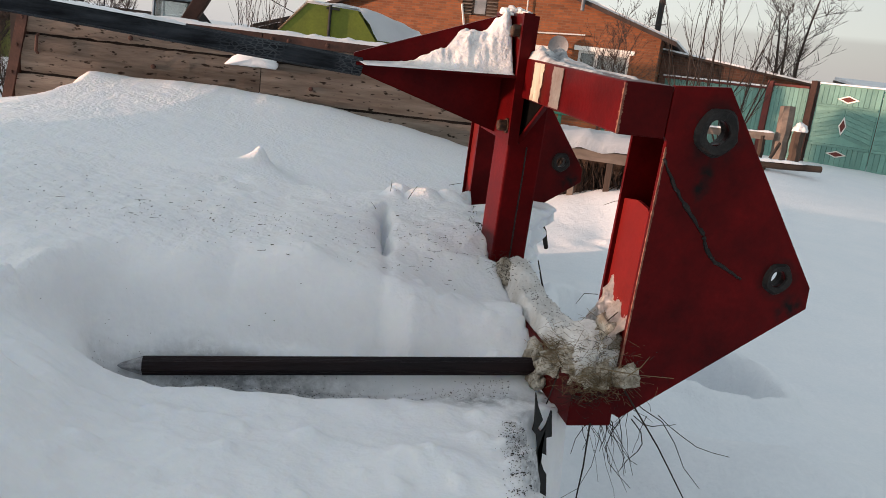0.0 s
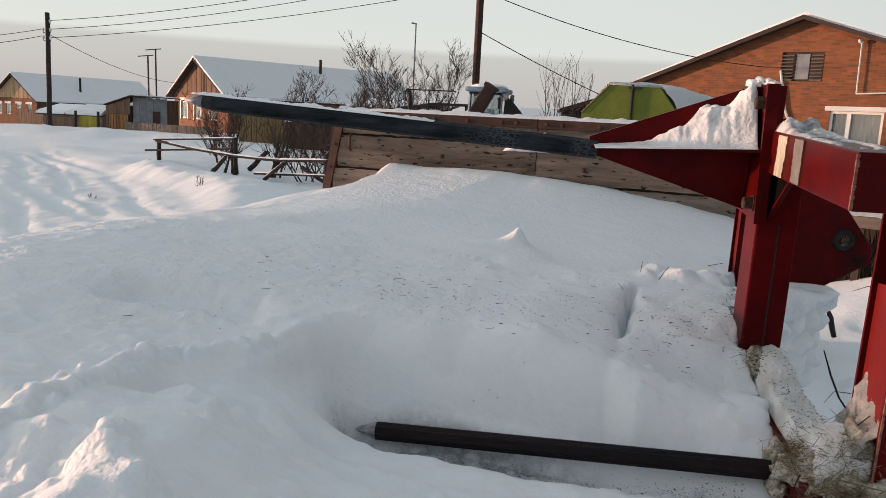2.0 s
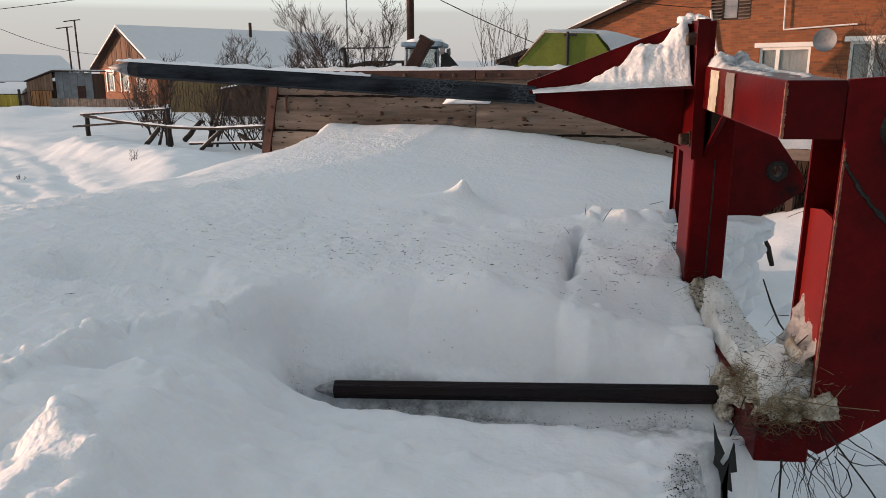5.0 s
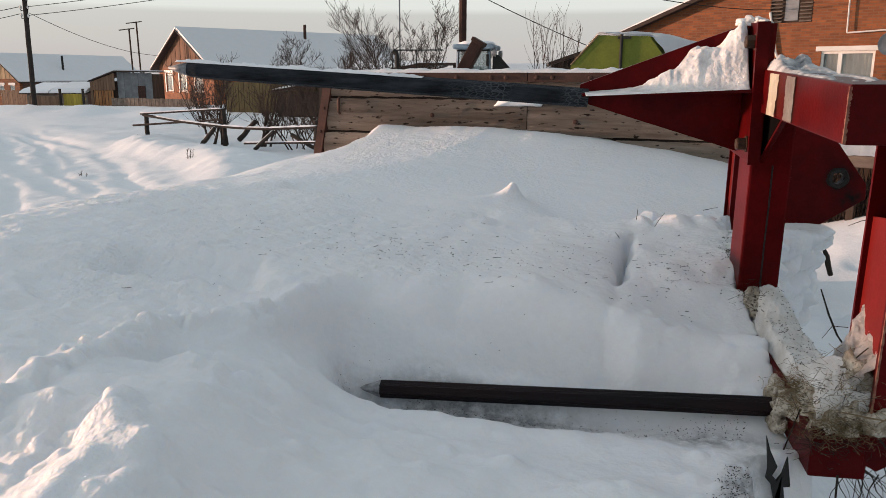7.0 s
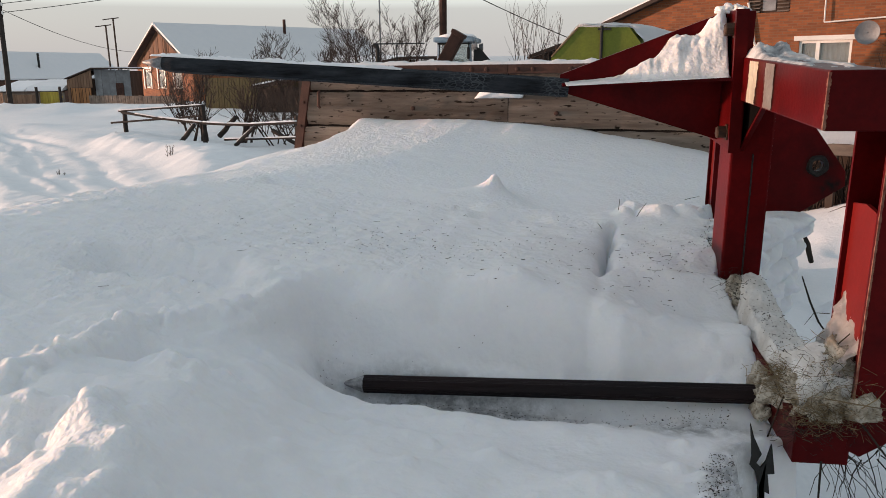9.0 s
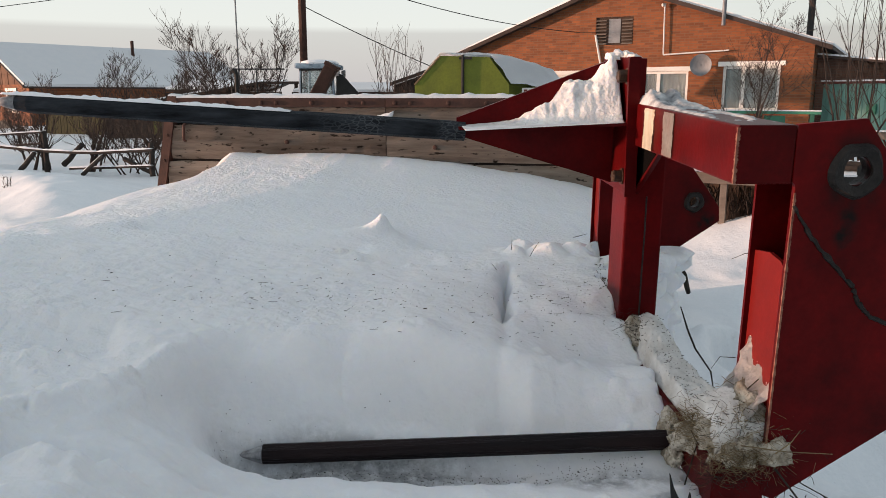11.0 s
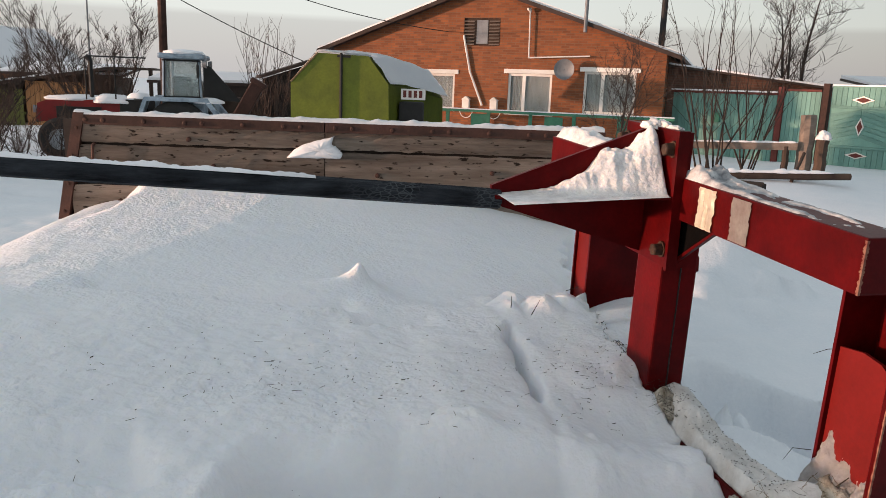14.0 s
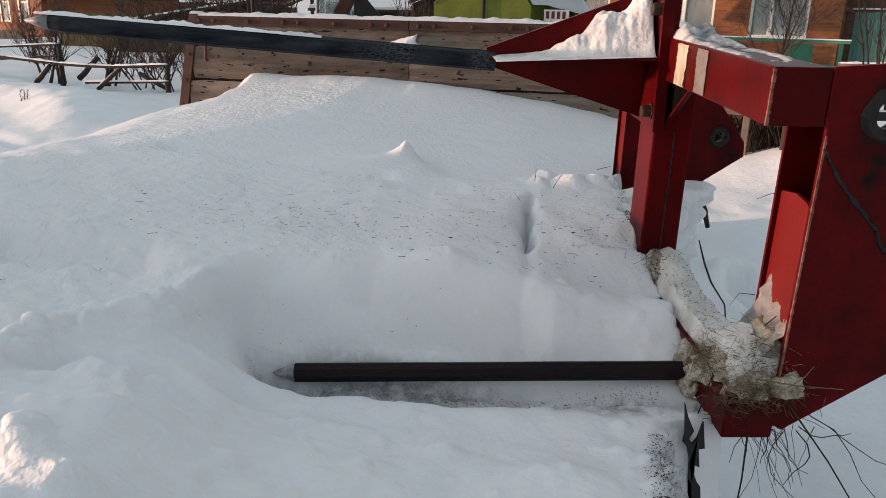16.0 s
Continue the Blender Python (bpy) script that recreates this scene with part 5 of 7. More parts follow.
# ---- green rail before the brick house ----
def build_house_rail():
    fe = empty("garden_fence", HOUSE, "low green garden fence with a snow-topped rail", "fence")
    part("rail", box(-0.5, 9.6, 2.46, 2.53, 1.26, 1.33, 0.01), TEAL_DARK, fe)
    part("rail", box(-0.5, 9.6, 2.46, 2.53, 0.70, 0.76, 0.01), TEAL_DARK, fe)
    for i in range(9):
        x = -0.3 + i * 1.2
        part("post", box(x - 0.05, x + 0.05, 2.40, 2.459, 0.1, 1.30, 0.01), TEAL_DARK, fe)
    for i in range(5):
        x = 0.3 + i * 2.1
        part("panel", box(x, x + 0.5, 2.44, 2.458, 0.5, 1.22), TEAL_DARK, fe)
    ob = link_mesh("snow", box(-0.5, 9.6, 2.45, 2.54, 1.332, 1.36, 0.01), SNOW)
    ob.matrix_world = HOUSE
    tagged(ob, "thin line of snow along the green rail", "snow")


build_house_rail()


# ---- wooden rail, stubs and beam beside the gate ----
def log(parent, a, b, r0, r1, mat, name="log", seed=0):
    a, b = Vector(a), Vector(b)
    pts = [a.lerp(b, i / 8) + Vector((fbm(i * 0.7, seed), fbm(i * 0.7, seed + 5), fbm(i * 0.7, seed + 9))) * r0 * 0.25 for i in range(9)]
    return part(name, tube(pts, [r0 + (r1 - r0) * i / 8 for i in range(9)], 9), mat, parent)


def snow_strip(a, b, w, h, label, seed=0):
    """Snow lying along the top of a rail from a to b."""
    a, b = Vector(a), Vector(b)
    side = Vector((-(b - a).y, (b - a).x, 0)).normalized()
    bm, rows = bmesh.new(), []
    n = max(12, int((b - a).length / 0.06))
    for i in range(n + 1):
        k = h * max(0.12, 0.8 + 0.7 * fbm(i * 0.35, seed)) * (0.3 if i in (0, n) else 1)
        c = a.lerp(b, i / n)
        rows.append([bm.verts.new(c + side * w * u + Vector((0, 0, v * k))) for u, v in ((-0.5, -0.3), (-0.5, 0.35), (-0.28, 0.9), (0, 1.1), (0.28, 0.9), (0.5, 0.35), (0.5, -0.3))])
    for r0, r1 in zip(rows, rows[1:]):
        for k in range(7):
            bm.faces.new((r0[k], r0[(k + 1) % 7], r1[(k + 1) % 7], r1[k]))
    bm.faces.new(rows[0]), bm.faces.new(rows[-1][::-1])
    return tagged(link_mesh("snow", bm, SNOW, True), label, "snow")


def build_rails():
    ra = empty("wooden_rail", pose(0, 0, 0), "grey wooden rail on short posts, topped with snow", "rail")
    part("board", prism([(0.93, 0.0), (1.06, 0.0), (1.06, 0.05), (0.93, 0.05)], "x", 0, 1), WOOD_GREY, ra).matrix_basis = Matrix(((1.85, 0.09, 0, 8.2), (-1.13, 0.995, 0, 13.60), (0.12, 0, 0, 0), (0, 0, 0, 1)))
    ob = ra.children[0]
    bm = bmesh.new()
    for v0 in (0,):
        a, b = Vector((8.05, 13.72, 0.98)), Vector((10.0, 12.5, 1.06))
        d = Vector(((b - a).y, -(b - a).x, 0)).normalized() * 0.025
        c = [bm.verts.new(p + d * s + Vector((0, 0, h))) for p in (a, b) for s in (-1, 1) for h in (-0.07, 0.06)]
        for f in ((0, 1, 3, 2), (4, 6, 7, 5), (0, 4, 5, 1), (2, 3, 7, 6), (1, 5, 7, 3), (0, 2, 6, 4)):
            bm.faces.new([c[i] for i in f])
    bm.to_mesh(ob.data)
    bm.free()
    ob.matrix_basis = Matrix()
    log(ra, (8.3, 13.62, 0.3), (8.3, 13.62, 0.99), 0.06, 0.06, WOOD_DARK, "post", 2)
    log(ra, (9.85, 12.62, 0.3), (9.85, 12.62, 1.06), 0.07, 0.06, WOOD_DARK, "post", 3)
    snow_strip((8.05, 13.72, 1.05), (10.0, 12.5, 1.13), 0.07, 0.03, "snow lying along the wooden rail", 2)
    st = empty("stump_post", pose(10.22, 12.55, 0), "thick weathered log post with a sawn top", "post")
    log(st, (0, 0, 0.3), (0.0, 0, 1.66), 0.15, 0.14, WOOD_GREY, "log", 4)
    st = empty("stump_post", pose(10.40, 12.35, 0), "short reddish log post capped with snow", "post")
    log(st, (0, 0, 0.3), (0.03, 0, 1.22), 0.11, 0.11, WOOD_DARK, "log", 6)
    snow_heap("snow", pose(10.43, 12.35, 1.24), 0.13, 0.13, 0.13, 8, SNOW, "cap of snow on a log post")
    be = empty("fallen_beam", pose(0, 0, 0), "dark fallen beam lying on the snow", "beam")
    log(be, (7.4, 12.15, 0.56), (10.2, 11.35, 0.62), 0.07, 0.06, WOOD_DARK, "log", 9)
    log(be, (9.2, 11.6, 0.50), (10.0, 12.3, 0.95), 0.03, 0.03, WOOD_DARK, "prop", 11)
    snow_strip((7.45, 12.13, 0.635), (9.9, 11.43, 0.68), 0.11, 0.05, "snow lying along the fallen beam", 5)


build_rails()


# ---- low stall with a thick snow roof behind the frame ----
def build_stall():
    m = pose(3.86, 6.40, 0, 0, 0, -34)
    st = empty("stall", m, "low brushwood stall under a plank edge and thick snow", "stall")
    part("beam", box(-1.5, 0.0, -0.04, 0.04, 0.94, 1.04, 0.006), WOOD_GREY, st)
    part("beam", box(-1.5, 0.02, 0.042, 0.7, 0.95, 1.03, 0.006), WOOD_DARK, st)
    for i in range(5):
        x = -1.4 + i * 0.34
        part("post", box(x - 0.03, x + 0.03, -0.03, 0.03, 0.3, 0.938, 0.004), WOOD_DARK if i % 2 else WOOD_GREY, st)
    rng = random.Random(5)
    bm = bmesh.new()
    for i in range(420):
        x, y = rng.uniform(-1.45, -0.02), rng.uniform(0.05, 0.3)
        tube([(x, y, 0.4), (x + rng.uniform(-0.08, 0.08), y, 0.65), (x + rng.uniform(-0.15, 0.15), y + rng.uniform(-0.05, 0.05), rng.uniform(0.75, 0.94))], rng.uniform(0.002, 0.006), 3, bm, False)
    ob = part("brushwood", bm, BARK, st)
    tagged(ob, "tangled dry brushwood", kind="stuff")
    part("back_wall", box(-1.5, 0.0, 0.66, 0.7, 0.3, 0.948), WOOD_DARK, st)
    bm = bmesh.new()
    nx, ny = 40, 16
    grid = [[bm.verts.new((-1.55 + 1.6 * i / nx, -0.06 + 0.82 * j / ny, 1.042 + 0.16 * min(1, 4 * j / ny, 4 * (ny - j) / ny + 0.1, 5 * (nx - i) / nx + 0.02, 5 * i / nx + 0.1) ** 0.5 + 0.02 * fbm(i * 0.2, j * 0.2, 4.0))) for i in range(nx + 1)] for j in range(ny + 1)]
    for a, b in zip(grid, grid[1:]):
        for i in range(nx):
            bm.faces.new((a[i], a[i + 1], b[i + 1], b[i]))
    bmesh.ops.solidify(bm, geom=bm.faces[:], thickness=0.03)
    ob = link_mesh("snow_slab", bm, SNOW, True)
    ob.matrix_world = m
    tagged(ob, "thick slab of snow on the stall roof", "snow")


build_stall()


def build_pen_rail():
    pr = empty("pen_rail", pose(3.93, 6.52, 0, 0, 0, -12), "dark steel pen rail beside the brushwood stall", "rail")
    part("bar", box(-0.02, 0.62, -0.03, 0.03, 0.955, 1.03, 0.006), BLACK, pr)
    part("bar", tube([(0.0, 0.0, 1.12), (0.3, 0.0, 1.15), (0.6, 0.0, 1.13)], 0.022, 8), WOOD_DARK, pr)
    for x, top, low in ((0.02, 1.17, 0.3), (0.18, 1.14, 0.956), (0.40, 1.15, 0.956), (0.60, 1.14, 0.956)):
        part("post", box(x - 0.022, x + 0.022, -0.02, 0.02, low, top, 0.005), BLACK, pr)
    part("brace", tube([(-0.12, 0.0, 0.55), (0.0, 0.0, 1.0)], 0.02, 8), WOOD_DARK, pr)
    ob = link_mesh("snow", box(0.05, 0.6, -0.03, 0.03, 1.032, 1.045, 0.004), SNOW)
    ob.matrix_world = pose(3.93, 6.52, 0, 0, 0, -12)
    tagged(ob, "thin snow lying on the dark pen rail", "snow")


build_pen_rail()


# ---- rusty beam in the trailer ----
def build_beam():
    a, b = Vector((-0.49, 4.66, 1.30)), Vector((-0.148, 4.62, 1.905))
    be = empty("steel_beam", look(a, b), "rusty red box beam leaning in the trailer", "beam")
    n = (b - a).length
    part("beam", box(-0.04, 0.04, -0.036, 0.036, -n, 0, 0.006), RUST, be)
    part("end_lip", box(-0.046, 0.046, -0.042, 0.042, -n - 0.012, -n + 0.012, 0.003), RUST, be)


build_beam()


# ---- tractor ----
def build_tractor():
    tr = empty("tractor", pose(-1.25, 17.6, GROUND, 0, 0, -4), "old red tractor with a pale glazed cab, covered in snow", "tractor")
    ho = part("hood", prism([(-2.75, 0.75), (-2.70, 1.10), (-2.55, 1.16), (-1.1, 1.22), (-1.1, 0.7)], "y", -0.4, 0.4), TRACTOR_RED, tr)
    part("grille", box(-2.77, -2.72, -0.3, 0.3, 0.72, 1.05, 0.01), BLACK, ho)
    for y in (-0.28, 0.28):
        part("headlight", tube([(-2.70, y, 0.98), (-2.80, y, 0.98)], [0.06, 0.08], 12), GREY, ho)
    part("side_panel", box(-2.35, -1.5, -0.42, -0.402, 0.75, 1.05, 0.008), BLACK, ho)
    part("engine", box(-2.3, -1.15, -0.3, 0.3, 0.4, 0.72, 0.03), BLACK, tr)
    part("exhaust", tube([(-1.7, -0.25, 1.15), (-1.7, -0.25, 1.95), (-1.72, -0.25, 2.0), (-1.78, -0.25, 2.05)], [0.04, 0.045, 0.06, 0.05], 10), BLACK, tr)
    cab = part("cab", box(-0.30, 0.48, -0.62, 0.62, 0.75, 1.30, 0.03), PALE_BLUE, tr, "frosted pale blue cab body")
    for x, y in ((-0.27, -0.58), (-0.27, 0.58), (0.45, -0.58), (0.45, 0.58)):
        part("pillar", tube([(x, y, 1.28), (x * 0.94, y * 0.93, 2.06)], 0.035, 8), PALE_BLUE, cab)
    for a, b in (((-0.27, -0.56), (0.45, -0.56)), ((0.45, -0.56), (0.45, 0.56)), ((-0.27, 0.56), (0.45, 0.56))):
        bm = bmesh.new()
        v = [bm.verts.new(p) for p in ((a[0], a[1], 1.3), (b[0], b[1], 1.3), (b[0] * 0.94, b[1] * 0.93, 2.05), (a[0] * 0.94, a[1] * 0.93, 2.05))]
        bm.faces.new(v)
        bmesh.ops.solidify(bm, geom=bm.faces[:], thickness=0.006)
        part("pane", bm, PANE, cab)
    part("roof", box(-0.37, 0.54, -0.66, 0.66, 2.06, 2.17, 0.05), PALE_BLUE, cab, "frosted pale blue cab roof")
    part("guard_rail", tube([(-1.75, -0.5, 1.2), (-1.75, -0.5, 2.02), (-1.7, -0.5, 2.05), (-0.6, -0.5, 2.05)], 0.014, 8), BLACK, tr)
    part("guard_rail", tube([(-1.2, -0.5, 1.2), (-1.2, -0.5, 2.03)], 0.014, 8), BLACK, tr)
    part("battery_box", box(-1.15, -0.6, -0.45, 0.45, 0.7, 1.22, 0.02), BLACK, tr)
    for z in (1.31, 2.03):
        part("window_trim", tube([(-0.27, -0.60, z), (0.45, -0.60, z)], 0.018, 6), BLACK, cab)
    for x in (-0.25, 0.43):
        part("window_trim", tube([(x, -0.60, 1.31), (x * 0.94, -0.56, 2.03)], 0.014, 6), BLACK, cab)
    part("seat", box(-0.15, 0.2, -0.25, 0.25, 1.2, 1.72, 0.06), BLACK, cab)
    for y in (-0.72, 0.72):
        part("mirror", box(0.40, 0.44, y - 0.08, y + 0.08, 1.70, 1.95, 0.01), BLACK, cab)
        part("work_lamp", tube([(0.50, y * 0.8, 1.98), (0.58, y * 0.8, 1.98)], [0.07, 0.09], 12), GREY, cab)
    for y in (-0.72, 0.72):
        for x, r, w in ((0.0, 0.62, 0.18), (-2.2, 0.42, 0.12)):
            wh = part("wheel", tube([(x, y - w, r), (x, y - w * 0.7, r), (x, y + w * 0.7, r), (x, y + w, r)], [r * 0.85, r, r, r * 0.85], 28), BLACK, tr)
            part("rim", tube([(x, y - w - 0.01, r), (x, y + w + 0.01, r)], r * 0.5, 20), GREY, wh)
        part("fender", prism([(-0.75, 0.9), (-0.6, 1.3), (0.6, 1.3), (0.95, 0.85), (0.85, 0.8), (0.55, 1.22), (-0.55, 1.22), (-0.68, 0.85)], "y", y - 0.2, y + 0.2), PALE_BLUE, tr)
    part("rear_frame", prism([(0.50, 1.25), (1.25, 1.25), (0.66, 1.92), (0.52, 1.98)], "y", -0.60, -0.52), BLACK, tr, "dark steel frame behind the cab")
    m = tr.matrix_basis
    for (x, y, z), r, lab in (((-1.95, 0, 1.19), (0.75, 0.42, 0.09), "snow lying on the tractor hood"), ((0.08, 0, 2.175), (0.45, 0.66, 0.09), "snow lying on the tractor cab"), ((-1.30, -0.2, 1.17), (0.42, 0.36, 0.15), "snow heaped before the tractor cab"), ((-0.72, -0.72, 1.28), (0.22, 0.2, 0.10), "snow lying on the tractor mudguard"), ((0.62, -0.72, 1.22), (0.3, 0.2, 0.09), "snow lying on the tractor mudguard")):
        snow_heap("snow", m @ pose(x, y, z), *r, 3 + x, SNOW, lab, 0.12)


def clear_glass():
    m = bpy.data.materials.new("clear_pane")
    m.use_nodes = True
    b = m.node_tree.nodes["Principled BSDF"]
    b.inputs["Base Color"].default_value = (0.85, 0.9, 0.9, 1)
    b.inputs["Roughness"].default_value = 0.08
    b.inputs["Transmission Weight"].default_value = 0.9
    b.inputs["IOR"].default_value = 1.1
    return m


PANE = clear_glass()
build_tractor()


# ---- green canvas booth ----
def build_booth():
    m = pose(0.81, 14.95, 0, 0, 0, -15.5)
    bo = empty("canvas_booth", m, "olive green canvas booth with a rounded snow-covered roof", "booth")
    out = [(0.0, 0.2), (0.0, 1.92), (0.50, 2.45), (1.42, 2.42), (1.80, 1.92), (1.84, 0.2)]
    part("front", prism(out, "y", 0, 0.04), TARP, bo)
    for i, (a, b) in enumerate(((1, 2), (2, 3), (3, 4), (4, 5), (0, 1))):
        (x0, z0), (x1, z1) = out[a], out[b]
        bm = bmesh.new()
        v = [bm.verts.new(p) for p in ((x0, 0.041, z0), (x1, 0.041, z1), (x1 + 1.0, 2.4, z1 - 0.25), (x0 + 1.0, 2.4, z0 - 0.25))]
        bm.faces.new(v)
        bmesh.ops.solidify(bm, geom=bm.faces[:], thickness=0.02)
        part("side", bm, TARP, bo)
    part("pole", tube([(0.93, -0.03, 0.2), (0.93, -0.03, 2.46)], 0.028, 8), BLACK, bo, "black pole at the canvas seam")
    part("hinge", box(0.86, 1.1, -0.05, -0.002, 2.38, 2.42), BLACK, bo)
    part("seam", tube([(0.002, -0.01, 1.92), (0.50, -0.01, 2.45)], 0.018, 6), STRAW, bo)
    bm = bmesh.new()
    nu, nv = 30, 18
    path = [Vector((x, 0, z)) for x, z in out[1:5]]
    cum = [0.0]
    for p, q in zip(path, path[1:]):
        cum.append(cum[-1] + (q - p).length)
    rows = []
    for j in range(nv + 1):
        v = j / nv
        row = []
        for i in range(nu + 1):
            s = cum[-1] * i / nu
            k = max(n for n in range(3) if cum[n] <= s + 1e-6)
            p = path[k].lerp(path[k + 1], (s - cum[k]) / (cum[k + 1] - cum[k]))
            up = 0.03 + 0.09 * smooth(0, 0.25, i / nu) * smooth(0, 0.2, v + 0.05) + 0.03 * fbm(i * 0.25, j * 0.25, 7.0)
            c = (path[1] + path[2]) / 2 - Vector((0, 0, 0.9))
            row.append(bm.verts.new(p + (p - c).normalized() * up + Vector((v, 0.03 + 2.35 * v, -0.25 * v))))
        rows.append(row)
    for a, b in zip(rows, rows[1:]):
        for i in range(nu):
            bm.faces.new((a[i], a[i + 1], b[i + 1], b[i]))
    bmesh.ops.solidify(bm, geom=bm.faces[:], thickness=0.05)
    ob = link_mesh("snow_cover", bm, SNOW, True)
    ob.matrix_world = m
    tagged(ob, "rounded snow cover on the green canvas booth", "snow")
    # a dark box with a lettered plate standing beside the booth
    bx = empty("metal_box", m, "dark metal box with a small red and white sign", "box")
    part("body", box(1.98, 2.45, 0.3, 0.7, 0.2, 1.62, 0.05), BLACK, bx)
    sg = part("sign", box(2.02, 2.48, 0.27, 0.298, 1.66, 1.86, 0.005), WHITE, bx)
    for i in range(4):
        part("bar", box(2.06 + i * 0.10, 2.12 + i * 0.10, 0.262, 0.2695, 1.70, 1.83), MAROON, sg)


build_booth()


# the olive planks twice: a lighter copy with light in its colour, and the dark one
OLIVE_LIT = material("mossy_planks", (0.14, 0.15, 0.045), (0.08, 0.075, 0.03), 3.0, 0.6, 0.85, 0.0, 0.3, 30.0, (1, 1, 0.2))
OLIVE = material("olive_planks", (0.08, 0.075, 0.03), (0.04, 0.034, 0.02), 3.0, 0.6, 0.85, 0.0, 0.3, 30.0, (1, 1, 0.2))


# ---- far yard: plank fences, sheds, houses ----
def plank_fence(name, a, b, h, mat, label, w=0.14, gap=0.012, z0=0.0, group=""):
    a, b = Vector(a), Vector(b)
    n = (b - a).length
    fe = empty(name, Matrix.Translation(a) @ pose(0, 0, 0, 0, 0, math.degrees(math.atan2((b - a).y, (b - a).x))), label, "fence", group)
    data = None
    for i in range(int(n / w)):
        if data is None:
            ob = part("plank", box(0, w - gap, -0.012, 0.012, z0, h), mat, fe)
            data = ob.data
        else:
            ob = new("plank", data)
            ob.parent = fe
        ob.location = (i * w, 0.006 * (i % 2), 0.03 * fbm(i * 0.9, h))
    for z in (0.35, h - 0.3):
        part("rail", box(0, n, 0.0185, 0.06, z, z + 0.08), mat, fe)
    return fe


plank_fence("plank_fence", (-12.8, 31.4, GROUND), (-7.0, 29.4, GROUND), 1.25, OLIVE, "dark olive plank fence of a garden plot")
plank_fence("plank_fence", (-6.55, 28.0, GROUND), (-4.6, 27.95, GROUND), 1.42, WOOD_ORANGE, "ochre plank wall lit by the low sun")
plank_fence("plank_fence", (-7.75, 28.05, GROUND), (-6.60, 28.0, GROUND), 1.15, OLIVE_LIT, "olive green plank wall in a lit tone under a sloping roof")


def build_sloping_roof():
    ro = empty("shed_roof", pose(0, 0, 0), "long sloping shed roof with a snowy edge", "roof")
    part("roof", prism([(-9.6, 1.10), (-8.35, 1.33), (-4.0, 2.10), (-2.6, 2.12), (-2.6, 2.18), (-4.0, 2.17), (-8.35, 1.40), (-9.6, 1.17)], "y", 27.75, 30.2), ROOF, ro)
    part("roof_snow", prism([(-9.5, 1.192), (-8.35, 1.402), (-4.6, 2.068), (-4.7, 2.10), (-8.3, 1.47), (-9.5, 1.25)], "y", 27.73, 30.1), SNOW, ro)
    part("wall", box(-9.4, -7.8, 28.0, 28.1, 0.1, 1.12), WOOD_DARK, ro)
    for x, h in ((-4.5, 1.99), (-2.75, 2.11)):
        part("post", box(x - 0.06, x + 0.06, 27.8, 27.92, 0.1, h), WOOD_DARK, ro)


build_sloping_roof()
plank_fence("plank_fence", (-24.95, 38.9, -0.2), (-23.75, 38.95, -0.2), 0.95, YELLOW, "yellowish plank fence by the road")
plank_fence("plank_fence", (-26.9, 38.8, -0.2), (-25.05, 38.85, -0.2), 0.82, WOOD_TAN, "weathered plank fence by the lean-to")
plank_fence("plank_fence", (-41.5, 56.5, -0.9), (-37.2, 55.2, -0.9), 1.5, WOOD_TAN, "weathered plank fence before the far house")
for x in (-25.0, -23.7):
    log(empty("fence_post", pose(x, 38.7, -0.2), "dark round fence post by the road", "post"), (0, 0, 0), (0, 0, 1.22), 0.075, 0.07, WOOD_BLACK, "log", x)
plank_fence("plank_fence", (-22.0, 38.5, -0.15), (-16.6, 37.0, -0.1), 0.72, WOOD_GREY, "low brown plank fence in deep snow")


def shed(m, w, d, h0, h1, wall, label):
    sh = empty("shed", m, label, "shed")
    part("wall", prism([(0, 0), (w, 0), (w, h0), (0, h0)], "y", 0, 0.1), wall, sh)
    part("wall", box(0, 0.1, 0.101, d, 0, h0), wall, sh)
    part("wall", box(w - 0.1, w, 0.101, d, 0, h0), wall, sh)
    part("wall", box(0.101, w - 0.101, d - 0.1, d, 0, h0), wall, sh)
    part("roof", prism([(-0.25, h0 + 0.005), (d + 0.2, h1), (d + 0.2, h1 + 0.08), (-0.25, h0 + 0.085)], "x", -0.25, w + 0.25), ROOF, sh)
    part("roof_snow", prism([(-0.22, h0 + 0.09), (d + 0.18, h1 + 0.085), (d + 0.18, h1 + 0.2), (-0.22, h0 + 0.17)], "x", -0.22, w + 0.22), SNOW, sh)
    return sh


shed(pose(-7.4, 29.6, GROUND, 0, 0, -4), 3.4, 3.0, 1.6, 1.9, WOOD_DARK, "low dark wooden shed with snow on its roof")
shed(pose(-2.4, 25.9, GROUND, 0, 0, -6), 4.2, 3.0, 1.5, 1.75, WOOD_BLACK, "blackened wooden lean-to shed behind the yard")


def build_dark_roof():
    ro = empty("shed", pose(0, 0, 0), "dark brown shed with a steep bare roof behind the booth", "shed")
    part("wall", prism([(0.5, 0.1), (4.2, 0.1), (4.2, 1.92), (2.3, 2.58), (0.5, 1.96)], "y", 19.3, 19.5), WOOD_BLACK, ro)
    part("wall", box(-0.5, 0.49, 19.3, 19.5, 0.1, 1.5), WOOD_DARK, ro)
    part("roof", prism([(0.45, 1.965), (2.3, 2.60), (4.4, 1.9), (4.4, 1.97), (2.3, 2.68), (0.45, 2.04)], "y", 19.1, 22.5), ROOF, ro)
    for i in range(7):
        x = -0.45 + 0.62 * i
        part("post", box(x - 0.04, x + 0.04, 19.2, 19.28, 0.1, 1.55 + 0.1 * (i % 3)), WOOD_DARK, ro)


build_dark_roof()


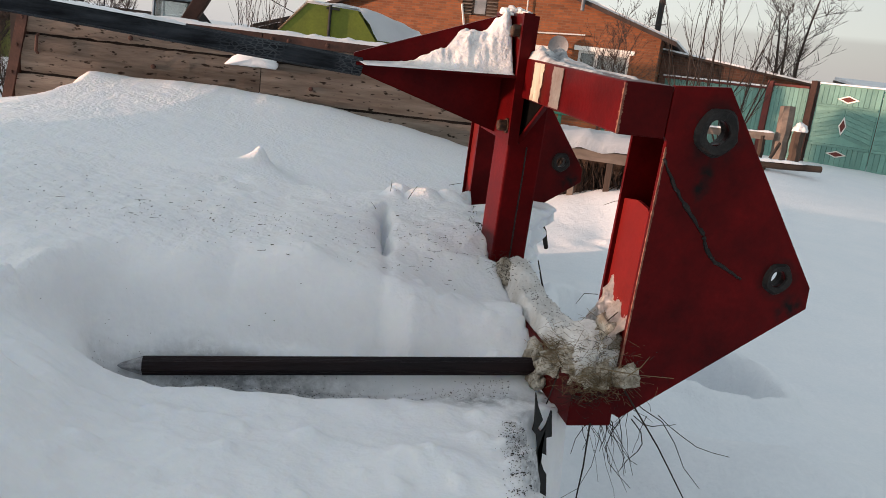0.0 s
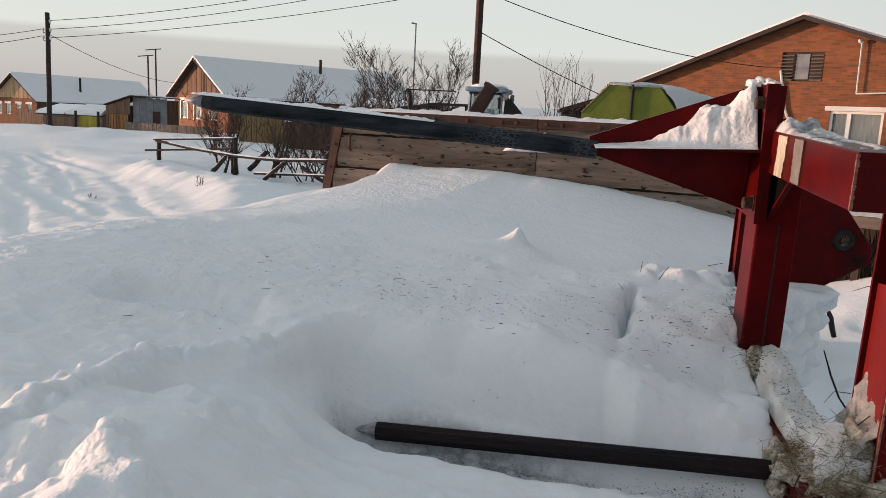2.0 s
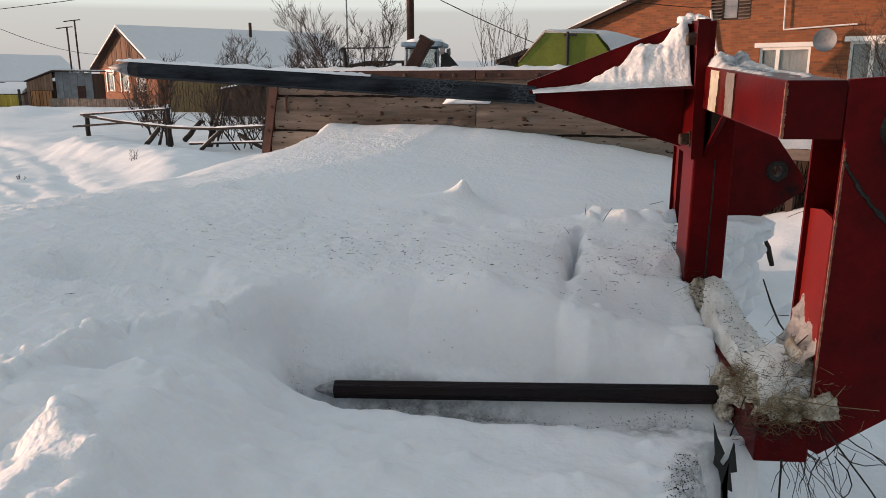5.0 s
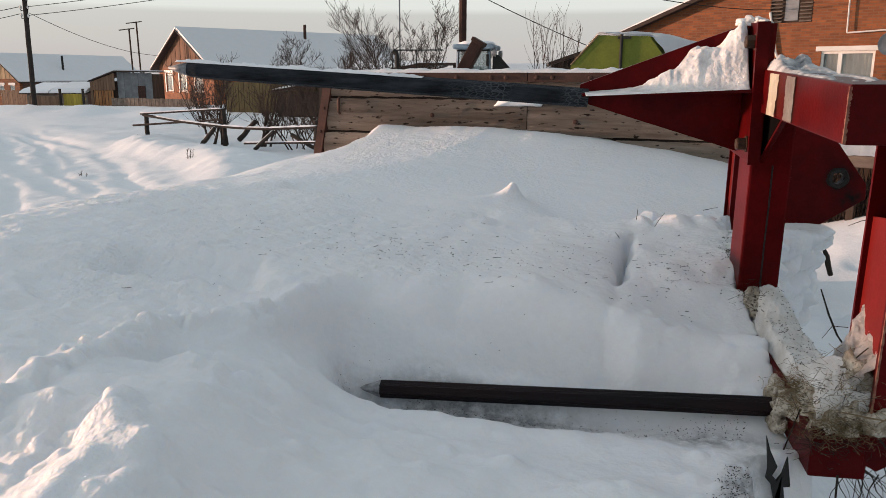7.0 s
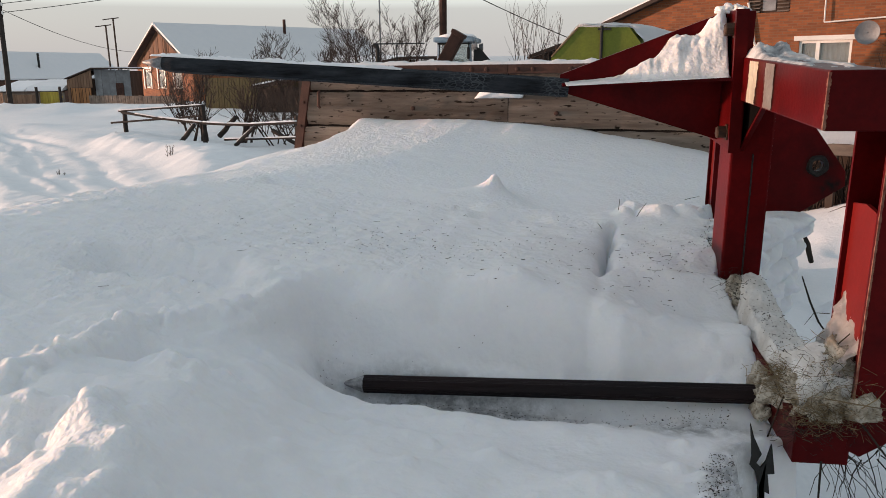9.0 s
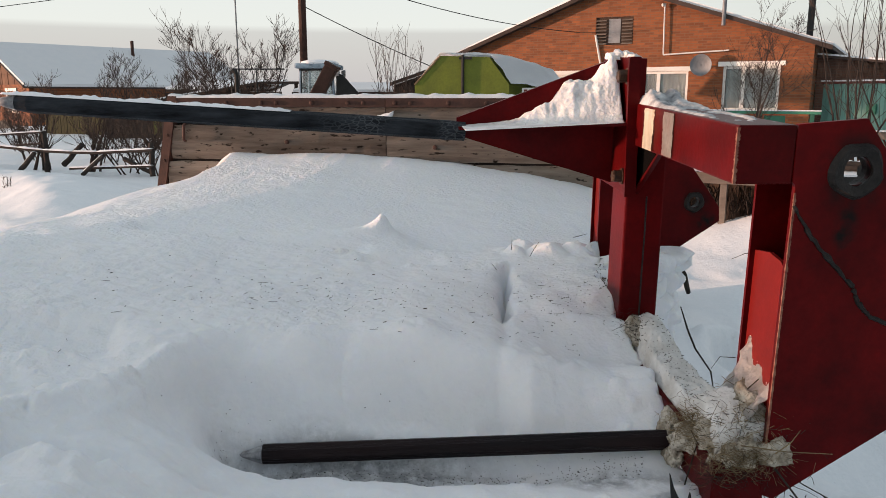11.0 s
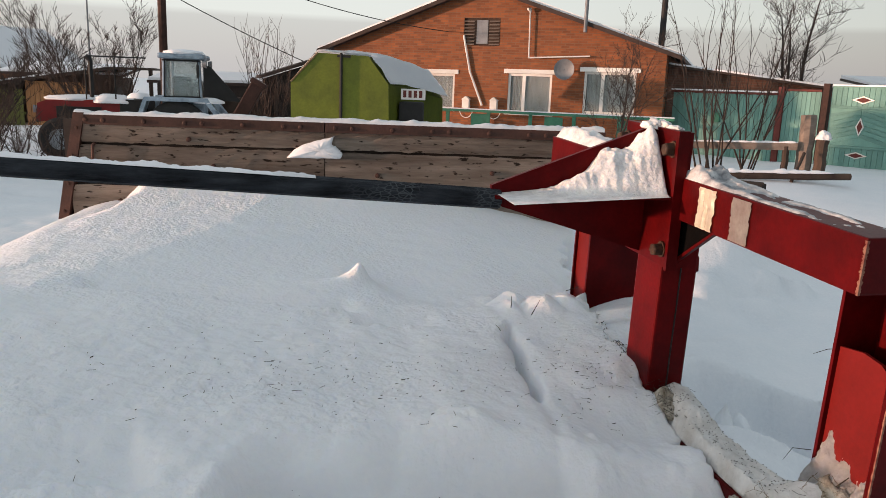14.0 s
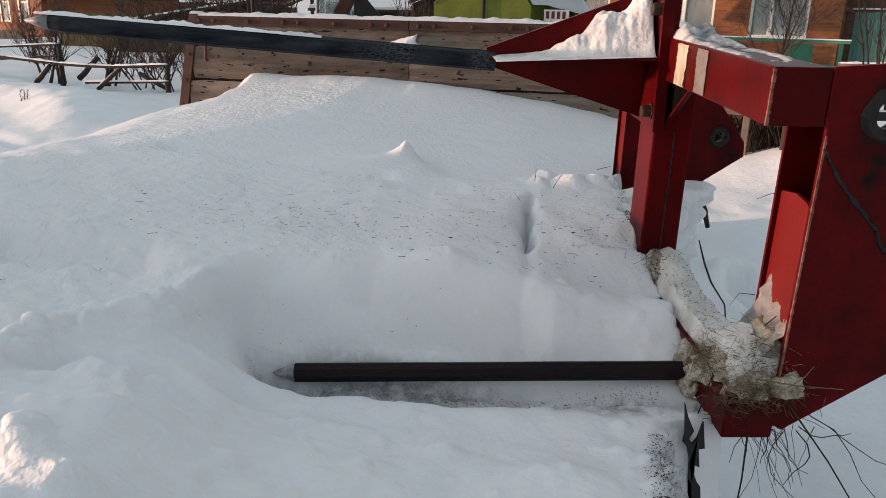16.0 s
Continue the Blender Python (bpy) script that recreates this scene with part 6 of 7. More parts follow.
def build_garage():
    """A boarded garage with an orange double door and a metal-clad flank, and the snowy lean-to beside it."""
    m = pose(-24.65, 41.0, -0.1, 0, 0, 4)
    ga = empty("garage", m, "weathered boarded garage with orange doors and grey metal side", "garage")
    n = 9
    for i in range(n):
        x0, x1 = 1.42 * i / n, 1.42 * (i + 1) / n
        part("plank", prism([(x0, 1.02 if 0.1 < x0 < 1.3 else 0), (x1 - 0.012, 1.02 if 0.1 < x0 < 1.3 else 0), (x1 - 0.012, 1.45 + 0.36 * x1), (x0, 1.45 + 0.36 * x0)], "y", 0.0, 0.04), WOOD_TAN, ga)
    for x0, x1 in ((0.18, 0.72), (0.74, 1.28)):
        leaf = part("door", box(x0, x1, 0.02, 0.06, 0.0, 1.0), WOOD_ORANGE, ga, "orange-brown boarded door leaf")
        for k in range(3):
            part("batten", box(x0 + 0.05 + 0.19 * k, x0 + 0.07 + 0.19 * k, 0.005, 0.0195, 0.02, 0.98), WOOD_DARK, leaf)
    part("wall", box(0.03, 1.40, 0.3, 1.9, 0, 1.5), WOOD_DARK, ga)
    for i in range(5):
        x0 = 1.46 + 0.40 * i
        part("metal_sheet", prism([(x0, 0.15), (x0 + 0.39, 0.15), (x0 + 0.39, 1.98 + 0.02 * (i % 2)), (x0, 2.0 - 0.015 * i)], "y", 0.25 + 0.012 * (i % 2), 0.27 + 0.012 * (i % 2)), GREY, ga, "dented grey metal sheet")
    part("hatch", box(2.62, 3.05, 0.22, 0.248, 0.55, 1.25, 0.01), RUST, ga, "rusty metal hatch")
    part("wall", box(1.46, 3.44, 0.30, 1.9, 0, 1.9), WOOD_DARK, ga)
    part("roof", prism([(-0.06, 1.47), (1.46, 2.02), (3.5, 1.99), (3.5, 2.05), (1.46, 2.09), (-0.06, 1.53)], "y", -0.12, 2.1), ROOF, ga)
    part("roof_snow", prism([(0.1, 1.60), (1.46, 2.092), (3.45, 2.052), (3.4, 2.10), (1.5, 2.14), (0.15, 1.63)], "y", 0.1, 2.05), SNOW, ga)
    le = empty("lean_to", pose(-28.3, 40.6, -0.15, 0, 0, 3), "low plank lean-to with a thick snowy roof", "shed")
    part("wall", box(0.0, 3.5, 0.1, 0.16, 0, 0.82), WOOD_GREY, le)
    part("wall", box(0.0, 0.06, 0.161, 2.2, 0, 0.9), WOOD_GREY, le)
    part("roof", prism([(-0.1, 0.84), (2.4, 1.28), (2.4, 1.34), (-0.1, 0.90)], "x", -0.35, 3.55), ROOF, le)
    for a, b, lo in ((-0.33, 1.35, 0.0), (1.42, 3.5, 0.05)):
        part("roof_snow", prism([(-0.08, 0.905), (2.35, 1.342), (2.35, 1.47 + lo), (0.3, 1.12 + lo), (-0.04, 0.99)], "x", a, b), SNOW, le)


build_garage()
shed(pose(20.5, 21.5, GROUND, 0, 0, -25), 7.0, 3.0, 2.15, 2.45, WOOD_DARK, "low shed with a corrugated roof behind the gate")


def build_wooden_house():
    """Ridge along y, gable towards -y."""
    m = pose(-21.2, 45.6, 0, 0, 0, -42)
    ho = empty("wooden_house", m, "brick house with a boarded gable and snowy roof", "house")
    hw, eave, apex, L = 4.0, 2.25, 4.35, 14.0
    holes = [(-2.9, -1.95, 0.75, 1.85), (-0.8, 0.15, 0.75, 1.85), (1.5, 2.45, 0.75, 1.85)]
    bm = pierced_wall([(-hw, -0.6), (hw, -0.6), (hw, eave), (-hw, eave)], holes, 0, 0.3)
    part("wall", bm, BRICK, ho)
    part("wall", box(hw - 0.3, hw, 0.301, L, -0.6, eave), BRICK, ho)
    part("wall", box(-hw, -hw + 0.3, 0.301, L, -0.6, eave), BRICK, ho)
    part("wall", box(-hw + 0.301, hw - 0.301, L - 0.3, L, -0.6, eave), BRICK, ho)
    n = 22
    for i in range(n):
        x0, x1 = -hw + 2 * hw * i / n, -hw + 2 * hw * (i + 1) / n
        t = [eave + (apex - eave) * (1 - abs(x) / hw) for x in (x0, x1)]
        if min(t) > eave - 0.01:
            part("plank", prism([(x0 + 0.01, eave), (x1 - 0.01, eave), (x1 - 0.01, t[1]), (x0 + 0.01, t[0])], "y", -0.03 - 0.015 * (i % 2), 0.02), WOOD_GABLE, ho)
    for s in (-1, 1):
        sl = (apex - eave) / hw
        part("roof", prism([(s * (hw + 0.4), eave - 0.4 * sl), (0, apex), (0, apex + 0.08), (s * (hw + 0.4), eave - 0.4 * sl + 0.08)], "y", -0.45, L + 0.4), ROOF, ho)
        part("roof_snow", prism([(s * (hw + 0.38), eave - 0.38 * sl + 0.082), (0, apex + 0.082), (0, apex + 0.25), (s * (hw + 0.38), eave - 0.38 * sl + 0.22)], "y", -0.40, L + 0.35), SNOW, ho)
    for x0, x1, z0, z1 in holes:
        w = part("window", box(x0, x1, 0.06, 0.10, z0, z1), WHITE, ho, "white window frame")
        xm = x0 + (x1 - x0) * 0.5
        for a, b in ((x0 + 0.07, xm - 0.03), (xm + 0.03, x1 - 0.07)):
            part("pane", box(a, b, 0.045, 0.059, z0 + 0.08, z1 - 0.08), GLASS, w)
        for a, b in ((x0 - 0.14, x0 - 0.01), (x1 + 0.01, x1 + 0.14)):
            part("trim", box(a, b, -0.03, -0.001, z0 - 0.05, z1 + 0.05), WHITE, w)
        part("trim", box(x0 - 0.2, x1 + 0.2, -0.035, -0.001, z1 + 0.051, z1 + 0.2), WHITE, w)
    part("flue", tube([(0.9, 8.0, 3.4), (0.9, 8.0, 5.0)], 0.10, 8), RUST, ho)
    # the farther house: ridge running away, sunlit boarded gable towards the road
    m = pose(-47.97, 65.0, -1.2, 0, 0, -16.3)
    ho = empty("far_house", m, "long brick house with a sunlit boarded gable and snowy roof", "house")
    hw, eave, apex, L = 2.75, 2.62, 4.70, 14.5
    holes = [(-2.45, -1.85, 1.1, 2.1), (-1.25, -0.65, 1.1, 2.1), (0.15, 0.75, 1.1, 2.1), (1.5, 2.1, 1.1, 2.1)]
    part("wall", pierced_wall([(-hw, -0.6), (hw, -0.6), (hw, eave), (-hw, eave)], holes, 0, 0.3), BRICK, ho)
    # side and back walls take the shaded brick, the gable the plain one
    part("wall", box(hw - 0.3, hw, 0.301, L, -0.6, eave), BRICK_SHADED, ho)
    part("wall", box(-hw, -hw + 0.3, 0.301, L, -0.6, eave), BRICK_SHADED, ho)
    part("wall", box(-hw + 0.301, hw - 0.301, L - 0.3, L, -0.6, eave), BRICK_SHADED, ho)
    sl = (apex - eave) / hw
    for i in range(20):
        x0, x1 = -hw + 2 * hw * i / 20, -hw + 2 * hw * (i + 1) / 20
        part("plank", prism([(x0 + 0.008, eave + 0.002), (x1 - 0.008, eave + 0.002), (x1 - 0.008, apex - abs(x1) * sl), (x0 + 0.008, apex - abs(x0) * sl)], "y", -0.03 - 0.015 * (i % 2), 0.02), WOOD_PALE, ho)
    for s in (-1, 1):
        part("roof", prism([(s * (hw + 0.45), eave - 0.45 * sl), (0, apex), (0, apex + 0.08), (s * (hw + 0.45), eave - 0.45 * sl + 0.08)], "y", -0.45, L + 0.4), ROOF, ho)
        part("roof_snow", prism([(s * (hw + 0.43), eave - 0.43 * sl + 0.082), (0, apex + 0.082), (0, apex + 0.22), (s * (hw + 0.43), eave - 0.43 * sl + 0.2)], "y", -0.40, L + 0.35), SNOW, ho)
    for x0, x1, z0, z1 in holes:
        w = part("window", box(x0, x1, 0.06, 0.10, z0, z1), WHITE, ho, "white window frame")
        part("pane", box(x0 + 0.1, x1 - 0.1, 0.045, 0.059, z0 + 0.1, z1 - 0.1), GLASS, w)
        part("trim", box(x0 - 0.12, x1 + 0.12, -0.035, -0.001, z1, z1 + 0.18), WHITE, w)
    part("flue", tube([(1.9, 5.5, 3.2), (1.9, 5.5, 4.75)], 0.10, 8), BLACK, ho)


build_wooden_house()


def build_poles():
    p1 = empty("power_pole", pose(-19.50, 28.5, -0.2), "dark wooden power pole with insulators", "power pole")
    log(p1, (0, 0, 0), (0.08, 0, 5.12), 0.10, 0.085, WOOD_BLACK, "pole", 3)
    for x, z in ((0.18, 4.72), (0.18, 4.40), (0.17, 4.08), (-0.12, 4.40), (-0.12, 4.12)):
        part("hook", tube([(0.06, 0, z - 0.05), (x, 0, z - 0.06), (x, 0, z)], 0.015, 6), WOOD_BLACK, p1)
        part("insulator", tube([(x, 0, z), (x, 0, z + 0.07), (x, 0, z + 0.13)], [0.03, 0.05, 0.03], 8), WHITE, p1)
    p2 = empty("power_pole", pose(-1.80, 17.6, 0.2), "rust-brown pole rising behind the tractor", "power pole")
    part("pole", tube([(-0.02, 3.4, 0), (-0.02, 3.4, 7.0)], 0.10, 10), RUST, p2)
    for x, y, h in ((-24.4, 45.4, 4.5), (-23.95, 45.5, 4.9)):
        an = empty("antenna_mast", pose(x, y, 0), "thin antenna mast beside the house", "antenna")
        part("mast", tube([(0, 0, 0), (-0.05, 0, h)], 0.05, 6), WOOD_DARK, an)
        part("crossbar", tube([(-0.7, 0, h - 0.1), (0.3, 0, h)], 0.03, 6), WOOD_DARK, an)
    an = empty("antenna_mast", pose(-3.45, 20.6, 0.2), "thin steel antenna mast behind the trees", "antenna")
    part("mast", tube([(0, 0, 0), (0, 0, 3.9)], 0.02, 6), GREY, an)
    part("crossbar", tube([(-0.12, 0, 3.9), (0.02, 0, 3.88)], 0.02, 6), GREY, an)
    wires = [((-19.3, 28.5, 4.62), (-9.0, 28.5, 6.05), 0.15), ((-19.3, 28.5, 4.29), (-7.0, 28.5, 6.1), 0.2), ((-19.3, 28.5, 3.97), (-3.0, 28.5, 6.3), 0.25), ((-19.3, 28.5, 4.06), (-22.6, 45.4, 2.9), 0.35), ((-19.6, 28.5, 4.30), (-27.0, 28.5, 3.7), 0.2), ((-19.6, 28.5, 4.04), (-27.0, 28.5, 3.3), 0.2),
             ((-1.82, 21.0, 5.05), (6.9, 24.3, 3.60), 0.35), ((-1.82, 21.0, 4.0), (2.9, 22.0, 2.0), 0.08)]
    for a, b, sag in wires:
        a, b = Vector(a), Vector(b)
        pts = [a.lerp(b, i / 24) - Vector((0, 0, sag * 4 * (i / 24) * (1 - i / 24))) for i in range(25)]
        tagged(link_mesh("cable", tube(pts, 0.012, 5), BLACK), "black overhead cable sagging between poles", "cable", "overhead cables")


build_poles()


# ---- log fence and shrubs on the open side ----
def build_log_fence():
    m = pose(-8.46, 16.25, 0, 0, 0, -19.4)
    fe = empty("log_fence", m, "broken dark log fence with snow on its rails", "fence")
    for x, z0, z1 in ((0.05, 0.0, 0.905), (2.28, 0.1, 1.045), (4.62, 0.1, 0.86)):
        log(fe, (x, 0, z0), (x + 0.01, 0, z1), 0.052, 0.048, WOOD_BLACK, "post", x + 3)
    for i, (a, b, y, r) in enumerate((((-0.03, 0.880), (2.31, 1.028), -0.07, 0.020), ((-0.283, 0.624), (2.28, 0.813), -0.075, 0.022), ((-0.18, 0.402), (0.72, 0.366), -0.07, 0.030), ((2.88, 0.347), (4.7, 0.433), -0.09, 0.024), ((1.74, 0.24), (2.172, 0.639), -0.16, 0.050), ((3.22, 0.25), (3.717, 0.619), -0.18, 0.040), ((2.6, 0.40), (3.05, 0.80), 0.09, 0.055), ((3.95, 0.55), (4.5, 0.30), 0.10, 0.045))):
        log(fe, (a[0], y, a[1]), (b[0], y, b[1]), r, r * 0.85, WOOD_BLACK, "rail", i + 20)
    sag = [(0.10, 0.875), (0.50, 0.835), (1.143, 0.765), (2.343, 0.686), (3.0, 0.672), (3.543, 0.675), (4.732, 0.747)]
    part("rail", tube([(x, -0.115, z - 0.012) for x, z in sag], [0.030, 0.030, 0.030, 0.029, 0.028, 0.028, 0.027], 9), WOOD_BLACK, fe)
    for k, ((x0, z0), (x1, z1)) in enumerate(zip(sag[1:], sag[2:])):
        snow_strip(m @ Vector((x0, -0.115, z0 + 0.014)), m @ Vector((x1, -0.115, z1 + 0.014)), 0.055, 0.028, "snow lying along the sagging fence rail", 7 + k)
    for (x0, z0), (x1, z1), y, w in (((2.88, 0.37), (4.7, 0.456), -0.09, 0.045), ((-0.03, 0.90), (2.31, 1.048), -0.07, 0.035), ((1.80, 0.345), (2.16, 0.675), -0.16, 0.06), ((3.27, 0.325), (3.70, 0.650), -0.18, 0.06)):
        snow_strip(m @ Vector((x0, y, z0)), m @ Vector((x1, y, z1)), w, 0.02, "thin snow on a broken fence log", 12 + x0)


build_log_fence()
bare_tree("shrub", (-6.9, 16.6, 0.2), 1.9, 5, 31, "leafless shrub behind the log fence", 0.4, 3, 0.03, 0.7, BARK, "shrub", "garden shrubs")
bare_tree("shrub", (-5.6, 15.9, 0.2), 1.8, 5, 32, "leafless shrub behind the log fence", 0.45, 3, 0.03, 0.7, BARK, "shrub", "garden shrubs")
for i, (x, y, h) in enumerate(((-4.6, 15.4, 1.5), (-3.9, 15.0, 1.3), (-5.1, 17.3, 1.4), (-3.2, 15.6, 1.2), (-7.8, 18.4, 1.5), (-9.6, 22.0, 1.9), (-6.1, 18.0, 1.3))):
    bare_tree("shrub", (x, y, 0.2), h, 7, 40 + i, "low tangled leafless shrub in the snow", 0.6, 3, 0.018, 0.9, BARK, "shrub", "garden shrubs")
for i, (x, y, h) in enumerate(((-5.6, 12.3, 0.35), (-7.2, 11.6, 0.25), (-3.1, 10.2, 0.3), (-2.0, 8.4, 0.35), (-1.75, 6.4, 0.5))):
    bare_tree("weed", (x, y, ground_height(x, y)), h * 0.7, 3, 60 + i, "dry weed standing out of the snow", 0.35, 2, 0.003, 0.6, BARK, "weed", "dry weeds")


# ---- snow, hay and stalks on the frame ----
def patch(xs, ys, top, bottom):
    """A closed sheet over a grid: its upper and lower heights are functions of x and y."""
    bm = bmesh.new()
    up = [[bm.verts.new((x, y, max(top(x, y), bottom(x, y) + 0.0008))) for x in xs] for y in ys]
    dn = [[bm.verts.new((x, y, bottom(x, y))) for x in xs] for y in ys]
    for g in (up, dn):
        for a, b in zip(g, g[1:]):
            for i in range(len(xs) - 1):
                bm.faces.new((a[i], a[i + 1], b[i + 1], b[i]))
    rim = [(0, i) for i in range(len(xs))] + [(j, len(xs) - 1) for j in range(1, len(ys))] + [(len(ys) - 1, i) for i in range(len(xs) - 2, -1, -1)] + [(j, 0) for j in range(len(ys) - 2, 0, -1)]
    for (j, i), (k, l) in zip(rim, rim[1:] + rim[:1]):
        bm.faces.new((up[j][i], up[k][l], dn[k][l], dn[j][i]))
    return bm


def spear_snow(name, bm, mat, label, cat="snow"):
    ob = link_mesh(name, bm, mat, True)
    ob.matrix_world = SPEAR
    return tagged(ob, label, cat)


def bracket_top(x, y):
    u = (x + 0.42) / 0.40
    edge = 0.718 - 0.110 * u
    climb = 0.003 + 0.010 * u + 0.152 * min(1.0, max(0.0, (u - 0.34 + 0.07 * fbm(x * 9, y * 9, 13.0, 2)) / 0.60))
    k = smooth(edge - 0.004, edge + 0.05 + 0.05 * smooth(0.5, 1.0, u) + 0.03 * fbm(x * 9, 2.0), y)
    lumps = 0.014 * clods(x, y, 0.075, 3.0) + 0.012 * fbm(x * 14, y * 14, 3.0, 3) + 0.004 * fbm(x * 50, y * 50, 5.0, 2)
    return gusset_top(x) + 0.0005 + climb * k * (0.86 + 0.18 * fbm(x * 14, y * 14, 3.0)) + k * smooth(0.15, 0.5, u) * lumps * 0.7


spear_snow("snow", patch(np.linspace(-0.43, -0.028, 110), np.linspace(0.602, 0.748, 56), bracket_top, lambda x, y: gusset_top(x) + 0.0005), SNOW_ICE, "crusted snow heaped in the spike bracket")
for x, y, rx, ry, rz, k in ((0.006, 0.735, 0.020, 0.040, 0.016, 21), (-0.020, 0.75, 0.026, 0.026, 0.018, 22), (0.006, 0.68, 0.016, 0.030, 0.009, 23)):
    snow_heap("snow", SPEAR @ pose(x, y, 0.110), rx, ry, rz, k, SNOW_ICE, "clot of snow on top of the bracket plate", 0.4)


def tube_top(x, y):
    k = smooth(0.0, 0.015, x) * smooth(0.105, 0.09, x)
    thin = max(0.0, fbm(x * 30, y * 12, 5.0) + 0.05 + 0.35 * smooth(0.10, 0.50, y))
    h = 0.008 * min(1.0, thin * 2) + (0.024 * bell(x, y, 0.05, 0.57, 0.06, 0.045) + 0.007 * smooth(0.34, 0.48, y)) * (0.9 + 0.6 * fbm(x * 26, y * 26, 1.0) + 0.3 * clods(x, y, 0.03, 2.0))
    return -0.004 + h * k * smooth(0.02, 0.08, y)


spear_snow("snow_crust", patch(np.linspace(0.002, 0.103, 26), np.linspace(0.02, 0.610, 130), tube_top, lambda x, y: -0.005), ICE, "patchy frozen snow crust on the upper tube")
spear_snow("snow_crust", patch(np.linspace(0.002, 0.103, 12), np.linspace(0.90, 1.45, 50), lambda x, y: 0.03 * (1 + 0.6 * fbm(x * 9, y * 9)) * smooth(0, 0.03, x) * smooth(0.105, 0.07, x), lambda x, y: 0.0012), SNOW_ICE, "snow crust on the far end of the upper tube")


def spike_ridge(a, b, seed, wide, high):
    xs = np.linspace(a, b, int(abs(b - a) / 0.006))
    far = lambda x: (-0.32 - x) / 1.32
    def low(x, v):
        r = 0.0262 - 0.0016 * far(x)
        return -0.0855 + 0.0845 * far(x) + math.sqrt(max(0.0, r ** 2 - v ** 2)) - 0.001
    def high_(x, v):
        return low(x, v) + high * max(0.0, 0.75 + 0.9 * fbm(x * 14, seed) + 0.5 * fbm(x * 70, seed)) * max(0.0, 1 - (v / wide) ** 2) * smooth(a, a - 0.03, x) * smooth(b, b + 0.03, x)
    bm = patch(xs, np.linspace(-wide, wide, 9), high_, low)
    for v in bm.verts:
        v.co.y += 0.755 - 0.019 * far(v.co.x)
    return bm


spear_snow("snow_ridge", spike_ridge(-0.88, -0.99, 3, 0.014, 0.005), SNOW, "small ridge of snow on the upper spike")
spear_snow("snow_ridge", spike_ridge(-0.97, -1.61, 7, 0.013, 0.0065), SNOW, "ridge of snow along the upper spike")

# dirty snow over the lower tube, with hay at its near end
def sill_top(x, y):
    over = smooth(0.022, 0.040, x + 0.010 * fbm(y * 30, 1.0) + 0.012 * smooth(0.30, 0.16, y)) * smooth(0.20, 0.11, x)
    z = -0.655 + (0.042 + 0.010 * fbm(x * 12, y * 9, 6.0) + 0.005 * fbm(x * 50, y * 50)) * over
    z += 0.055 * bell(x, y, 0.07, 0.60, 0.06, 0.10) * over
    z += 0.07 * bell(x, y, 0.09, 0.09, 0.09, 0.09) * over
    return z - 0.06 * smooth(0.10, 0.16, x) * smooth(0.1, 0.2, y)


spear_snow("dirty_snow", patch(np.linspace(0.024, 0.155, 40), np.linspace(0.02, 0.655, 100), sill_top, lambda x, y: -0.6545 if x < 0.121 else -0.70), SNOW_DIRTY, "dirty snow mixed with hay on the lower tube")
HEAPS = ((0.085, 0.070, -0.635, 0.080, 0.062, 0.055, 1), (0.070, 0.025, -0.655, 0.050, 0.030, 0.036, 2), (0.13, -0.004, -0.640, 0.036, 0.018, 0.036, 3), (0.02, 0.13, -0.675, 0.045, 0.04, 0.035, 4), (0.115, 0.075, -0.58, 0.045, 0.05, 0.06, 5), (0.04, 0.61, -0.615, 0.04, 0.05, 0.045, 6), (0.002, 0.215, -0.695, 0.022, 0.04, 0.048, 13), (-0.002, 0.175, -0.735, 0.018, 0.035, 0.03, 14))
for x, y, z, rx, ry, rz, k in HEAPS:
    ob = snow_heap("dirty_snow", SPEAR @ pose(x, y, z), rx, ry, rz, k, SNOW_HAY, "lump of dirty snow and hay stuck to the frame", 0.35)


def build_plate_crust():
    """Frozen snow splashed up the cover plate: thick at the foot, ragged at its upper rim."""
    bm, rows = bmesh.new(), []
    ys, zs = np.linspace(0.012, 0.152, 44), np.linspace(-0.665, -0.385, 84)
    for z in zs:
        row = []
        for y in ys:
            rim = -0.505 + 0.062 * math.exp(-((y - 0.128) / 0.018) ** 2) + 0.035 * math.exp(-((y - 0.075) / 0.022) ** 2) + 0.018 * math.exp(-((y - 0.02) / 0.010) ** 2) + 0.03 * fbm(y * 28, 3.0)
            k = smooth(rim, rim - 0.05, z + 0.012 * fbm(y * 60, z * 60, 2.0))
            low = smooth(-0.45, -0.64, z)
            thick = k * (0.014 + 0.050 * low * low + 0.005 * clods(y, z, 0.035, 4.0) + 0.006 * fbm(y * 30, z * 30, 7.0) + 0.004 * fbm(y * 90, z * 90, 8.0))
            row.append(bm.verts.new((0.1215 - max(0.0, thick) - (0.0 if k > 0.02 else -0.004), y, z)))
        rows.append(row)
    for r0, r1 in zip(rows, rows[1:]):
        for k in range(len(ys) - 1):
            bm.faces.new((r0[k], r0[k + 1], r1[k + 1], r1[k]))
    bmesh.ops.solidify(bm, geom=bm.faces[:], thickness=-0.003)
    spear_snow("snow", bm, SNOW_ICE, "frozen snow splashed up the red cover plate")


build_plate_crust()


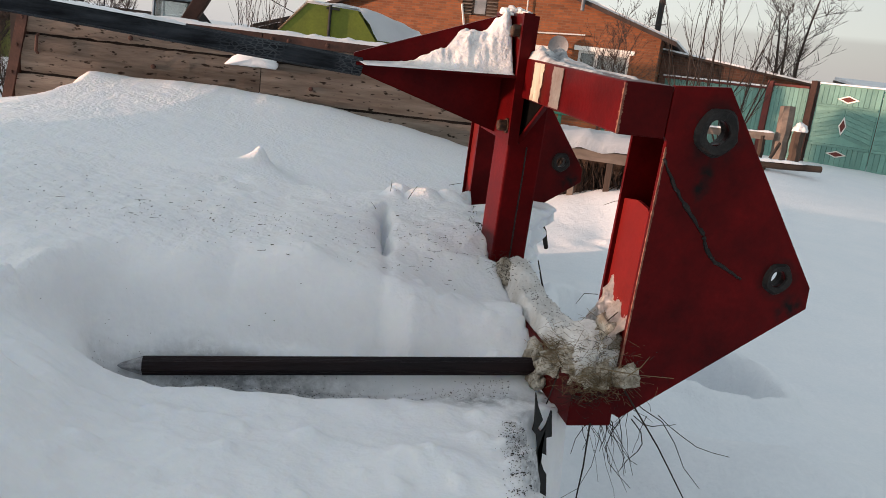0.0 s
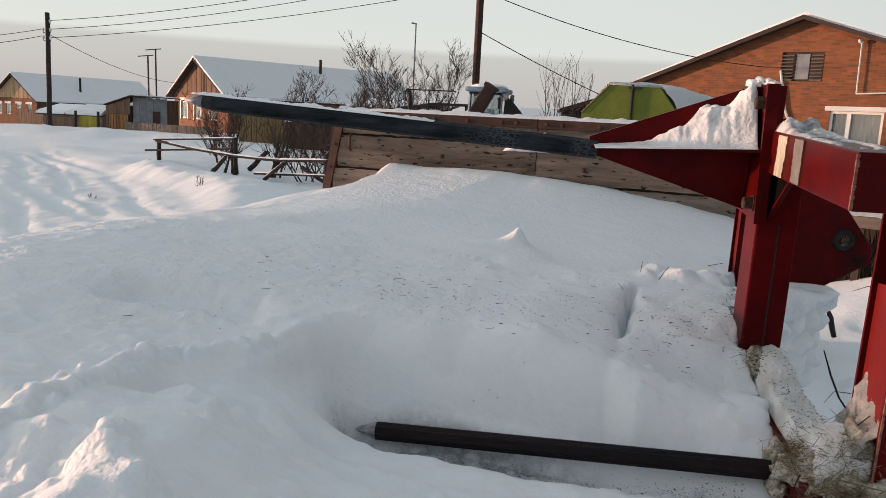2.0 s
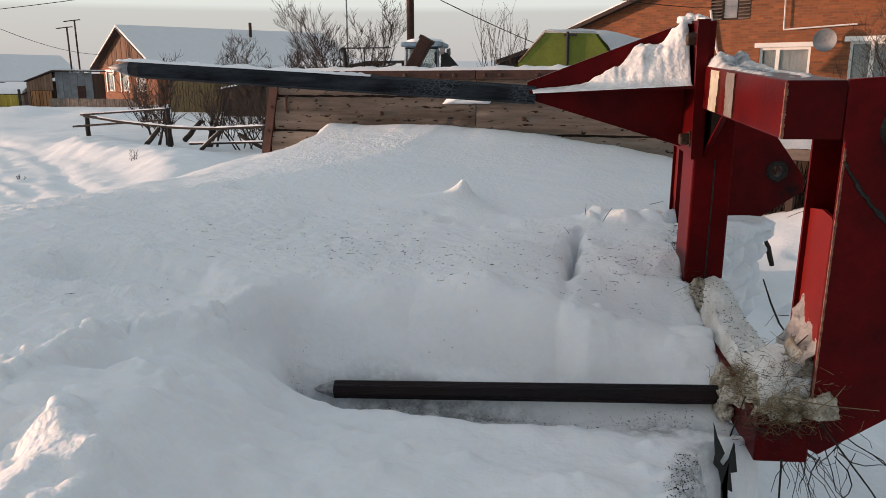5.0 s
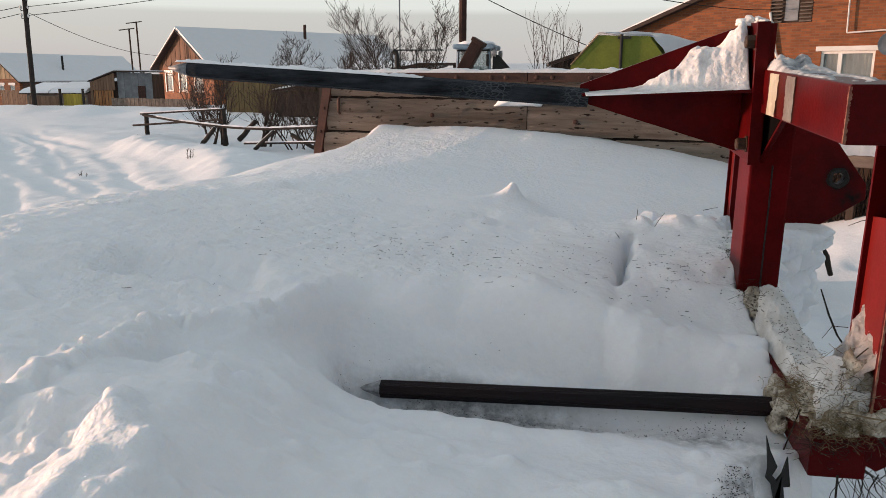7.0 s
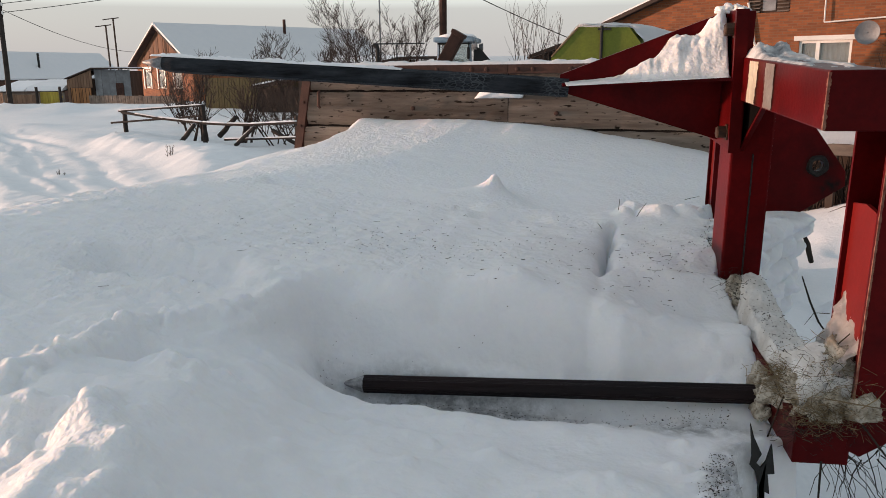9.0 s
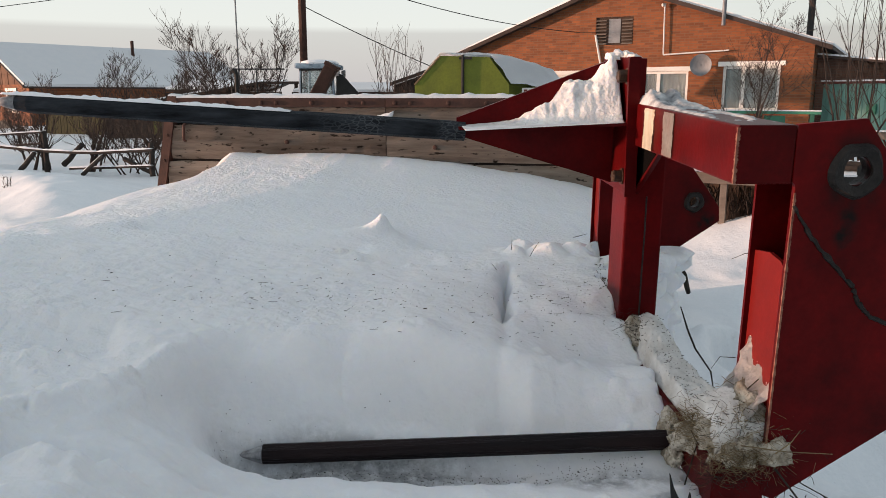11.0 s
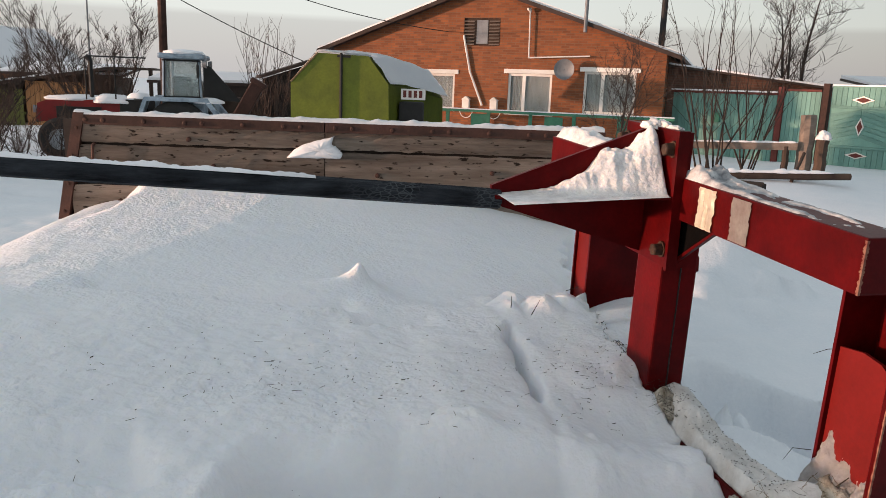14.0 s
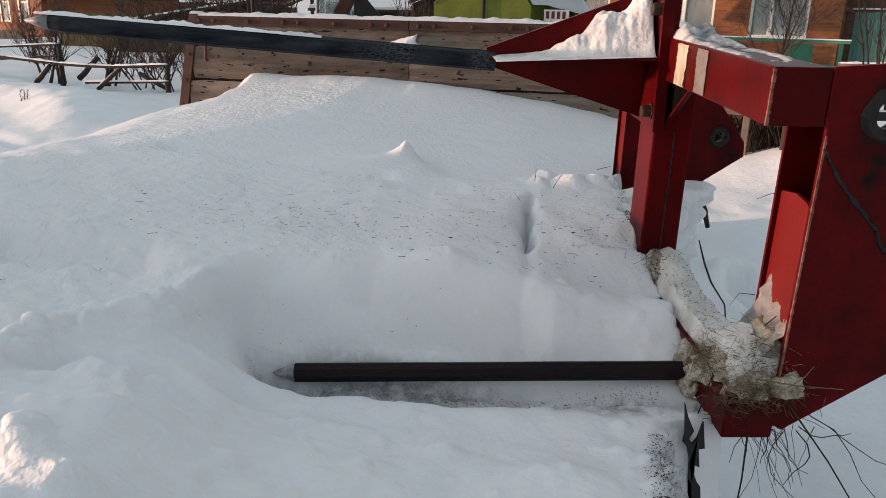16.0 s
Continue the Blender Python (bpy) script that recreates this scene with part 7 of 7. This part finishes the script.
def straws(name, spots, n, length, thick, seed, mat, label, m=Matrix(), flat=0.3):
    rng = random.Random(seed)
    bm = bmesh.new()
    for i in range(n):
        x, y, z, rx, ry, rz = rng.choice(spots)
        a, e = rng.uniform(0, math.tau), rng.uniform(-flat, flat)
        L = length * rng.uniform(0.3, 1.0)
        p = Vector((x + rx * rng.gauss(0, 0.5), y + ry * rng.gauss(0, 0.5), z + rz * rng.gauss(0, 0.5)))
        d = Vector((math.cos(a) * math.cos(e), math.sin(a) * math.cos(e), math.sin(e)))
        bend = Vector((rng.uniform(-1, 1), rng.uniform(-1, 1), rng.uniform(-1, 1))) * L * 0.15
        tube([p - d * L / 2, p + bend, p + d * L / 2], thick * rng.uniform(0.5, 1.2), 3, bm, False)
    ob = link_mesh(name, bm, mat)
    ob.matrix_world = m
    return tagged(ob, label, "hay", kind="stuff")


straws("hay", [(0.085, 0.04, -0.60, 0.10, 0.07, 0.06), (0.07, 0.0, -0.65, 0.07, 0.02, 0.04), (0.02, 0.12, -0.63, 0.05, 0.06, 0.04)], 1150, 0.05, 0.0005, 3, STRAW, "tangled dry hay stuck in dirty snow", SPEAR, 0.7)
straws("dark_hay", [(0.085, 0.04, -0.585, 0.10, 0.07, 0.05), (0.03, 0.60, -0.60, 0.05, 0.06, 0.05), (0.05, -0.002, -0.675, 0.08, 0.01, 0.04)], 620, 0.035, 0.0005, 4, STALK, "dark rotten hay stuck in dirty snow", SPEAR, 0.7)


def stalk(pts, r, mat=STALK):
    bm = tube([Vector(p) for p in pts], [r * (1 - 0.5 * i / (len(pts) - 1)) for i in range(len(pts))], 5)
    ob = link_mesh("stalk", bm, mat)
    ob.matrix_world = SPEAR
    return tagged(ob, "dry plant stalk caught on the red frame" if mat is STALK else "pale straw caught in the dirty snow", "stalk", "loose stalks")


rng = random.Random(12)
for i in range(34):
    x, y = rng.uniform(0.03, 0.26), rng.uniform(0.0, 0.20)
    p, d, pts = Vector((x, y, -0.745)), Vector((rng.uniform(-0.25, 0.75), rng.uniform(-0.2, 0.3), rng.uniform(-1.0, -0.25))).normalized(), []
    L = rng.uniform(0.08, 0.34)
    for k in range(6):
        pts.append(p.copy())
        d = (d + Vector((rng.uniform(-1, 1), rng.uniform(-1, 1), rng.uniform(-1, 0.7))) * 0.42).normalized()
        p = p + d * L / 5
    stalk(pts, rng.uniform(0.0007, 0.0016))
stalk([(0.13, -0.01, -0.66), (0.24, -0.02, -0.80), (0.33, -0.03, -0.93), (0.36, -0.03, -1.02)], 0.0022)
stalk([(0.07, 0.0, -0.75), (0.075, 0.0, -0.86), (0.072, 0.0, -1.0), (0.06, 0.01, -1.15)], 0.0024)
stalk([(0.05, -0.03, -0.60), (0.13, -0.05, -0.604), (0.215, -0.055, -0.608)], 0.0014, STRAW)
stalk([(0.11, -0.045, -0.61), (0.135, -0.05, -0.585), (0.15, -0.05, -0.56)], 0.0014, STRAW)
stalk([(0.07, 0.10, -0.58), (0.09, 0.07, -0.54), (0.11, 0.05, -0.50)], 0.0022)
stalk([(-0.02, 0.05, -0.73), (0.01, 0.08, -0.66), (0.04, 0.12, -0.60)], 0.0018)
stalk([(0.11, 0.16, -0.50), (0.09, 0.19, -0.51), (0.075, 0.195, -0.54)], 0.0010)
stalk([(0.13, 0.14, -0.265), (0.11, 0.165, -0.275), (0.09, 0.18, -0.29)], 0.0010)
for pts, r in (([(1.295, 2.88, 0.92), (1.36, 2.95, 0.80), (1.42, 3.0, 0.70), (1.54, 3.10, 0.56), (1.62, 3.22, 0.40)], 0.004), ([(1.285, 2.87, 1.08), (1.30, 2.875, 1.05), (1.312, 2.88, 1.01), (1.325, 2.885, 0.975)], 0.010)):
    tagged(link_mesh("stalk", tube(pts, [r * q for q in (0.6, 1.0, 1.0, 0.9, 0.6)[:len(pts)]], 6), STALK), "dark stalk hanging from the mound's snowy side", "stalk", "loose stalks")
for x, y, z, dx, dz in ((0.545, 2.50, 1.24, 0.004, 0.035), (0.60, 2.46, 1.225, 0.03, 0.045), (0.485, 2.42, 1.19, -0.015, 0.02), (0.78, 2.60, 1.26, 0.05, 0.01)):
    ob = link_mesh("stalk", tube([(x, y, z), (x + dx * 0.4, y, z + dz * 0.5), (x + dx, y + 0.01, z + dz)], [0.0014, 0.0012, 0.0008], 4), STALK)
    tagged(ob, "dry stalk poking out of the snow", "stalk", "loose stalks")


# the torn black edge under the mound
def build_torn_sheet():
    outline = [(0.675, 1.013), (0.684, 0.984), (0.701, 0.949), (0.692, 0.929), (0.702, 0.918), (0.711, 0.933), (0.719, 0.97), (0.729, 0.907), (0.716, 0.905), (0.723, 0.861), (0.70, 0.873), (0.722, 0.825), (0.731, 0.813), (0.741, 0.74), (0.75, 0.62), (0.745, 0.40), (0.715, 0.40), (0.722, 0.74), (0.711, 0.821), (0.703, 0.831), (0.70, 0.878), (0.692, 0.91), (0.681, 0.922), (0.683, 0.943)]
    bm = prism(outline, "y", 1.386, 1.393)
    tagged(link_mesh("torn_sheet", bm, BLACK), "torn black rubber sheet hanging from the mound's edge", "rubber sheet")


build_torn_sheet()


# crumbs of hay over the mound
def build_crumbs():
    rng = random.Random(9)
    bm, st = bmesh.new(), bmesh.new()
    for i in range(420):
        k = rng.random()
        if k < 0.55:
            x, y = rng.gauss(0.0, 0.32), rng.gauss(2.12, 0.17)
        elif k < 0.85:
            x, y = rng.gauss(0.62, 0.07), rng.gauss(2.12, 0.12)
        else:
            x, y = rng.uniform(-0.8, 0.7), rng.uniform(1.5, 2.6)
        if y < 1.75 and x > -0.1 and rng.random() < 0.8:
            continue
        z = mound_height(x, y) + 0.001
        a = rng.gauss(0.2, 1.1)
        L = rng.choice((0.0009, 0.0011, 0.0013, 0.0016, 0.002, 0.003, 0.005, 0.012))
        d = Vector((math.cos(a), math.sin(a), 0)) * L
        p = Vector((x, y, z))
        tube([p - d, p + d], rng.uniform(0.0005, 0.0012) if L < 0.01 else 0.0005, 4, bm)
    tagged(link_mesh("hay_crumbs", bm, STALK), "dark crumbs of hay scattered over the snow", "hay", kind="stuff")
    for i in range(800):
        t = rng.uniform(-0.06, 0.95)
        x, y = -0.2 + 0.93 * t, 1.622 - 0.085 * t + rng.gauss(0, 0.028) * (1.6 if t < 0.1 else 1)
        z = mound_height(x, y) + 0.001
        d = Vector((rng.uniform(-1, 1), rng.uniform(-1, 1), 0)) * rng.uniform(0.0006, 0.002)
        p = Vector((x, y, z))
        tube([p - d, p + d], rng.uniform(0.0004, 0.0009), 4, st)
    for i in range(560):
        y = rng.uniform(0.95, 1.36)
        x = 0.535 + 0.33 * (y - 1.1) + rng.gauss(0, 0.016)
        p = Vector((x, y, mound_height(x, y) + 0.001))
        d = Vector((rng.uniform(-1, 1), rng.uniform(-1, 1), 0)) * rng.uniform(0.0005, 0.002)
        tube([p - d, p + d], rng.uniform(0.0004, 0.0011), 4, st)
    for i in range(420):
        u = rng.random()
        x, y = 0.77 + 0.15 * u + rng.gauss(0, 0.012), 2.16 + 0.5 * u + rng.gauss(0, 0.02)
        p = Vector((x, y, mound_height(x, y) + 0.001))
        d = Vector((rng.uniform(-1, 1), rng.uniform(-1, 1), rng.uniform(-1, 1))) * rng.uniform(0.0006, 0.004)
        tube([p - d, p + d], rng.uniform(0.0005, 0.0014), 4, st)
    for i in range(260):
        y = rng.uniform(0.12, 0.66)
        x = rng.uniform(0.035, 0.12) if rng.random() < 0.7 else rng.gauss(0.045, 0.02)
        p = SPEAR @ Vector((x, y, max(sill_top(x, y), -0.654) + 0.001))
        d = Vector((rng.uniform(-1, 1), rng.uniform(-1, 1), 0)) * rng.uniform(0.0006, 0.004)
        tube([p - d, p + d], rng.uniform(0.0004, 0.001), 4, st)
    for i in range(200):
        p = SPEAR @ Vector((rng.gauss(0.03, 0.02), rng.gauss(0.60, 0.035), -0.60 + rng.gauss(0, 0.018)))
        d = Vector((rng.uniform(-1, 1), rng.uniform(-1, 1), rng.uniform(-1, 1))) * rng.uniform(0.001, 0.005)
        tube([p - d, p + d], rng.uniform(0.0005, 0.0012), 4, st)
    tagged(link_mesh("dirt_crumbs", st, STALK), "dark dirt crumbs in the snow below the spike", "dirt", kind="stuff")


build_crumbs()
